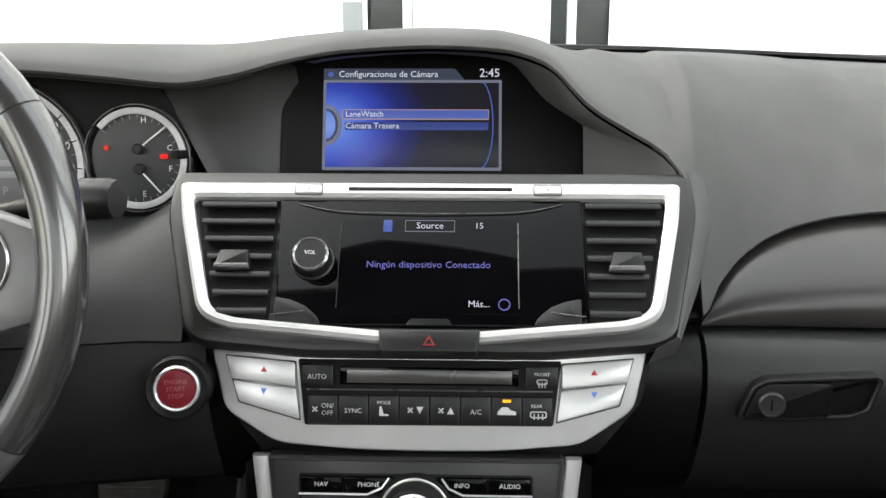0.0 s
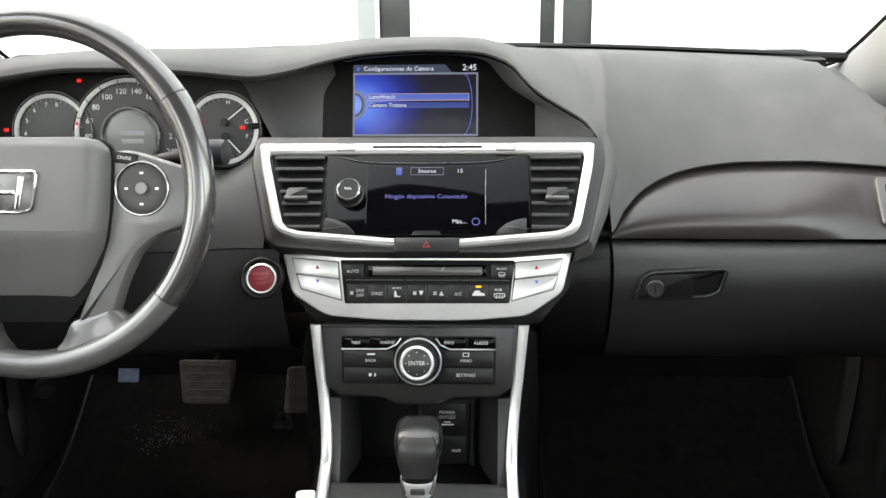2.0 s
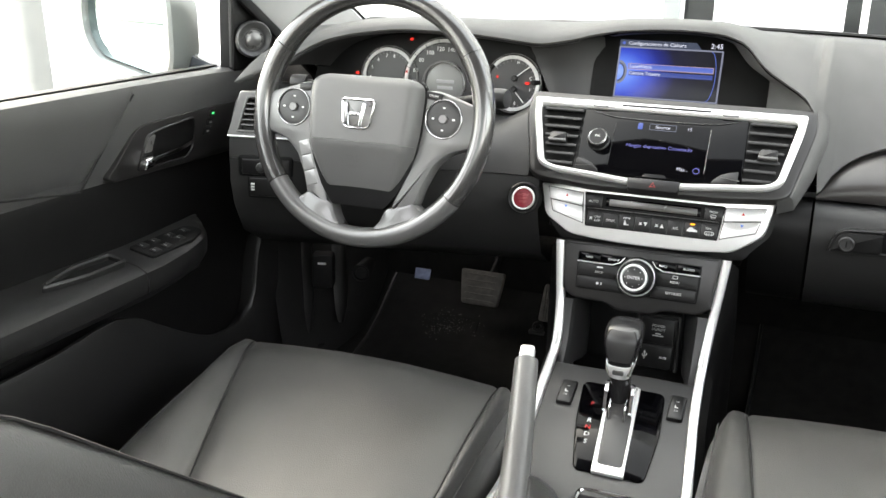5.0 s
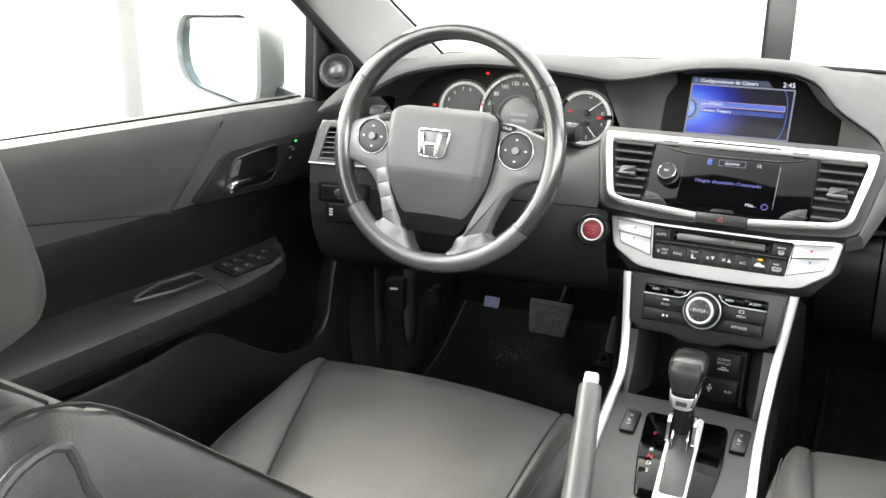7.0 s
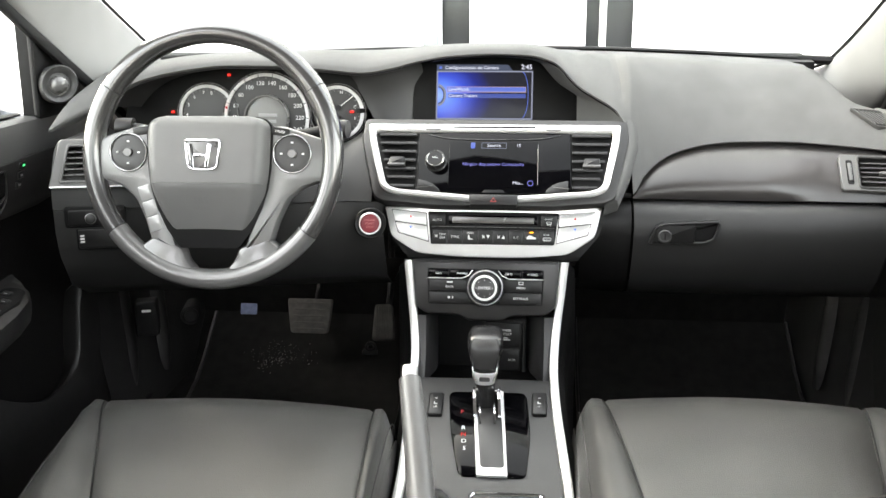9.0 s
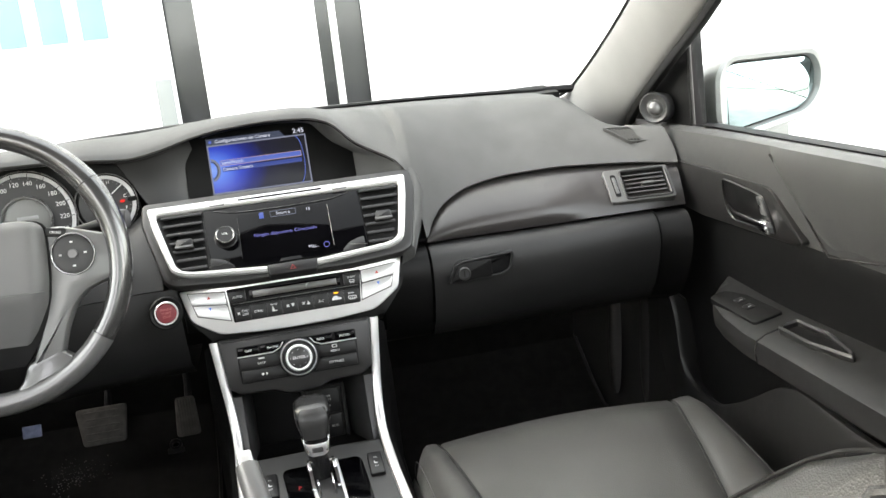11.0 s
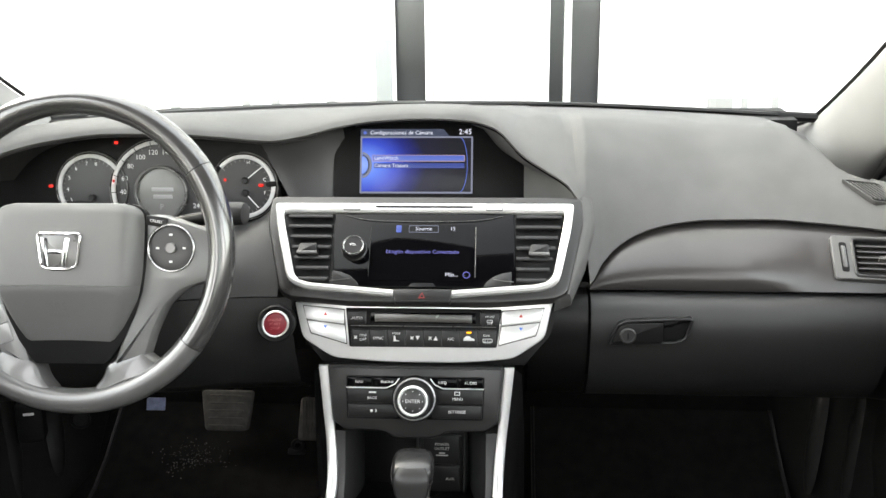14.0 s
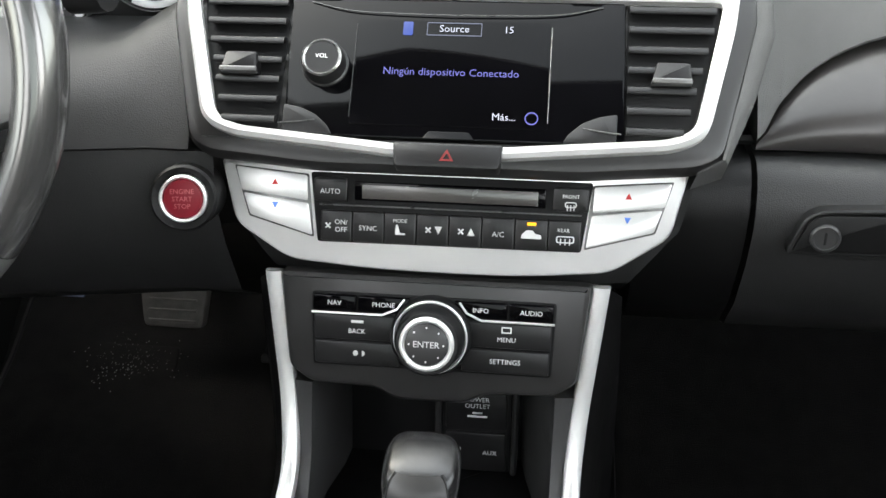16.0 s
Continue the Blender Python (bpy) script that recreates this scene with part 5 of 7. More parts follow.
# spokes: one silver-grey leg on either side that runs to the rim's foot
for s in (-1, 1):
    k = lambda pts: [(s * (x + 4), y) for x, y in pts][::s]
    o = round_poly(px(k([(88, -50), (124, -54), (168, -40), (212, -26), (216, 36), (184, 44), (157, 52), (132, 74), (114, 112), (102, 152), (52, 172), (76, 100), (94, 25)])), 0.009, 3)
    sp_ = part("spoke", plate(wm, o, 0.008, 0.026, 0.007), SPOKE, whl, "satin grey spoke")
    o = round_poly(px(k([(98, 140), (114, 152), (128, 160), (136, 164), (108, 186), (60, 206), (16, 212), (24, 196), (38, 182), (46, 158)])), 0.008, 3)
    part("spoke_foot", plate(wm, o, 0.0095, 0.026, 0.008), LITFOOTSKIN, whl, "smooth leather foot of the spoke")
    c = (s * 0.1300 - 0.001, 0.005)
    part("switch_ring", hoop(wm, circle(0.0305, 32, *c), circle(0.0280, 32, *c), 0.0115, 0.014, 0.001), RINGSILVER, sp_, "silver switch ring")
    part("switch_disc", lathe(wm, [(0.0280, 0.0), (0.0280, 0.0085), (0.022, 0.010), (0.012, 0.009), (0.0, 0.009)], 32, *c), PANEL, sp_)
    part("switch_core", lathe(wm, [(0.0070, 0.008), (0.0070, 0.0125), (0.006, 0.0135), (0.0, 0.0135)], 24, *c), SILVERGREY, sp_)
    for du, dv_ in ((-0.017, 0), (0.017, 0), (0, 0.017), (0, -0.017)):
        part("switch_mark", plate(wm, rrect(0.004, 0.0026, 0.0006, 2, c[0] + du, c[1] + dv_), 0.0112, 0.001, 0.0002), WHITEPRINT, sp_)
    part("small_button", plate(shift(wm, s * 0.110, 0.0385, 0, -8 * s), rrect(0.028, 0.0125, 0.003, 2), 0.0100, 0.012, 0.0015), BUTTON, sp_)
words("button_text", "CRUISE", 0.0050, shift(wm, 0.110, 0.0385, 0, -8), WHITEPRINT, whl, lift=0.0106)
for k in range(3):
    u, v = -0.1040 + 0.0078 * k, -0.058 - 0.0235 * k
    part("phone_button", plate(shift(wm, u, v, 0, 18), rrect(0.0195, 0.0236, 0.002, 2), 0.0092, 0.014, 0.0012), KEYGREY, whl, "satin silver phone button")
# airbag pad: a domed upper field and a lower field that falls away below a crease
PADW = [(-160, 46), (-152, 54), (-127, 72), (-90, 90), (-56, 101), (-20, 106), (20, 108), (40, 108.5), (52, 107), (60, 102), (65, 95), (68, 82)]


def cover(v0, v1, n):
    """Airbag cover between two heights: a domed field that falls away softly below a faint crease."""
    loops = []
    for k in range(n + 1):
        v = lerp(v0, v1, k / n)
        w = curve_at(PADW, v)[0]
        top = max(0.0, (v - 48) / 20)
        foot = max(0.0, (-100 - v) / 60)
        row = [wm @ Vector(((w * f - 1.5) * K, v * K, -0.012)) for f in (1.0,)]
        for j in range(33):
            f = 1 - 2 * j / 32
            e = max(0.0, (abs(f) - 0.80) / 0.20)
            sag = 54 - 3 * (1 - f * f)
            d = max(0.0, -sag + 9 - v)
            h = 0.0362 - 0.0225 * e ** 2.6 - 0.010 * top ** 2.4 - 0.009 * foot ** 2 - 0.0034 * (v / 70) ** 2 * (v > 0)
            h -= 0.38 * K * (d * d / 36 if d < 18 else d - 9)
            row.append(wm @ Vector(((w * f - 1.5) * K, v * K, h)))
        row.append(wm @ Vector(((-w - 1.5) * K, v * K, -0.012)))
        loops.append(row)
    return rings(loops, closed=True)


o = [(w * K + 0.0022, v * K) for v, w in PADW] + [(-w * K - 0.0048, v * K) for v, w in PADW[::-1]]
part("pad_gap", plate(wm, o, 0.0090, 0.012, 0.0006), BLACK, whl, "dark gap round the airbag cover")
pad_ = part("airbag_pad", cover(68, -47.0, 40), PADSKIN, whl, "black grained airbag cover", sharp=60)
low_ = part("lower_pad", cover(-47.4, -160, 40), PADSKIN, whl, "black lower airbag cover", sharp=60)
wl = wm @ Matrix.Translation((0, -0.048, 0.0355)) @ Matrix.Rotation(radians(20.8), 4, "X")
words("pad_text", "SRS", 0.015, shift(wl, -0.008, -0.022), VENTGREY, low_, lift=0.0004)
words("pad_text", "AIRBAG", 0.0075, shift(wl, -0.008, -0.0345), VENTGREY, low_, lift=0.0004)
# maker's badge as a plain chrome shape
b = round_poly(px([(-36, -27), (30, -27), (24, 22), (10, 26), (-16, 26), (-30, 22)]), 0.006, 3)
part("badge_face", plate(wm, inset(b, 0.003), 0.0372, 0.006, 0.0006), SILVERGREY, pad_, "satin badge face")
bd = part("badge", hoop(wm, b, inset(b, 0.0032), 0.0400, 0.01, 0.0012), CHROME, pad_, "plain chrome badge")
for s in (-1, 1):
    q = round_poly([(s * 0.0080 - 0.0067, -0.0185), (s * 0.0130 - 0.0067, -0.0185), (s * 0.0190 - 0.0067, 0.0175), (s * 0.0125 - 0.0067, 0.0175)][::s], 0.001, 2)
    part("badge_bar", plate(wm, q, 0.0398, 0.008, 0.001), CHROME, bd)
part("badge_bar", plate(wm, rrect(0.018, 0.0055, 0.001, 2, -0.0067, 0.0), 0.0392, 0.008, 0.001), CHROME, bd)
part("hub", lathe(wm, [(0.060, -0.09), (0.066, -0.05), (0.075, -0.015), (0.0, -0.015)], 32, 0, -0.01), BLACK, whl)
# column, stalks
col = thing("steering_column", (-0.413, 0.55, 0.82), "black steering column shroud with two stalks", "steering column")
p = [(-0.4265, 0.50, 0.880), (-0.4265, 0.58, 0.860), (-0.4265, 0.68, 0.835)]
part("shroud", sweep(p, round_poly([(-0.068, -0.06), (0.068, -0.06), (0.062, 0.035), (-0.062, 0.035)], 0.025, 4)), HARD, col)
for s, nm in ((1, "wiper_stalk"), (-1, "light_stalk")):
    p = smooth_path([(-0.4265 + s * 0.05, 0.545, 0.898), (-0.4265 + s * 0.11, 0.545, 0.911), (-0.4265 + s * 0.172, 0.540, 0.922)], 5)
    part(nm, sweep(p, circle(0.0085, 14), scale=lambda f: 0.9 + 0.35 * f), HARD, col, "black stalk")
    c = Vector(p[-1])
    part(nm + "_tip", sweep([c - Vector((s * 0.006, 0, 0)), c + Vector((s * 0.016, -0.002, 0.001)), c + Vector((s * 0.022, -0.003, 0.001))], circle(0.0165, 18), scale=lambda f: 1.0 - 0.12 * f * f), BUTTON, col)

# ---- centre console ----
cons = thing("centre_console", (-0.01, 0.35, 0.27), "dark grey centre console with silver side rails", "console")
C0 = -0.010


def console_side(s):
    """Side rail path from the dashboard down and back along the deck."""
    return smooth_path([(C0 + s * 0.1330, 0.576, 0.6935), (C0 + s * 0.1275, 0.566, 0.640), (C0 + s * 0.1215, 0.552, 0.585), (C0 + s * 0.1180, 0.530, 0.538), (C0 + s * 0.1180, 0.500, 0.514),
                        (C0 + 0.003 + s * 0.1190, 0.43, 0.487), (C0 + 0.008 + s * 0.1210, 0.36, 0.462), (C0 + 0.012 + s * 0.1240, 0.29, 0.438), (C0 + 0.013 + s * 0.1270, 0.20, 0.424), (C0 + 0.010 + s * 0.1350, 0.02, 0.418), (C0 + s * 0.14, -0.25, 0.416)], 5)


for s in (-1, 1):
    p = console_side(s)
    side = []
    sec = round_poly([(-0.0065, -0.006), (0.0065, -0.006), (0.0060, 0.004), (0.0, 0.006), (-0.0060, 0.004)], 0.002, 2)
    loops = []
    for i, q in enumerate(p):
        a, b = p[max(i - 1, 0)], p[min(i + 1, len(p) - 1)]
        t = (b - a).normalized()
        u = Vector((1, 0, 0))
        n = u.cross(t).normalized()
        if n.z < 0 or (abs(n.z) < 0.3 and n.y > 0):
            n = -n
        loops.append([q + u * w * 1.15 + n * h for w, h in sec])
    part("silver_rail", rings(loops), SILVER, cons, "satin silver rail")
    loops = []
    for q in p:
        out_ = q + Vector((s * 0.010, 0.004, -0.004))
        loops.append([q + Vector((s * 0.006, 0.008, -0.005)), out_ + Vector((s * 0.008, 0.012, -0.012)), Vector((q.x + s * 0.022, q.y + 0.03, max(0.28, q.z - 0.10))), Vector((q.x + s * 0.026, q.y + 0.04, 0.272)), Vector((q.x - s * 0.02, q.y + 0.05, 0.272)), Vector((q.x - s * 0.02, q.y + 0.03, q.z - 0.03))])
    part("side_skin", rings(loops), HARD, cons, "black console side")
nm_ = face_frame((C0, 0.5545, 0.6572), (0, 0.28, 0.96))


def nv(z):
    return (z - 0.648) / 0.96


o = round_poly([(-0.1265, nv(0.690)), (-0.118, nv(0.612)), (-0.100, nv(0.600)), (-0.045, nv(0.5985)), (-0.028, nv(0.590)), (0.028, nv(0.590)), (0.045, nv(0.5985)), (0.100, nv(0.600)), (0.118, nv(0.612)), (0.1265, nv(0.690))], 0.006, 3)
part("control_face", plate(nm_, o, -0.001, 0.05, 0.006), INSERT, cons, "dark grey control face")
ctl = thing("control_dial_unit", (C0, 0.56, 0.61), "navigation control dial with menu buttons", "control panel")
o = round_poly([(-0.0985, nv(0.6745)), (-0.0965, nv(0.6165)), (-0.034, nv(0.6165)), (0.034, nv(0.6165)), (0.0965, nv(0.6165)), (0.0985, nv(0.6745))], 0.003, 2)
part("button_field", plate(nm_, o, 0.0008, 0.01, 0.0006), BLACK, ctl)


def key(x0, x1, z0, z1, mat, text, size=0.0056, dy=0.0):
    b_ = part("button", plate(nm_, round_poly([(x0, nv(z0)), (x1, nv(z0)), (x1, nv(z1)), (x0, nv(z1))], 0.0015, 2), 0.0034, 0.006, 0.0010), mat, ctl)
    if text:
        words("mark", text, size, shift(nm_, (x0 + x1) / 2 + (0.006 if x0 < -0.05 and x1 > -0.04 else 0) * 0, nv((z0 + z1) / 2) + dy), LABELPRINT, b_, lift=0.0040)
    return b_


key(-0.0965, -0.0615, 0.6600, 0.6730, PIANO, "NAV")
key(-0.0600, -0.0180, 0.6600, 0.6730, PIANO, "PHONE")
key(0.0180, 0.0600, 0.6600, 0.6730, PIANO, "INFO")
key(0.0615, 0.0965, 0.6600, 0.6730, PIANO, "AUDIO")
k1 = key(-0.0955, -0.0250, 0.6380, 0.6575, BUTTON, "BACK", 0.0054, -0.003)
part("mark_icon", plate(nm_, rrect(0.010, 0.0022, 0.0006, 2, -0.060, nv(0.6525)), 0.0042, 0.001, 0.0002), LABELPRINT, k1)
k2 = key(-0.0945, -0.0250, 0.6185, 0.6365, BUTTON, "")
part("mark_icon", plate(nm_, circle(0.0022, 10, -0.061, nv(0.6275)), 0.0042, 0.001, 0.0002), LABELPRINT, k2)
part("mark_icon", plate(nm_, round_poly([(-0.056, nv(0.6250)), (-0.0535, nv(0.6262)), (-0.0535, nv(0.6288)), (-0.056, nv(0.6300)), (-0.0548, nv(0.6275))], 0.0003, 1), 0.0042, 0.001, 0.0002), LABELPRINT, k2)
k3 = key(0.0250, 0.0955, 0.6380, 0.6575, BUTTON, "MENU", 0.0054, -0.003)
part("mark_icon", hoop(nm_, rrect(0.008, 0.005, 0.0006, 2, 0.060, nv(0.6525)), rrect(0.0062, 0.0034, 0.0004, 2, 0.060, nv(0.6525)), 0.0042, 0.001, 0.0001), LABELPRINT, k3)
key(0.0250, 0.0945, 0.6185, 0.6365, BUTTON, "SETTINGS", 0.0056)
for s in (-1, 1):
    p = [nm_ @ Vector((s * u, nv(z), 0.0040)) for u, z in ((0.0975, 0.6588), (0.040, 0.6588), (0.028, 0.6640), (0.022, 0.672))]
    part("chrome_line", line(p, 0.0010, 5, up=(0, -1, 0.2)), SILVER, ctl, "thin chrome line")
kc = (0.0, nv(0.6445))
part("dial_base", lathe(nm_, [(0.0330, -0.01), (0.0325, 0.006), (0.0310, 0.009), (0.0290, 0.006), (0.0, 0.006)], 40, *kc), BUTTON, ctl)
dk = part("dial_knob", lathe(nm_, [(0.0275, 0.004), (0.0255, 0.027), (0.0240, 0.0290), (0.0, 0.0290)], 48, *kc), BUTTON, ctl, "ribbed dial knob")
part("dial_ring", hoop(nm_, circle(0.0300, 40, *kc), circle(0.0276, 40, *kc), 0.0105, 0.006, 0.0012), SILVER, dk, "chrome ring")
part("dial_top_ring", hoop(nm_, circle(0.0215, 40, *kc), circle(0.0172, 40, *kc), 0.0325, 0.006, 0.0015), SILVER, dk, "satin ring")
cap_ = part("dial_cap", lathe(nm_, [(0.0170, 0.020), (0.0170, 0.0315), (0.0155, 0.0325), (0.0, 0.0325)], 32, *kc), PANEL, dk)
words("cap_text", "ENTER", 0.0070, shift(nm_, 0, kc[1]), LABELPRINT, cap_, lift=0.0331)
for a in range(8):
    part("cap_mark", plate(nm_, circle(0.0008, 6, kc[0] + 0.0135 * math.cos(a * math.pi / 4), kc[1] + 0.0135 * math.sin(a * math.pi / 4)), 0.0331, 0.001, 0.0001), LABELPRINT, cap_)

# open pocket with power outlet
part("pocket_back", plate(face_frame((C0, 0.640, 0.535), (0, 0.15, 1)), rrect(0.225, 0.150, 0.006, 3), 0, 0.02, 0.002), BLACK, cons)
for s in (-1, 1):
    bk_ = 0.088 if s < 0 else 0.072
    part("pocket_cheek", rings([[(C0 + s * bk_, 0.64, 0.60), (C0 + s * 0.0970, 0.560, 0.602), (C0 + s * 0.0965, 0.540, 0.54), (C0 + s * 0.096, 0.512, 0.500), (C0 + s * bk_, 0.64, 0.470)],
                                [(C0 + s * 0.1000, 0.64, 0.60), (C0 + s * 0.1010, 0.553, 0.602), (C0 + s * 0.1005, 0.533, 0.54), (C0 + s * 0.100, 0.504, 0.500), (C0 + s * 0.100, 0.64, 0.470)],
                                [(C0 + s * 0.1190, 0.64, 0.60), (C0 + s * 0.1190, 0.555, 0.602), (C0 + s * 0.1160, 0.54, 0.54), (C0 + s * 0.117, 0.51, 0.506), (C0 + s * 0.118, 0.64, 0.470)]]), PANEL, cons, "dark grey pocket cheek")
part("pocket_floor", box((C0 - 0.108, 0.505, 0.455), (C0 + 0.108, 0.66, 0.478), 0.004), BLACK, cons, "black rubber pocket mat")
part("pocket_roof", box((C0 - 0.112, 0.575, 0.596), (C0 + 0.112, 0.68, 0.612), 0.004), BLACK, cons)
om = face_frame((0.022, 0.616, 0.522), (0, 0.10, 1.0))
outl = thing("power_outlet", om.translation, "black power outlet cover with aux and usb sockets", "power outlet")
part("plate", plate(om, rrect(0.064, 0.092, 0.004, 3), 0.0, 0.03, 0.003), BUTTON, outl)
part("surround", hoop(om, rrect(0.076, 0.104, 0.006, 3), rrect(0.0645, 0.0925, 0.004, 3), 0.004, 0.03, 0.002), PANEL, outl, "raised dark grey surround")
cv = part("upper_cover", plate(om, rrect(0.056, 0.044, 0.003, 3, 0, 0.022), 0.003, 0.006, 0.0015), BUTTON, outl)
words("mark", "POWER", 0.0062, shift(om, 0.001, 0.031), LABELPRINT, cv, lift=0.0036)
words("mark", "OUTLET", 0.0062, shift(om, 0.001, 0.0245), LABELPRINT, cv, lift=0.0036)
part("mark_bar", plate(om, rrect(0.009, 0.0018, 0.0004, 2, 0.001, 0.0175), 0.0036, 0.001, 0.0002), LABELPRINT, cv)
part("mark_bar", plate(om, rrect(0.018, 0.0018, 0.0004, 2, 0.001, 0.0140), 0.0036, 0.001, 0.0002), LABELPRINT, cv)
cv = part("lower_cover", plate(om, rrect(0.056, 0.040, 0.003, 3, 0, -0.023), 0.003, 0.006, 0.0015), BUTTON, outl)
words("mark", "AUX", 0.0062, shift(om, 0.013, -0.023), LABELPRINT, cv, lift=0.0036)
for pts in ([(-0.0186, -0.029), (-0.0174, -0.029), (-0.0174, -0.0175), (-0.0160, -0.0175), (-0.0180, -0.0140), (-0.0200, -0.0175), (-0.0186, -0.0175)],
            [(-0.0218, -0.0200), (-0.0208, -0.0200), (-0.0208, -0.0222), (-0.0180, -0.0250), (-0.0180, -0.0266), (-0.0218, -0.0228)],
            [(-0.0152, -0.0190), (-0.0138, -0.0190), (-0.0138, -0.0216), (-0.0180, -0.0258), (-0.0180, -0.0242), (-0.0152, -0.0214)]):
    part("usb_mark", plate(om, pts[::-1], 0.0036, 0.001, 0.0001), LABELPRINT, cv)

# deck
def deck():
    loops = []
    for y, z in ((0.510, 0.470), (0.508, 0.506), (0.502, 0.5085), (0.495, 0.5064), (0.455, 0.4920), (0.40, 0.4722), (0.34, 0.4506), (0.29, 0.4326), (0.26, 0.4236), (0.22, 0.4180), (0.0, 0.412), (-0.25, 0.410)):
        w = table([(-0.25, 0.137), (0.0, 0.133), (0.20, 0.124), (0.29, 0.1210), (0.36, 0.1180), (0.43, 0.1160), (0.50, 0.1150), (0.59, 0.113)], y)[0]
        c = C0 + table([(-0.25, 0.0), (0.02, 0.010), (0.20, 0.013), (0.29, 0.012), (0.36, 0.008), (0.43, 0.003), (0.50, 0.0), (0.6, 0.0)], y)[0]
        loops.append([(c - w, y, z - 0.05), (c - w, y, z - 0.001), (c - w + 0.004, y, z), (c, y, z + 0.001), (c + w - 0.004, y, z), (c + w, y, z - 0.001), (c + w, y, z - 0.05)])
    return rings(loops)


part("deck", deck(), PANEL, cons, "dark grey sloping console deck")
tm_ = face_frame((0.0, 0.385, 0.4678), (0, 1, 0.36))
gate = thing("gear_gate", (0.0, 0.385, 0.467), "gloss black shift gate with a silver channel", "gear gate")
o = round_poly([(-0.037, -0.089), (0.065, -0.089), (0.071, 0.000), (0.063, 0.091), (-0.065, 0.089), (-0.056, 0.000)], [0.012, 0.012, 0.03, 0.014, 0.014, 0.03], 4)
part("gloss_plate", plate(tm_, o, 0.003, 0.01, 0.002), PIANO, gate, "gloss black plate")
o = round_poly([(-0.0100, -0.0895), (0.0370, -0.0895), (0.0250, 0.090), (-0.0250, 0.090)], 0.002, 3)
i_ = round_poly([(-0.0045, -0.0740), (0.0315, -0.0740), (0.0200, 0.0895), (-0.0200, 0.0895)], [0.006, 0.006, 0.001, 0.001], 3)
part("silver_channel", hoop(tm_, o, i_, 0.0065, 0.006, 0.0012), SILVER, gate, "satin silver channel frame")
part("slide_cover", plate(tm_, inset(i_, -0.001), 0.0050, 0.004, 0.0005), PANEL, gate, "dark sliding cover")
for s in (-1, 1):
    for u, v0, v1, h, w in ((0.0195, 0.026, 0.083, 0.026, 0.0040), (0.0118, 0.014, 0.058, 0.013, 0.0020)):
        loops = []
        for f, g in ((0.0, 0.25), (0.25, 0.75), (0.6, 1.0), (0.85, 0.9), (1.0, 0.35)):
            v = lerp(v0, v1, f)
            x = -0.001 + s * u + 0.0045 * (0.06 - v) / 0.06
            loops.append([tm_ @ Vector((x - w, v, 0.002)), tm_ @ Vector((x - w * 0.6, v, 0.004 + h * g)), tm_ @ Vector((x + w * 0.6, v, 0.004 + h * g)), tm_ @ Vector((x + w, v, 0.002))])
        part("chrome_guard", rings(loops), CHROME, gate, "chrome guard blade")
for tx, u, v, mt in (("P", -0.0395, 0.0420, DIMRED), ("R", -0.0355, 0.0075, WHITEPRINT), ("N", -0.0345, -0.0065, REDGLOW), ("D", -0.0330, -0.0205, WHITEPRINT), ("S", -0.0315, -0.0350, WHITEPRINT)):
    words("gear_letter", tx, 0.0116, shift(tm_, u, v), mt, gate, lift=0.0036)
for x, y in ((-0.0840, 0.440), (0.0840, 0.447)):
    z = 0.492 + 0.36 * (y - 0.455)
    hmx = face_frame((x, y, z), (0, 1, 0.36))
    hs = thing("seat_heater_switch", (x, y, z - 0.004), "small dark seat heater rocker switch", "switch", "seat heater switches")
    part("switch_body", plate(hmx, rrect(0.024, 0.050, 0.004, 3), 0.0065, 0.012, 0.0025), BUTTON, hs)
    part("switch_mark", plate(hmx, round_poly([(-0.003, -0.0025), (0.0024, -0.0025), (0.0024, -0.0010), (-0.0012, -0.0010), (-0.0018, 0.0032), (-0.003, 0.0032)], 0.0003, 1), 0.0071, 0.001, 0.0002), LABELPRINT, hs)
    words("switch_text", "LO", 0.0046, shift(hmx, 0, -0.0090), LABELPRINT, hs, lift=0.0071)
    words("switch_text", "HI", 0.0046, shift(hmx, 0, 0.0100), LABELPRINT, hs, lift=0.0071)
# cup holder rim behind the gate
cmx = face_frame((0.037, 0.175, 0.4195), (0, 1, 0.03))
cup = thing("cup_holder", (0.037, 0.175, 0.418), "chrome-edged cup holder tray behind the gear gate", "cup holder")
o = rrect(0.116, 0.200, 0.016, 5)
part("chrome_edge", hoop(cmx, o, inset(o, 0.006), 0.008, 0.012, 0.002), CHROME, cup, "chrome edge")
part("well", plate(cmx, inset(o, 0.005), 0.0030, 0.01, 0.0005), BLACK, cup, "black cup well")

# gear lever
lev = thing("gear_lever", (C0 + 0.005, 0.45, 0.486), "black leather gear lever with a chrome collar", "gear lever")


def ell(c, a, b, t, n=20, pw=2.6):
    """A squarish ellipse round c, tilted by t degrees about x."""
    pts = []
    for k in range(n):
        g = 2 * math.pi * k / n
        cx_, sx_ = math.cos(g), math.sin(g)
        x_ = a * math.copysign(abs(cx_) ** (2 / pw), cx_)
        y_ = b * math.copysign(abs(sx_) ** (2 / pw), sx_)
        pts.append(Vector(c) + Vector((x_, y_ * math.cos(radians(t)), y_ * math.sin(radians(t)))))
    return pts


gx = C0 + 0.006
part("boot_stem", rings([ell((gx, 0.450, 0.482), 0.0185, 0.022, 15), ell((gx, 0.449, 0.505), 0.0165, 0.019, 10), ell((gx, 0.447, 0.528), 0.0150, 0.018, 12), ell((gx, 0.446, 0.542), 0.0160, 0.0205, 14)]), KNOBSKIN, lev, "dark stem")
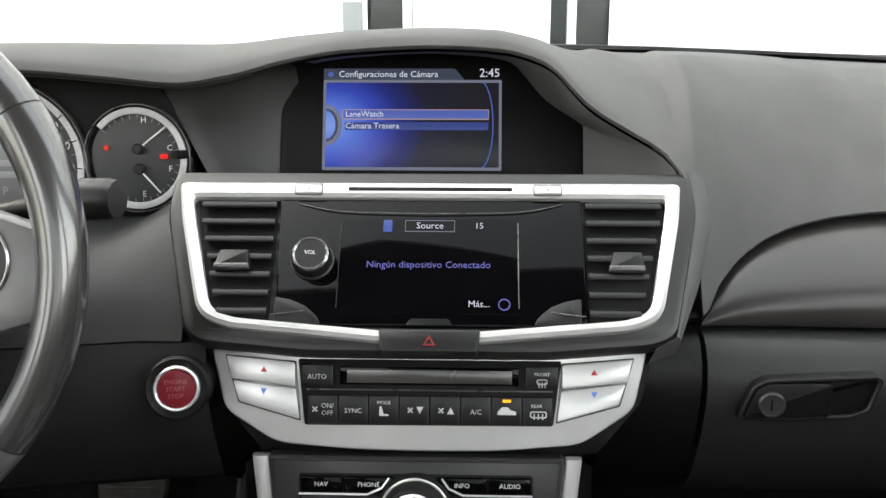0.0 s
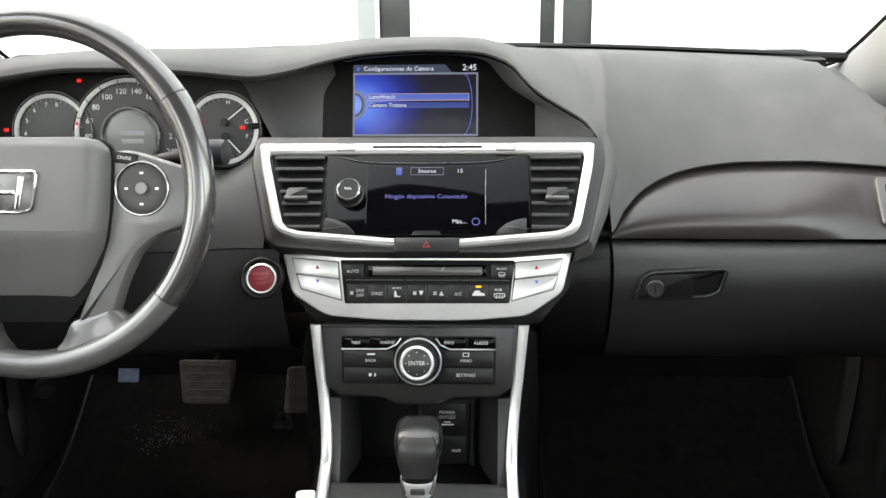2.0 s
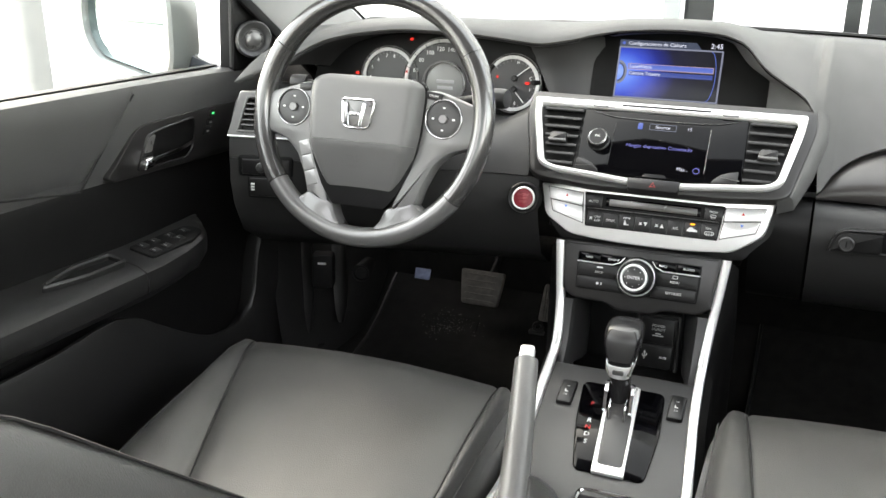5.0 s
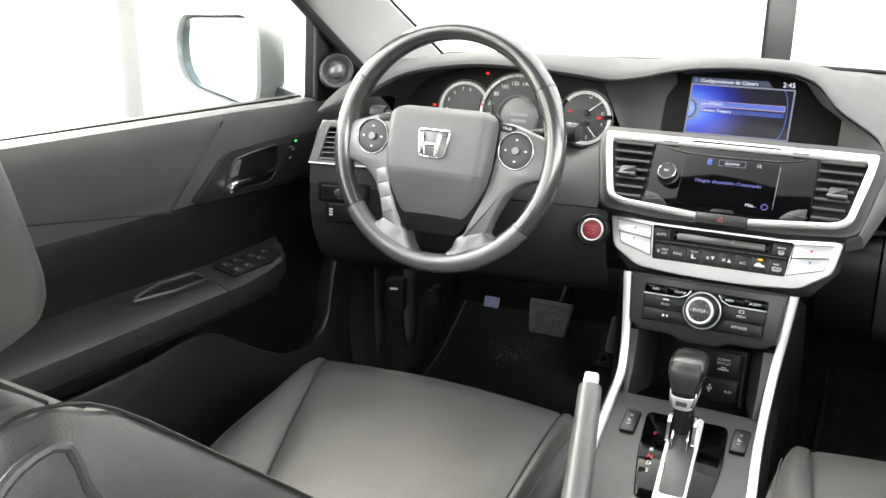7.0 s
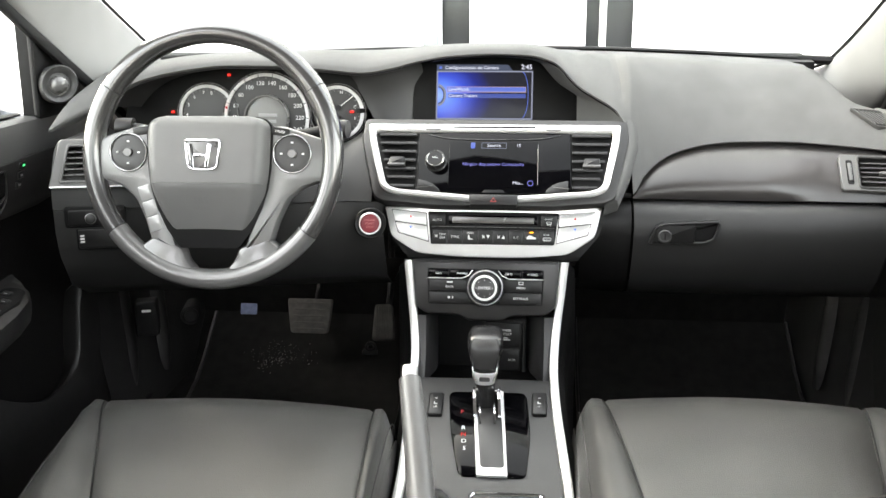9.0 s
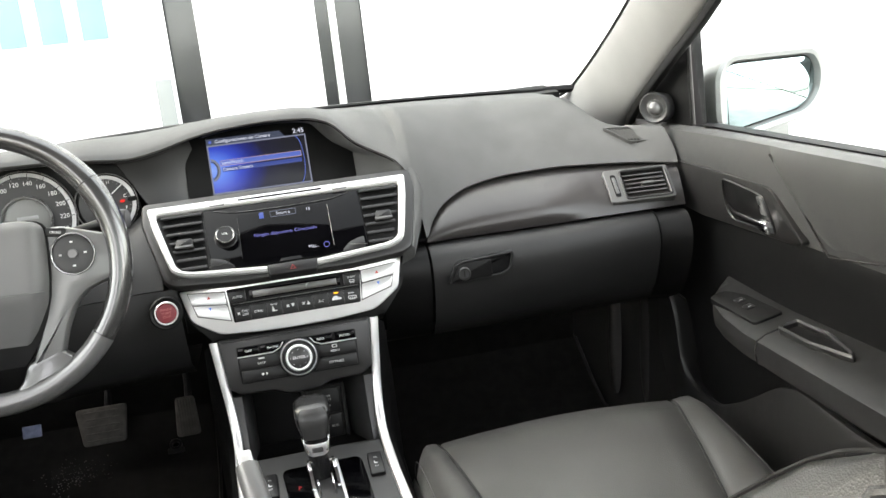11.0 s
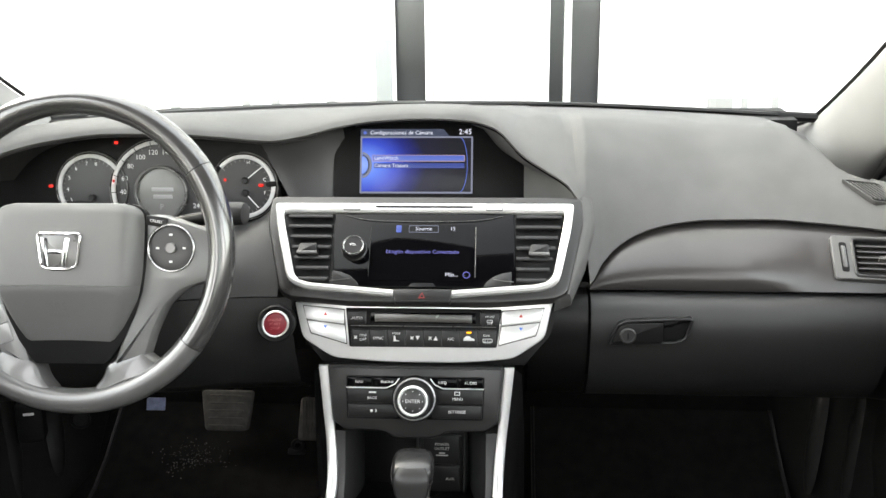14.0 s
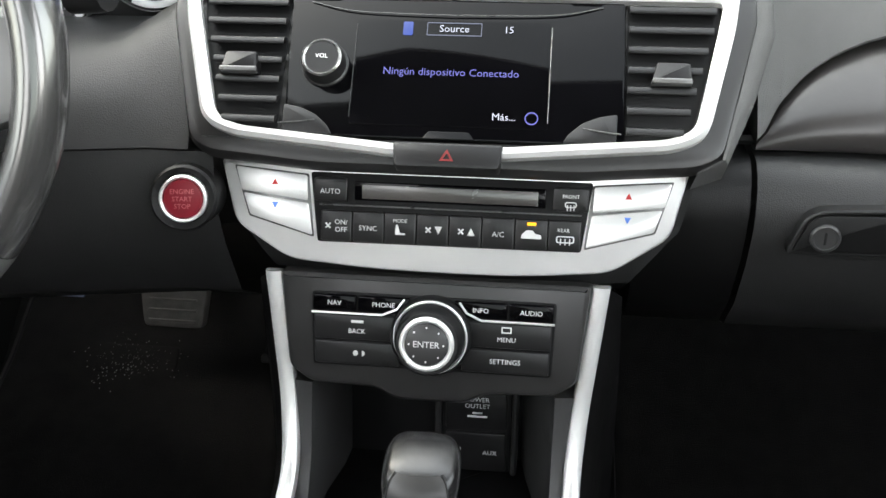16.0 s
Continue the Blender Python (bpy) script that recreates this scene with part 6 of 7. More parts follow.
part("chrome_collar", rings([ell((gx, 0.446, 0.535), 0.0140, 0.0185, 14, pw=3.2), ell((gx, 0.446, 0.5375), 0.0168, 0.0222, 14, pw=3.2), ell((gx, 0.446, 0.549), 0.0202, 0.0250, 14, pw=3.2), ell((gx, 0.4466, 0.559), 0.0220, 0.0266, 16, pw=3.2), ell((gx, 0.4466, 0.5605), 0.0212, 0.0258, 16, pw=3.2)]), SILVER, lev, "satin chrome collar")
part("collar_inlay", plate(face_frame((gx, 0.4212, 0.5440), (0, -0.14, 1.0)), rrect(0.017, 0.0075, 0.002, 3), 0.0016, 0.006, 0.0006), SILVERGREY, lev, "satin inlay")
KN = ((0.549, 0.446, 0.0186, 0.0232), (0.556, 0.4465, 0.0204, 0.0250), (0.568, 0.448, 0.0232, 0.0272), (0.580, 0.450, 0.0262, 0.0288), (0.590, 0.4515, 0.0281, 0.0296), (0.598, 0.4525, 0.0287, 0.0294),
      (0.604, 0.4535, 0.0280, 0.0278), (0.6085, 0.4545, 0.0258, 0.0246), (0.6115, 0.455, 0.0215, 0.0195), (0.6130, 0.455, 0.0130, 0.0115), (0.6134, 0.455, 0.004, 0.004))
part("knob", rings([ell((gx, y, z), a, b, 14, 28, 3.2) for z, y, a, b in KN]), KNOBSKIN, lev, "polished black knob", sharp=70)


def knob_front():
    """The leather pad on the knob's face, swept over its crown."""
    loops = []
    for z, y, a, b in KN[2:9]:
        f = min(1.0, max(0.0, (z - 0.552) / 0.04))
        w = a * lerp(0.66, 0.78, f)
        yf, zf = y - b * math.cos(radians(14)), z - b * math.sin(radians(14))
        loops.append([(gx + w * g, yf - 0.0016 + 0.0040 * abs(g) ** 3.0, zf) for g in (-1.0, -0.96, -0.8, -0.4, 0.0, 0.4, 0.8, 0.96, 1.0)])
    return rings(loops, closed=False)


part("knob_front", knob_front(), GRIPDARK, lev, "smooth leather front", sharp=70)
for s in (-1, 1):
    p = []
    for z, y, a, b in KN[2:9]:
        f = min(1.0, max(0.0, (z - 0.552) / 0.04))
        p.append((gx + s * a * lerp(0.66, 0.78, f) * 1.01, y - b * math.cos(radians(14)) + 0.0022, z - b * math.sin(radians(14))))
    part("knob_seam", line(smooth_path(p, 3), 0.0008, 5, up=(0, -1, 0)), SEAM, lev)
    q = smooth_path([(gx + s * 0.0150, 0.4235, 0.540), (gx + s * 0.0180, 0.4250, 0.550), (gx + s * 0.0198, 0.4280, 0.562)], 4)
    part("collar_horn", sweep(q, round_poly([(-0.0026, -0.0020), (0.0026, -0.0020), (0.0026, 0.0020), (-0.0026, 0.0020)], 0.0008, 2), up=(0, -1, 0), scale=lambda f: 1.0 - 0.7 * f), CHROME, lev, "chrome horn of the collar")

# parking brake
pb = thing("parking_brake", (-0.10, 0.12, 0.415), "raised black parking brake lever with a chrome button", "parking brake")
p = smooth_path([(-0.052, 0.02, 0.440), (-0.064, 0.09, 0.468), (-0.076, 0.150, 0.512), (-0.0915, 0.220, 0.569), (-0.1030, 0.268, 0.608)], 6)
part("grip", sweep(p, circle(0.0175, 20), scale=lambda f: 1.24 - 0.32 * f), GRIPSKIN, pb, "grained black grip")
part("chrome_button", sweep([(-0.1030, 0.266, 0.606), (-0.1042, 0.274, 0.6145), (-0.1048, 0.280, 0.6200), (-0.1050, 0.2815, 0.6215)], rrect(0.0225, 0.0225, 0.006, 4), scale=lambda f: 0.92 - 0.10 * f ** 3), TONEDSILVER, pb, "chrome push button")
part("boot", rings([ell((-0.060, 0.09, 0.411), 0.046, 0.16, 0), ell((-0.060, 0.09, 0.438), 0.043, 0.135, 5), ell((-0.064, 0.10, 0.470), 0.034, 0.075, 18), ell((-0.070, 0.115, 0.493), 0.021, 0.034, 35)]), LEATHER, pb, "black leather boot")

# ---- seats ----
def seat(name, x0, x1, yf, label, lean=40.0, back=0.47, head=(0.65, 0.08), shoulder=0.16):
    """A leather car seat: cushion with side bolsters, a far-reclined backrest, head restraint and seams."""
    st_ = thing(name, ((x0 + x1) / 2, yf - 0.25, 0.28), label, "car seat", "front seats")
    c, w = (x0 + x1) / 2, (x1 - x0) / 2
    us = [-1.0, -0.975, -0.94, -0.90, -0.86, -0.80, -0.76, -0.735, -0.71, -0.5, -0.2, 0.0, 0.2, 0.5, 0.71, 0.735, 0.76, 0.80, 0.86, 0.90, 0.94, 0.975, 1.0]

    out_side = -1 if c < 0 else 1

    def seam_at(side, d):
        if c < 0:
            return lerp(0.93, 0.20, min(1.0, d / 0.50)) if side == out_side else lerp(0.86, 0.95, min(1.0, d / 0.40))
        return lerp(0.79, 0.40, min(1.0, d / 0.50)) if side == out_side else lerp(0.85, 0.60, min(1.0, d / 0.50))

    def warp(u, d):
        su = seam_at(-1 if u < 0 else 1, d)
        a = abs(u)
        a = a * su / 0.735 if a <= 0.735 else su + (a - 0.735) / 0.265 * (1 - su)
        return math.copysign(a, u)

    def bol(u):
        a = abs(u)
        if a > 0.735:
            f = (a - 0.735) / 0.265
            return 0.005 * math.sin(math.pi * min(1, f * 1.1)) - 0.045 * max(0.0, (f - 0.40) / 0.60) ** 2.2
        return -0.004 if abs(a - 0.735) < 0.012 else 0.006 * math.cos(a * 2.1)
    loops = []
    rows = [(0.015, 0.34), (0.000, 0.40), (0.006, 0.465), (0.020, 0.492), (0.045, 0.508), (0.09, 0.515), (0.16, 0.513), (0.25, 0.505), (0.34, 0.493), (0.44, 0.478), (0.55, 0.465)]
    for d, z in rows:
        loops.append([(c + warp(u, d) * w * (1.0 - 0.05 * math.exp(-d / 0.03)), yf - d - 0.022 * (1 - math.cos(u * 1.2)) * (1 if d < 0.1 else 0.5) + 0.015 * (1 - u * u) * math.exp(-d / 0.08), z + (bol(u) if z > 0.46 else 0)) for u in us])
    base = [[(c + u * w, yf - 0.03, 0.30) for u in us]]
    cushion = part("cushion", rings(base + loops, closed=False), LEATHER, st_, "black leather cushion", sharp=80)
    for s in (-1, 1):
        skirt = []
        for d, z in rows[1:]:
            z1 = z + bol(s)
            skirt.append([(c + s * w, yf - d - 0.022 * (1 - math.cos(1.2)) * (1 if d < 0.1 else 0.5), z1), (c + s * (w + 0.004), yf - d - 0.01, z1 - 0.06), (c + s * (w - 0.01), yf - d - 0.01, 0.30)])
        part("side_skirt", rings(skirt, closed=False), LEATHER, st_, "leather side of the cushion")
        p = [Vector((c + s * w * seam_at(s, d), yf - d - 0.022 * (1 - math.cos(0.735 * 1.2)) * (1 if d < 0.1 else 0.5), z + 0.0005)) for d, z in rows[2:]]
        part("seam", line(smooth_path(p, 3), 0.0016, 5), SEAM, cushion)
        p = [Vector((c + warp(s * 0.955, d) * w, yf - d - 0.022 * (1 - math.cos(1.1)) * (1 if d < 0.1 else 0.5), z + bol(s * 0.955) + 0.001)) for d, z in rows[2:]]
        part("stitch_line", line(smooth_path(p, 3), 0.0009, 4), STITCH, cushion)
    # backrest, leaning far back
    b0 = Vector((c, yf - back, 0.475))
    along = Vector((0, -math.cos(radians(lean)), math.sin(radians(lean))))
    outw = Vector((0, math.sin(radians(lean)), math.cos(radians(lean))))
    loops = []
    rws = [(0.0, 0.0), (0.04, 0.018), (0.15, 0.026), (0.30, 0.020), (0.45, 0.014), (0.56, 0.008), (0.610, -0.006), (0.635, -0.03), (0.64, -0.06)]
    for d, h in rws:
        ww = w * (1.0 - shoulder * max(0, d - 0.30) / 0.28)
        row = []
        for u in us:
            q = b0 + along * d + outw * (h + 1.25 * bol(u) * (1 if d < 0.57 else 0.3))
            row.append((c + u * ww, q.y, q.z))
        loops.append(row)
    bk = part("backrest", rings(loops, closed=False), LEATHER, st_, "black leather backrest leaning far back", sharp=85)
    for s in (-1, 1):
        sk, pi = [], []
        for d, h in rws[1:]:
            ww = w * (1.0 - shoulder * max(0, d - 0.30) / 0.28)
            q = b0 + along * d + outw * (h + 1.25 * bol(1.0) * (1 if d < 0.57 else 0.3))
            e = b0 + along * d + outw * (h - 0.11)
            sk.append([(c + s * ww, q.y, q.z), (c + s * (ww + 0.006), (q.y + e.y) / 2, (q.z + e.z) / 2), (c + s * ww * 0.95, e.y, e.z)])
            g = b0 + along * d + outw * (h + 1.25 * bol(0.86) * (1 if d < 0.57 else 0.3) + 0.001)
            pi.append(Vector((c + s * ww * 0.86, g.y, g.z)))
        part("backrest_side", rings(sk, closed=False), LEATHER, st_, "leather side of the backrest")
        part("seam", line(smooth_path(pi, 3), 0.0016, 5), SEAM, bk)
        part("piping", line(smooth_path([(x, y, z) for (x, y, z), *_ in sk], 3), 0.0042, 8), LEATHER, bk, "leather piping")
    for d in (0.585, 0.40):
        h = table(rws, d)[0]
        ww = w * (1.0 - shoulder * max(0, d - 0.30) / 0.28)
        q = b0 + along * d + outw * (h + 0.0005)
        part("cross_seam", line([(c + u * ww, q.y + outw.y * 1.25 * bol(u), q.z + outw.z * 1.25 * bol(u)) for u in us[4:-4]], 0.0018, 5), SEAM, bk)
    lo = []
    for d, h in rws:
        ww = w * (0.95 - shoulder * max(0, d - 0.30) / 0.28)
        q = b0 + along * d + outw * (h - 0.11)
        lo.append([(c - ww, q.y, q.z), (c, q.y - 0.01, q.z - 0.01), (c + ww, q.y, q.z)])
    part("backrest_shell", rings(lo, closed=False), HARD, st_, "black seat back shell")
    if head:
        t = b0 + along * head[0] + outw * head[1]
        headward = Vector((0, -0.30, 0.95))
        hr = []
        for k_ in range(17):
            w_ = -math.cos(math.pi * k_ / 16)
            f, a, b_ = 0.10 * math.copysign(abs(w_) ** 0.8, w_), 0.112 * max(0.02, 1 - abs(w_) ** 4.5) ** 0.5, 0.057 * max(0.02, 1 - abs(w_) ** 3.5) ** 0.5
            q = t + headward * f
            ring = []
            for k in range(32):
                g = 2 * math.pi * k / 32
                x_ = a * math.copysign(abs(math.cos(g)) ** 0.75, math.cos(g))
                y_ = b_ * math.copysign(abs(math.sin(g)) ** 0.75, math.sin(g))
                v = q + Vector((0, 0.95, 0.30)) * y_
                ring.append((c + x_, v.y, v.z))
            hr.append(ring)
        part("head_restraint", rings(hr), LEATHER, st_, "padded leather head restraint", sharp=85)
        for s in (-1, 1):
            a, b_ = b0 + along * 0.55, t - headward * 0.07
            part("post", line([(c + s * 0.06, a.y, a.z), (c + s * 0.06, b_.y, b_.z)], 0.006, 8), CHROME, st_, "metal post")
    part("base_frame", box((x0 + 0.05, yf - 0.50, 0.272), (x1 - 0.05, yf - 0.06, 0.33), 0.01), BLACK, st_, "black seat base")
    return st_


seat("leather_car_seat", -0.645, -0.140, 0.420, "black leather driver's seat with its backrest leaning far back", 42.0, 0.515)
seat("leather_car_seat", 0.140, 0.648, 0.485, "black leather passenger seat with its backrest leaning far back", 45.5, 0.590, None, 0.45)

# ---- doors ----
def door_shape(s, xd, dy, hy, ay, py):
    """One front door: s is its side, xd the panel plane, dy the fore-aft shift of its skin, hy of its handle, ay of its armrest, py of its pocket."""
    nm = "driver" if s < 0 else "passenger"
    d = thing("door_" + nm, (xd, 0.2, 0.3), "closed black car door with leather armrest and chrome handle", "car door")
    X = lambda off: xd - s * off      # off: metres inwards from the panel plane
    ys = [-0.32, -0.15, 0.0, 0.15, 0.25, 0.30, 0.36, 0.45, 0.55, 0.65, 0.75, 0.86, 1.02]
    prof = [(0.000, 0.9330), (0.020, 0.9325), (0.029, 0.9280), (0.033, 0.905), (0.025, 0.86), (0.008, 0.80), (-0.003, 0.775), (0.0, 0.76), (-0.004, 0.70), (-0.002, 0.60), (0.004, 0.50), (0.010, 0.40), (0.004, 0.29)]
    loops = []
    for y in ys:
        loops.append([(X(o_), y + dy, z - (0.002 * (y + 0.3)) - (0.008 * max(0, (y - 0.5) / 0.45) if z > 0.88 else 0)) for o_, z in prof])
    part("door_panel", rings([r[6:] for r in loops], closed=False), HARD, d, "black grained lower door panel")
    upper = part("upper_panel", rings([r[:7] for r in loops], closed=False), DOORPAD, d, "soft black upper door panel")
    bmz = rings([[(X(0.004), y + dy, 0.9310), (X(0.006), y + dy, 0.9345), (X(-0.002), y + dy, 0.9355), (X(-0.03), y + dy, 0.932), (X(-0.03), y + dy, 0.3)] for y in (-0.32, 0.2, 0.61)], closed=False)
    part("window_sill_rubber", bmz, BLACK, d, "black window sill rubber")
    # padded upper panel, behind the seam
    loops = []
    for k in range(41):
        y = lerp(-0.32, 0.34, k / 40)
        e = max(0.0, (y - 0.235) / 0.105)
        zb = lerp(0.850, 0.777, (y + 0.32) / 0.55) if y < 0.235 else lerp(0.777, 0.921, e)
        h = 0.004 * math.sqrt(max(0.0, 1 - e * e))
        skin = lambda z: curve_at([(q[1], q[0], 0.0) for q in prof[::-1]], z)[0]
        row = [(X(0.022), y + dy, 0.9315)]
        for j in range(8):
            z = lerp(0.9275, zb + 0.002, j / 7)
            row.append((X(skin(z) + h * (1 - (j / 7) ** 4) + 0.001), y + dy, z))
        loops.append(row + [(X(skin(zb) - 0.002), y + dy, zb - 0.002)])
    part("upper_pad", rings(loops, closed=False), DOORPAD, upper, "soft black upper pad")
    p = [(X(0.012), y + dy, lerp(0.850, 0.777, (y + 0.32) / 0.55) - 0.002) for y in (-0.32, -0.1, 0.1, 0.225)] + [(X(0.020), 0.29 + dy, 0.850), (X(0.034), 0.338 + dy, 0.915)]
    part("seam", line(p, 0.0016, 5), SEAM, upper)
    # insert round the handle
    fr = Matrix(((0, -s * 0.19, -s, X(0.0205) + s * 0.19 * 0.82), (-s, 0, 0, 0), (0, 1, 0, 0), (0, 0, 0, 1)))
    ins = [(0.285, 0.784), (0.300, 0.775), (0.615, 0.770), (0.690, 0.776), (0.690, 0.867), (0.560, 0.867), (0.420, 0.864), (0.364, 0.862), (0.342, 0.853)]
    flat = lambda pts: [(-s * y - s * hy, z) for y, z in pts][::-s]
    o_ = round_poly(flat(ins), 0.008, 3)
    panel_in = round_poly(flat([(0.354, 0.783), (0.487, 0.783), (0.504, 0.797), (0.506, 0.826), (0.498, 0.858), (0.404, 0.850), (0.371, 0.844)]), 0.009, 3)
    part("insert", plate(fr, o_, 0.001, 0.06, 0.003), INSERT, d, "dark satin insert")
    part("handle_cup_rim", hoop(fr, panel_in, inset(panel_in, 0.0035), 0.0045, 0.012, 0.002), BUTTON, d)
    # flat dark plate in place of a recess, painting the cup's shade
    part("handle_cup_shade", plate(fr, inset(panel_in, 0.003), 0.0014, 0.004, 0.0003), HARD, d, "dark plate painted as the shade in the handle cup")
    hd = smooth_path([(X(0.030), 0.362 + hy, 0.800), (X(0.036), 0.380 + hy, 0.804), (X(0.036), 0.440 + hy, 0.808), (X(0.022), 0.496 + hy, 0.811)], 5)
    part("pull_handle", sweep(hd, round_poly([(-0.0022, -0.0036), (0.0022, -0.0036), (0.0022, 0.0036), (-0.0022, 0.0036)], 0.0012, 2)), CHROME, d, "chrome pull handle")
    hb = round_poly(flat([(0.357, 0.785), (0.378, 0.787), (0.388, 0.802), (0.384, 0.808), (0.366, 0.806), (0.359, 0.798)]), 0.003, 3)
    part("handle_root", plate(fr, hb, 0.018, 0.018, 0.004), CHROME, d, "chrome handle root")
    hc = round_poly(flat([(0.366, 0.812), (0.386, 0.813), (0.392, 0.842), (0.376, 0.841)]), 0.003, 3)
    part("handle_pivot", plate(fr, hc, 0.0050, 0.006, 0.001), SILVERGREY, d)
    if s < 0:
        for k, z in enumerate((0.855, 0.839, 0.823)):
            bt = part("lock_button", plate(fr, rrect(0.020, 0.0125, 0.002, 2, 0.553 - 0.005 * k + hy, z), 0.0040, 0.008, 0.0012), BUTTON, d)
            part("button_mark", plate(fr, rrect(0.007, 0.0035, 0.0008, 2, 0.553 - 0.005 * k + hy, z), 0.0046, 0.001, 0.0002), GREENGLOW if k == 0 else GREYPRINT, bt)
    # armrest
    az = -0.012
    loops = []
    for y, wd, zt in ((-0.32, 0.100, 0.667), (-0.15, 0.100, 0.667), (0.0, 0.098, 0.666), (0.15, 0.094, 0.664), (0.25, 0.090, 0.662), (0.285, 0.088, 0.661), (0.36, 0.080, 0.663), (0.42, 0.066, 0.666), (0.46, 0.046, 0.668), (0.485, 0.020, 0.670), (0.492, 0.002, 0.670)):
        zt += az
        loops.append([(X(-0.02), y + ay, zt + 0.012), (X(wd * 0.25), y + ay, zt + 0.008), (X(wd * 0.8), y + ay, zt - 0.002), (X(wd * 0.96), y + ay, zt - 0.010), (X(wd), y + ay, zt - 0.026), (X(wd * 0.96), y + ay, zt - 0.045), (X(wd * 0.6), y + ay, zt - 0.070), (X(0.0), y + ay, zt - 0.095), (X(-0.02), y + ay, zt - 0.095)])
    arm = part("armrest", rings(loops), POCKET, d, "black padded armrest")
    # pull cup in the armrest; a flat black plate paints its shaded hollow
    lean_ = s * 0.194
    am = Matrix(((0.9817, 0, -0.9817 * lean_, X(0.048)), (0, 1, 0, 0.145 + ay), (0.9817 * lean_, 0, 0.9817, 0.6668 + az), (0, 0, 0, 1)))
    o_ = round_poly([(-s * u, v) for u, v in ((-0.026, 0.080), (-0.030, -0.004), (-0.016, -0.074), (-0.004, -0.086), (0.010, 0.0), (0.010, 0.084))][::s], 0.008, 4)
    part("pull_cup_rim", hoop(am, o_, inset(o_, 0.0065), 0.0115, 0.02, 0.0032), POCKET, d, "raised pull cup rim")
    part("pull_cup_shade", plate(am, inset(o_, 0.0060), 0.0022, 0.01, 0.0005), BLACK, d)
    part("armrest_seam", line([(X(o), 0.238 + ay, z + az) for o, z in ((0.018, 0.6725), (0.070, 0.6612), (0.0870, 0.6528), (0.0915, 0.636), (0.0870, 0.617))], 0.0016, 5, up=(0, 1, 0)), SEAM, arm)
    # window switches
    sm_ = Matrix(((0.9817, 0, -0.9817 * lean_, X(0.040)), (0, 1, 0, 0.345 + ay), (0.9817 * lean_, 0, 0.9817, 0.6672 + az), (0, 0, 0, 1)))
    o_ = round_poly([(-0.026, -0.062), (0.026, -0.062), (0.024, 0.05), (0.010, 0.095), (-0.006, 0.100), (-0.024, 0.09)], 0.008, 3)
    swp_ = part("switch_plate", plate(sm_, o_, 0.0024, 0.01, 0.0010), BLACK, d, "black switch plate")
    n = ((-0.013, -0.040), (0.013, -0.040), (-0.013, -0.010), (0.013, -0.010), (-0.011, 0.030), (0.006, 0.034), (-0.008, 0.066)) if s < 0 else ((0.0, 0.0), (0.004, 0.035))
    for u, v in n:
        b_ = part("window_switch", plate(shift(sm_, u, v), rrect(0.016, 0.019, 0.003, 2), 0.0050, 0.008, 0.002), BUTTON, swp_)
        part("switch_mark", plate(shift(sm_, u, v - 0.004), rrect(0.006, 0.0024, 0.0006, 2), 0.0056, 0.001, 0.0002), GREYPRINT, b_)
    # map pocket
    pk = [(-0.30, 0.548), (0.10, 0.550), (0.24, 0.560), (0.30, 0.545), (0.38, 0.500), (0.46, 0.456), (0.52, 0.434), (0.58, 0.430), (0.625, 0.445), (0.650, 0.480), (0.662, 0.520), (0.672, 0.570), (0.69, 0.602), (0.74, 0.608)]
    loops = []
    for y in [lerp(-0.30, 0.74, k / 60) for k in range(61)]:
        zt = curve_at(pk, y)[0]
        loops.append([(X(0.004), y + py, zt - 0.02), (X(0.030), y + py, zt), (X(0.036), y + py, zt - 0.001), (X(0.040), y + py, zt - 0.008), (X(0.046), y + py, lerp(zt, 0.29, 0.4)), (X(0.040), y + py, 0.29)])
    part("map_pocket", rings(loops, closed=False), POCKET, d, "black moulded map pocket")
    # glass, mirror, quarter sail with tweeter
    gl_ = rings([[(X(-0.012), y + dy, 0.925), (X(0.000), y + dy - 0.0, 1.05), (X(0.04), y + dy, 1.20), (X(0.10), y + dy, 1.35), (X(0.097), y + dy, 1.35), (X(0.037), y + dy, 1.20), (X(-0.003), y + dy, 1.05), (X(-0.015), y + dy, 0.925)] for y in (-0.25, 0.2, 0.64)])
    g = part("window_glass", gl_, CLEAR, d, "clear side window glass")
    g.visible_shadow = False
    sl = [(0.625, 0.922), (0.940, 0.918), (0.900, 0.935), (0.790, 1.000), (0.690, 1.065), (0.633, 1.105)]
    sy = dy if s < 0 else dy + 0.030
    o_ = round_poly([(-s * y - s * sy, z) for y, z in sl][::-s], 0.006, 3)
    fr3 = Matrix(((0, 0, -s, X(0.02 if s < 0 else -0.008)), (-s, 0, 0, 0), (0, 1, 0, 0), (0, 0, 0, 1)))
    sail = part("sail_panel", plate(fr3, o_, 0.012, 0.03, 0.004), BLACK, d, "black mirror sail panel")
    tx, ty, tz = (-0.772, 0.654, 0.981) if s < 0 else (0.711, 0.722, 0.962)
    tw = face_frame((tx, ty, tz), (0, 0.1, 1), (0.69, -s * 0.72, 0))
    tw = tw @ Matrix.Scale(1.0 if s < 0 else 0.86, 4)
    t_ = part("tweeter", lathe(tw, [(0.030, -0.05), (0.034, -0.006), (0.034, 0.004), (0.031, 0.008), (0.026, 0.006), (0.020, 0.000), (0.0, 0.000)], 32), PANEL, sail, "round tweeter")
    part("tweeter_dome", lathe(tw, [(0.0165, -0.002), (0.016, 0.005), (0.012, 0.011), (0.006, 0.0140), (0.0, 0.015)], 24), SILVERGREY, t_, "silver dome")
    sx = 0.025 if s < 0 else -0.002
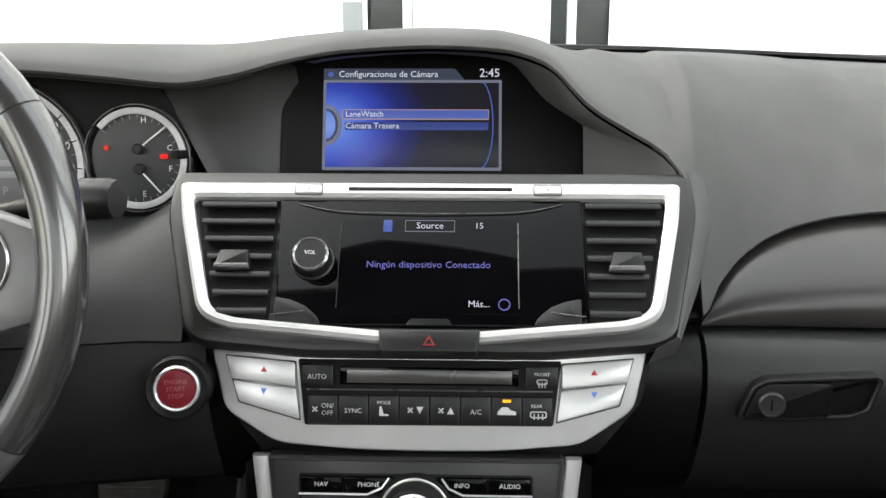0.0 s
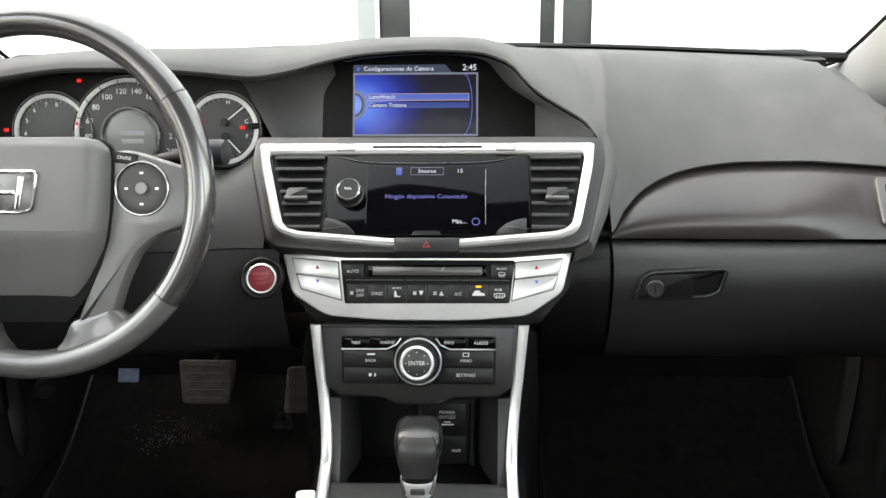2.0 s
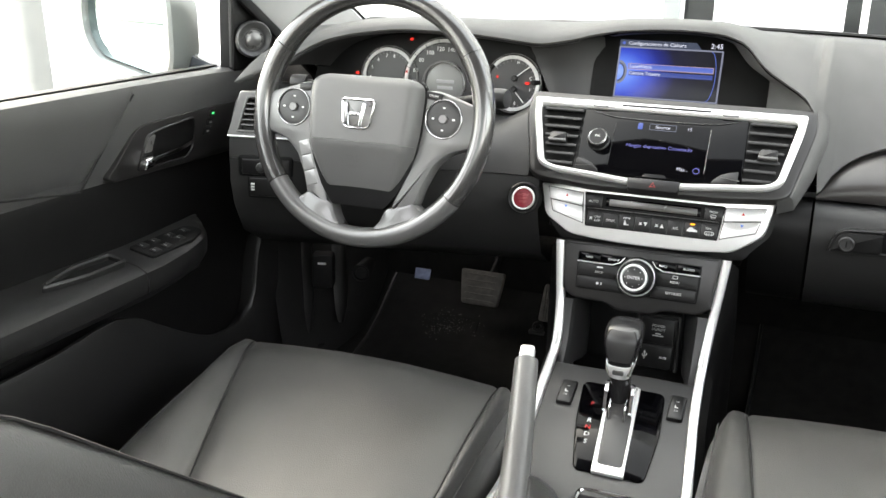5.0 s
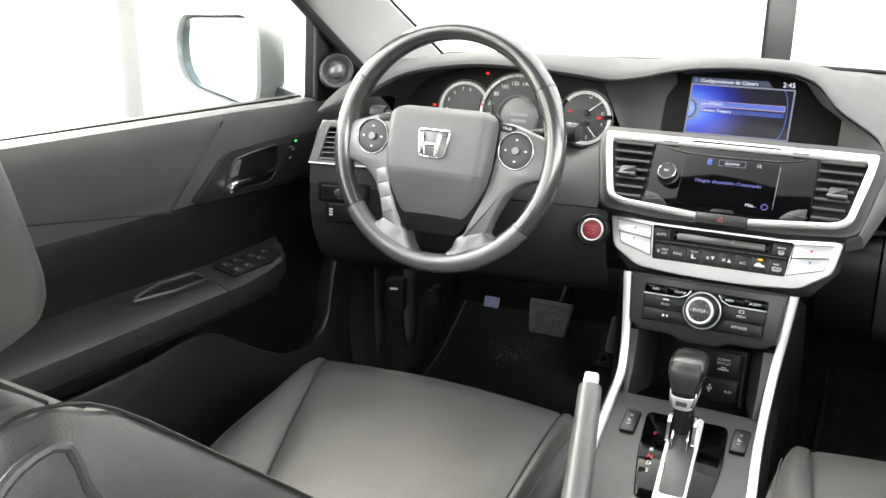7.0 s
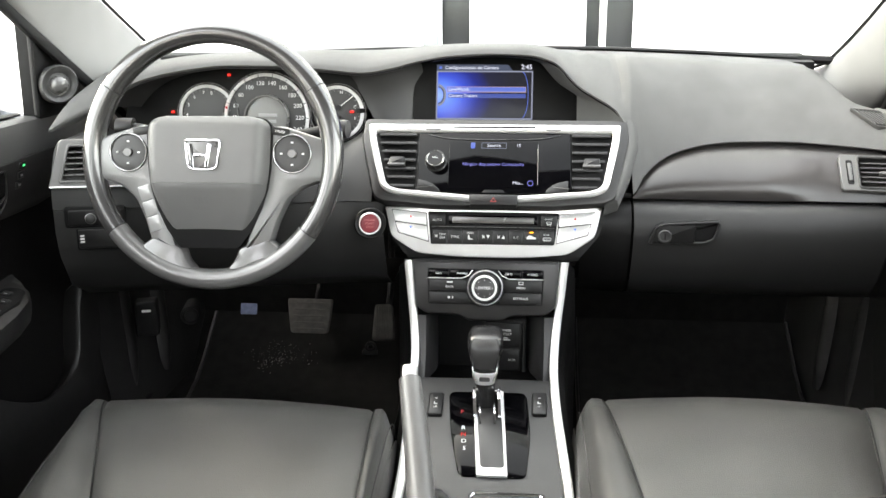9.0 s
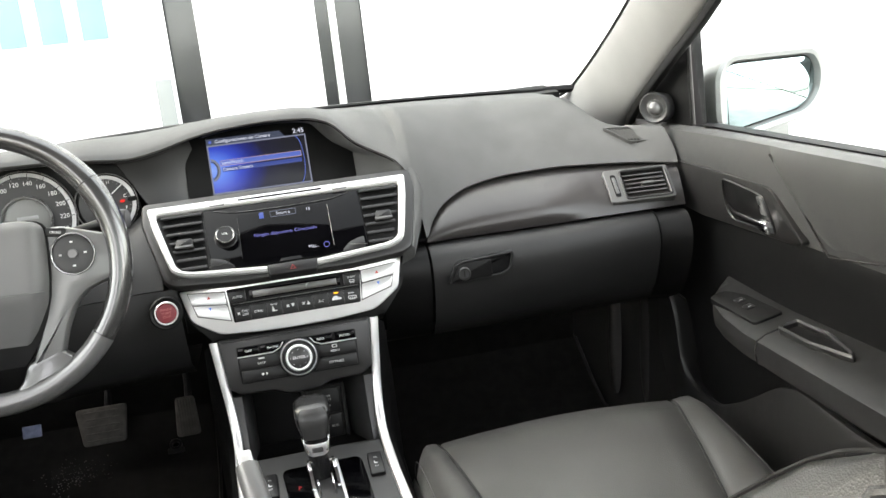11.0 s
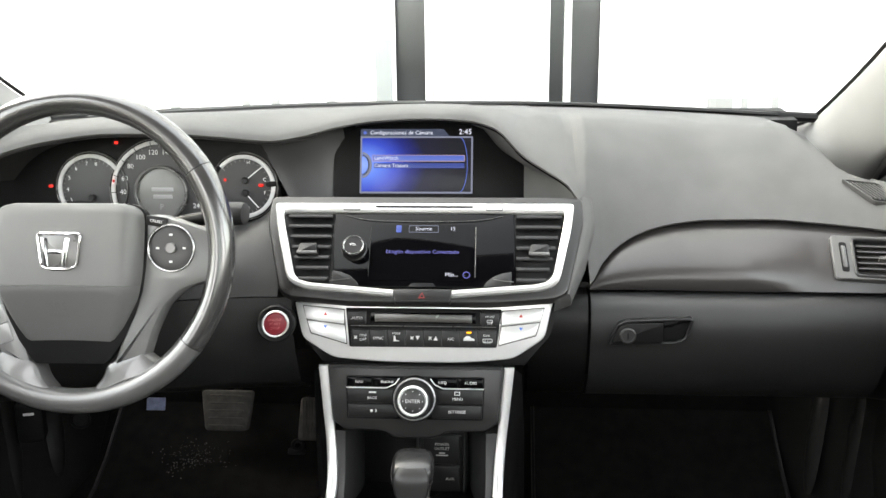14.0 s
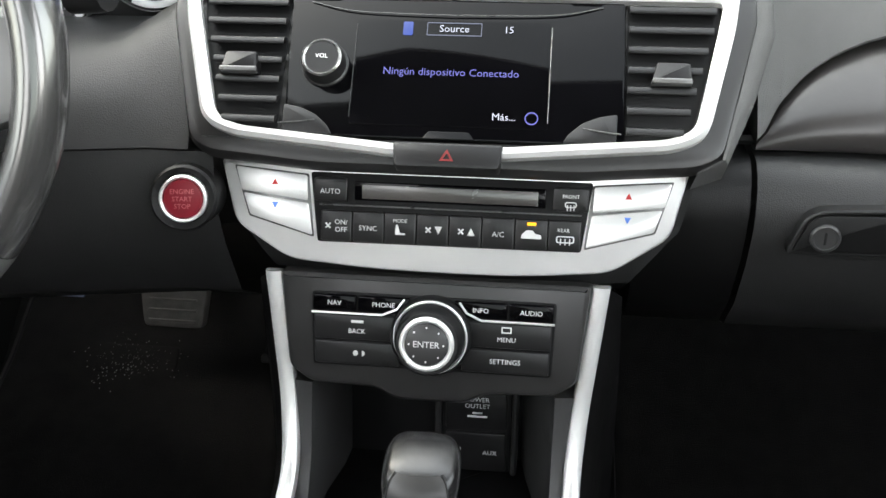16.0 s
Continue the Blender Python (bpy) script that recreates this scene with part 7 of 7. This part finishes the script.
    part("sail_edge", line([(X(sx), 0.626 + sy, 0.93), (X(sx), 0.632 + sy, 1.09)], 0.0026, 8, up=(0, 1, 0)), PANEL, sail, "grey rubber channel")
    return d


door_shape(-1, -0.830, 0.0, 0.0, 0.035, 0.0)
door_shape(1, 0.755, 0.0, 0.0, 0.060, 0.025)


def side_mirror(s, c, w, h):
    """Outside mirror on the door: painted shell, dark inner rim, mirror glass."""
    nm = thing("side_mirror", c, "outside door mirror in a painted housing", "side mirror", "side mirrors")
    m = face_frame(c, (0, 0, 1), (1, s * 0.25, 0))
    sh = lambda k: [(s * u * k, v * k) for u, v in ((-0.50 * w, -0.30 * h), (-0.36 * w, -0.50 * h), (0.32 * w, -0.36 * h), (0.47 * w, -0.14 * h), (0.50 * w, 0.20 * h), (0.40 * w, 0.46 * h), (-0.38 * w, 0.50 * h), (-0.50 * w, 0.30 * h))][::s]
    o_ = round_poly(sh(1.0), 0.03, 4)
    loops = [at(m, round_poly(sh(0.35), 0.02, 4), -0.11), at(m, round_poly(sh(0.8), 0.025, 4), -0.085), at(m, round_poly(sh(0.98), 0.03, 4), -0.03), at(m, o_, 0.0), at(m, inset(o_, 0.006), 0.006), at(m, inset(o_, 0.014), 0.004), at(m, inset(o_, 0.018), -0.012)]
    part("housing", rings(loops, cap=(True, False)), MIRRORPAINT, nm, "pale painted housing")
    part("dark_rim", plate(m, inset(o_, 0.016), -0.010, 0.006, 0.001), BLACK, nm)
    part("mirror_glass", plate(m, inset(o_, 0.021), -0.006, 0.004, 0.0008), MIRROR, nm, "mirror glass")
    a = Vector(c) + Vector((-s * 0.09, 0.05, -0.05))
    part("arm", sweep(smooth_path([a, a + Vector((-s * 0.06, 0.0, -0.02)), a + Vector((-s * 0.13, 0.0, -0.035))], 4), round_poly([(-0.03, -0.02), (0.03, -0.02), (0.03, 0.02), (-0.03, 0.02)], 0.01, 3)), CARPAINT, nm, "dark mirror arm")
    return nm


side_mirror(-1, (-1.042, 0.62, 0.990), 0.290, 0.215)
side_mirror(1, (0.940, 0.70, 0.966), 0.275, 0.165)

# ---- footwells ----
def kick(s, xd):
    k = thing("kick_panel", (xd, 0.95, 0.3), "black moulded kick panel in the footwell", "trim panel", "kick panels")
    loops = []
    for y, o_ in ((0.72, 0.0), (0.78, 0.02), (0.84, 0.012), (0.90, 0.035), (1.0, 0.07), (1.12, 0.08)):
        loops.append([(xd - s * o_, y, 0.60), (xd - s * (o_ + 0.01), y, 0.50), (xd - s * (o_ + 0.02), y, 0.40), (xd - s * (o_ + 0.035), y, 0.30), (xd - s * (o_ + 0.05), y, 0.272)])
    part("panel", rings(loops, closed=False), POCKET, k)
    p = smooth_path([(xd - s * 0.01, 0.74, 0.30), (xd - s * 0.03, 0.80, 0.285), (xd - s * 0.06, 0.95, 0.285), (xd - s * 0.09, 1.08, 0.30)], 5)
    part("sill_edge", sweep(p, rrect(0.03, 0.03, 0.008, 3)), HARD, k, "black sill edge")
    for y, o_ in ((0.93, 0.047), (0.835, 0.013)):
        q = smooth_path([(xd - s * (o_ + 0.002), y + 0.015, 0.575), (xd - s * (o_ + 0.010), y, 0.50), (xd - s * (o_ + 0.020), y - 0.012, 0.41), (xd - s * (o_ + 0.030), y - 0.035, 0.335)], 5)
        part("moulded_rib", sweep(q, [(-0.030, -0.006), (0.030, -0.006), (0.024, 0.002), (0.015, 0.008), (0.005, 0.0112), (-0.005, 0.0112), (-0.015, 0.008), (-0.024, 0.002)], up=(-s, 0, 0), scale=lambda f: 1.0 - 0.7 * abs(2 * f - 1) ** 3), POCKET, k)
    return k


kick(-1, -0.80)
kick(1, 0.735)
lm = face_frame((-0.715, 0.80, 0.490), (0, 0, 1), (1, 0.3, 0))
lt = thing("bonnet_release", lm.translation, "small black bonnet release lever", "lever")
part("lever", plate(lm, rrect(0.045, 0.075, 0.008, 3), 0.01, 0.03, 0.004), BLACK, lt)
part("mark", plate(lm, rrect(0.018, 0.005, 0.001, 2, 0, 0.018), 0.0106, 0.001, 0.0002), WHITEPRINT, lt)
mats = [("driver_floor_mat", -0.66, -0.20, 0.30, 1.0), ("passenger_floor_mat", 0.17, 0.635, 0.32, 1.02)]
for n_, x0, x1, y0, y1 in mats:
    mt = thing(n_, ((x0 + x1) / 2, 0.6, 0.272), "black carpet floor mat with a bound edge", "floor mat", "floor mats")
    loops = []
    for y, z in ((y0, 0.273), (0.80, 0.274), (y1 - 0.10, 0.300), (y1 - 0.04, 0.33), (y1 + 0.06, 0.40)):
        loops.append([(x0, y, z), (x0, y, z + 0.012), (x1, y, z + 0.012), (x1, y, z)])
    part("carpet", rings(loops), CARPET, mt)
    for x in (x0, x1):
        part("binding", line([(x, y, z + 0.012) for y, z in ((y0, 0.273), (0.80, 0.274), (y1 - 0.10, 0.300), (y1 - 0.04, 0.33), (y1 + 0.06, 0.40))], 0.004, 6), BUTTON, mt)
part("heel_pad", plate(face_frame((-0.478, 0.958, 0.3415), (0, 0.82, 0.575)), rrect(0.115, 0.062, 0.006, 3), 0.0015, 0.004, 0.001), CARPET, None, "worn rubber heel pad on the floor mat", "heel pad")


def pedal(name, cx, y, z0, z1, wt, wb, label, ribs, upright=False):
    pd = thing(name, (cx, y, z0), label, "pedal")
    m = face_frame((cx, y, (z0 + z1) / 2), (0, 0.35, 1.0))
    h = (z1 - z0) / 2
    o_ = round_poly([(-wb / 2, -h), (wb / 2, -h), (wt / 2, h), (-wt / 2, h)], 0.008, 3)
    part("rubber_pad", plate(m, o_, 0.0, 0.016, 0.004), DUSTYRUBBER, pd, "worn rubber pad")
    for k in range(ribs):
        if upright:
            u = lerp(-0.36, 0.36, k / (ribs - 1)) * min(wt, wb)
            part("rib", plate(m, rrect(0.0028, h * 1.75, 0.0010, 2, u, 0), 0.002, 0.003, 0.001), DUSTYRUBBER, pd)
            continue
        v = lerp(-h * 0.75, h * 0.75, k / (ribs - 1))
        part("rib", plate(m, rrect(min(wt, wb) * 0.82, 0.0035, 0.0012, 2, 0, v), 0.002, 0.003, 0.001), DUSTYRUBBER, pd)
    part("arm", line(smooth_path([m @ Vector((0.0, h * 0.2, -0.014)), Vector((cx, y + 0.12, z1 - 0.01)), Vector((cx, y + 0.16, z1 + 0.16))], 4), 0.008, 8), BLACK, pd)
    return pd


pedal("brake_pedal", -0.421, 0.980, 0.398, 0.475, 0.102, 0.083, "worn rubber-faced brake pedal under the dashboard", 5)
pedal("accelerator_pedal", -0.250, 0.945, 0.398, 0.478, 0.038, 0.048, "tall ribbed accelerator pedal", 6, True)
tgm = face_frame((-0.5505, 0.957, 0.458), (0, 0.4, 1))
part("warning_tag", plate(tgm, rrect(0.036, 0.024, 0.002, 2), 0, 0.003, 0.0005), PALETAG, None, "small blue paper tag hanging under the dashboard", "tag")


# trodden dust on the driver's mat, the mat's hook and the plug of the foot rest
def mat_top(y):
    return table([(0.30, 0.2852), (0.80, 0.2862), (0.90, 0.3122), (0.96, 0.3422), (1.06, 0.4122)], y)[0]


rnd = random.Random(5)
bm = bmesh.new()
for k in range(170):
    x, y, r = -0.485 + rnd.gauss(0, 0.030), 0.962 + rnd.gauss(0, 0.016), rnd.uniform(0.0005, 0.0011)
    z = mat_top(y) + 0.0022
    t = [bm.verts.new((x + r * rnd.uniform(0.6, 1.3) * math.cos(a), y + r * math.sin(a), z + 0.6 * r * math.sin(a))) for a in (0.2, 1.8, 3.3, 4.9)]
    top = bm.verts.new((x, y, z + r * 0.9))
    for i in range(4):
        bm.faces.new((t[i], t[(i + 1) % 4], top))
part("dust_specks", bm, GREYPRINT, None, "pale trodden dust specks on the floor mat", "dust", "stuff")
hk = thing("mat_hook", (-0.286, 0.985, mat_top(0.985) + 0.001), "small black hook that holds the floor mat", "hook")
hkm = face_frame((-0.286, 0.985, mat_top(0.985) + 0.003), (0, 0.82, 0.57))
part("hook_base", plate(hkm, rrect(0.034, 0.012, 0.003, 3, 0, -0.012), 0.004, 0.006, 0.001), PANEL, hk, "grey hook base")
part("hook_ring", hoop(hkm, circle(0.013, 20), circle(0.007, 20), 0.008, 0.01, 0.002), BUTTON, hk)
pgm = face_frame((-0.624, 0.800, 0.497), (0, 0.1, 1), (1, 0.3, 0))
pg = thing("trim_plug", pgm.translation, "round black plug in a square socket under the dashboard", "plug")
part("socket", lathe(pgm, [(0.016, -0.09), (0.020, -0.004), (0.018, 0.0), (0.0, 0.0)], 24), BLACK, pg)
part("plug_rim", hoop(pgm, circle(0.0165, 24), circle(0.0125, 24), 0.006, 0.008, 0.0015), HARD, pg)
part("plug_cap", lathe(pgm, [(0.0122, 0.0), (0.0115, 0.004), (0.0, 0.005)], 24), BLACK, pg)
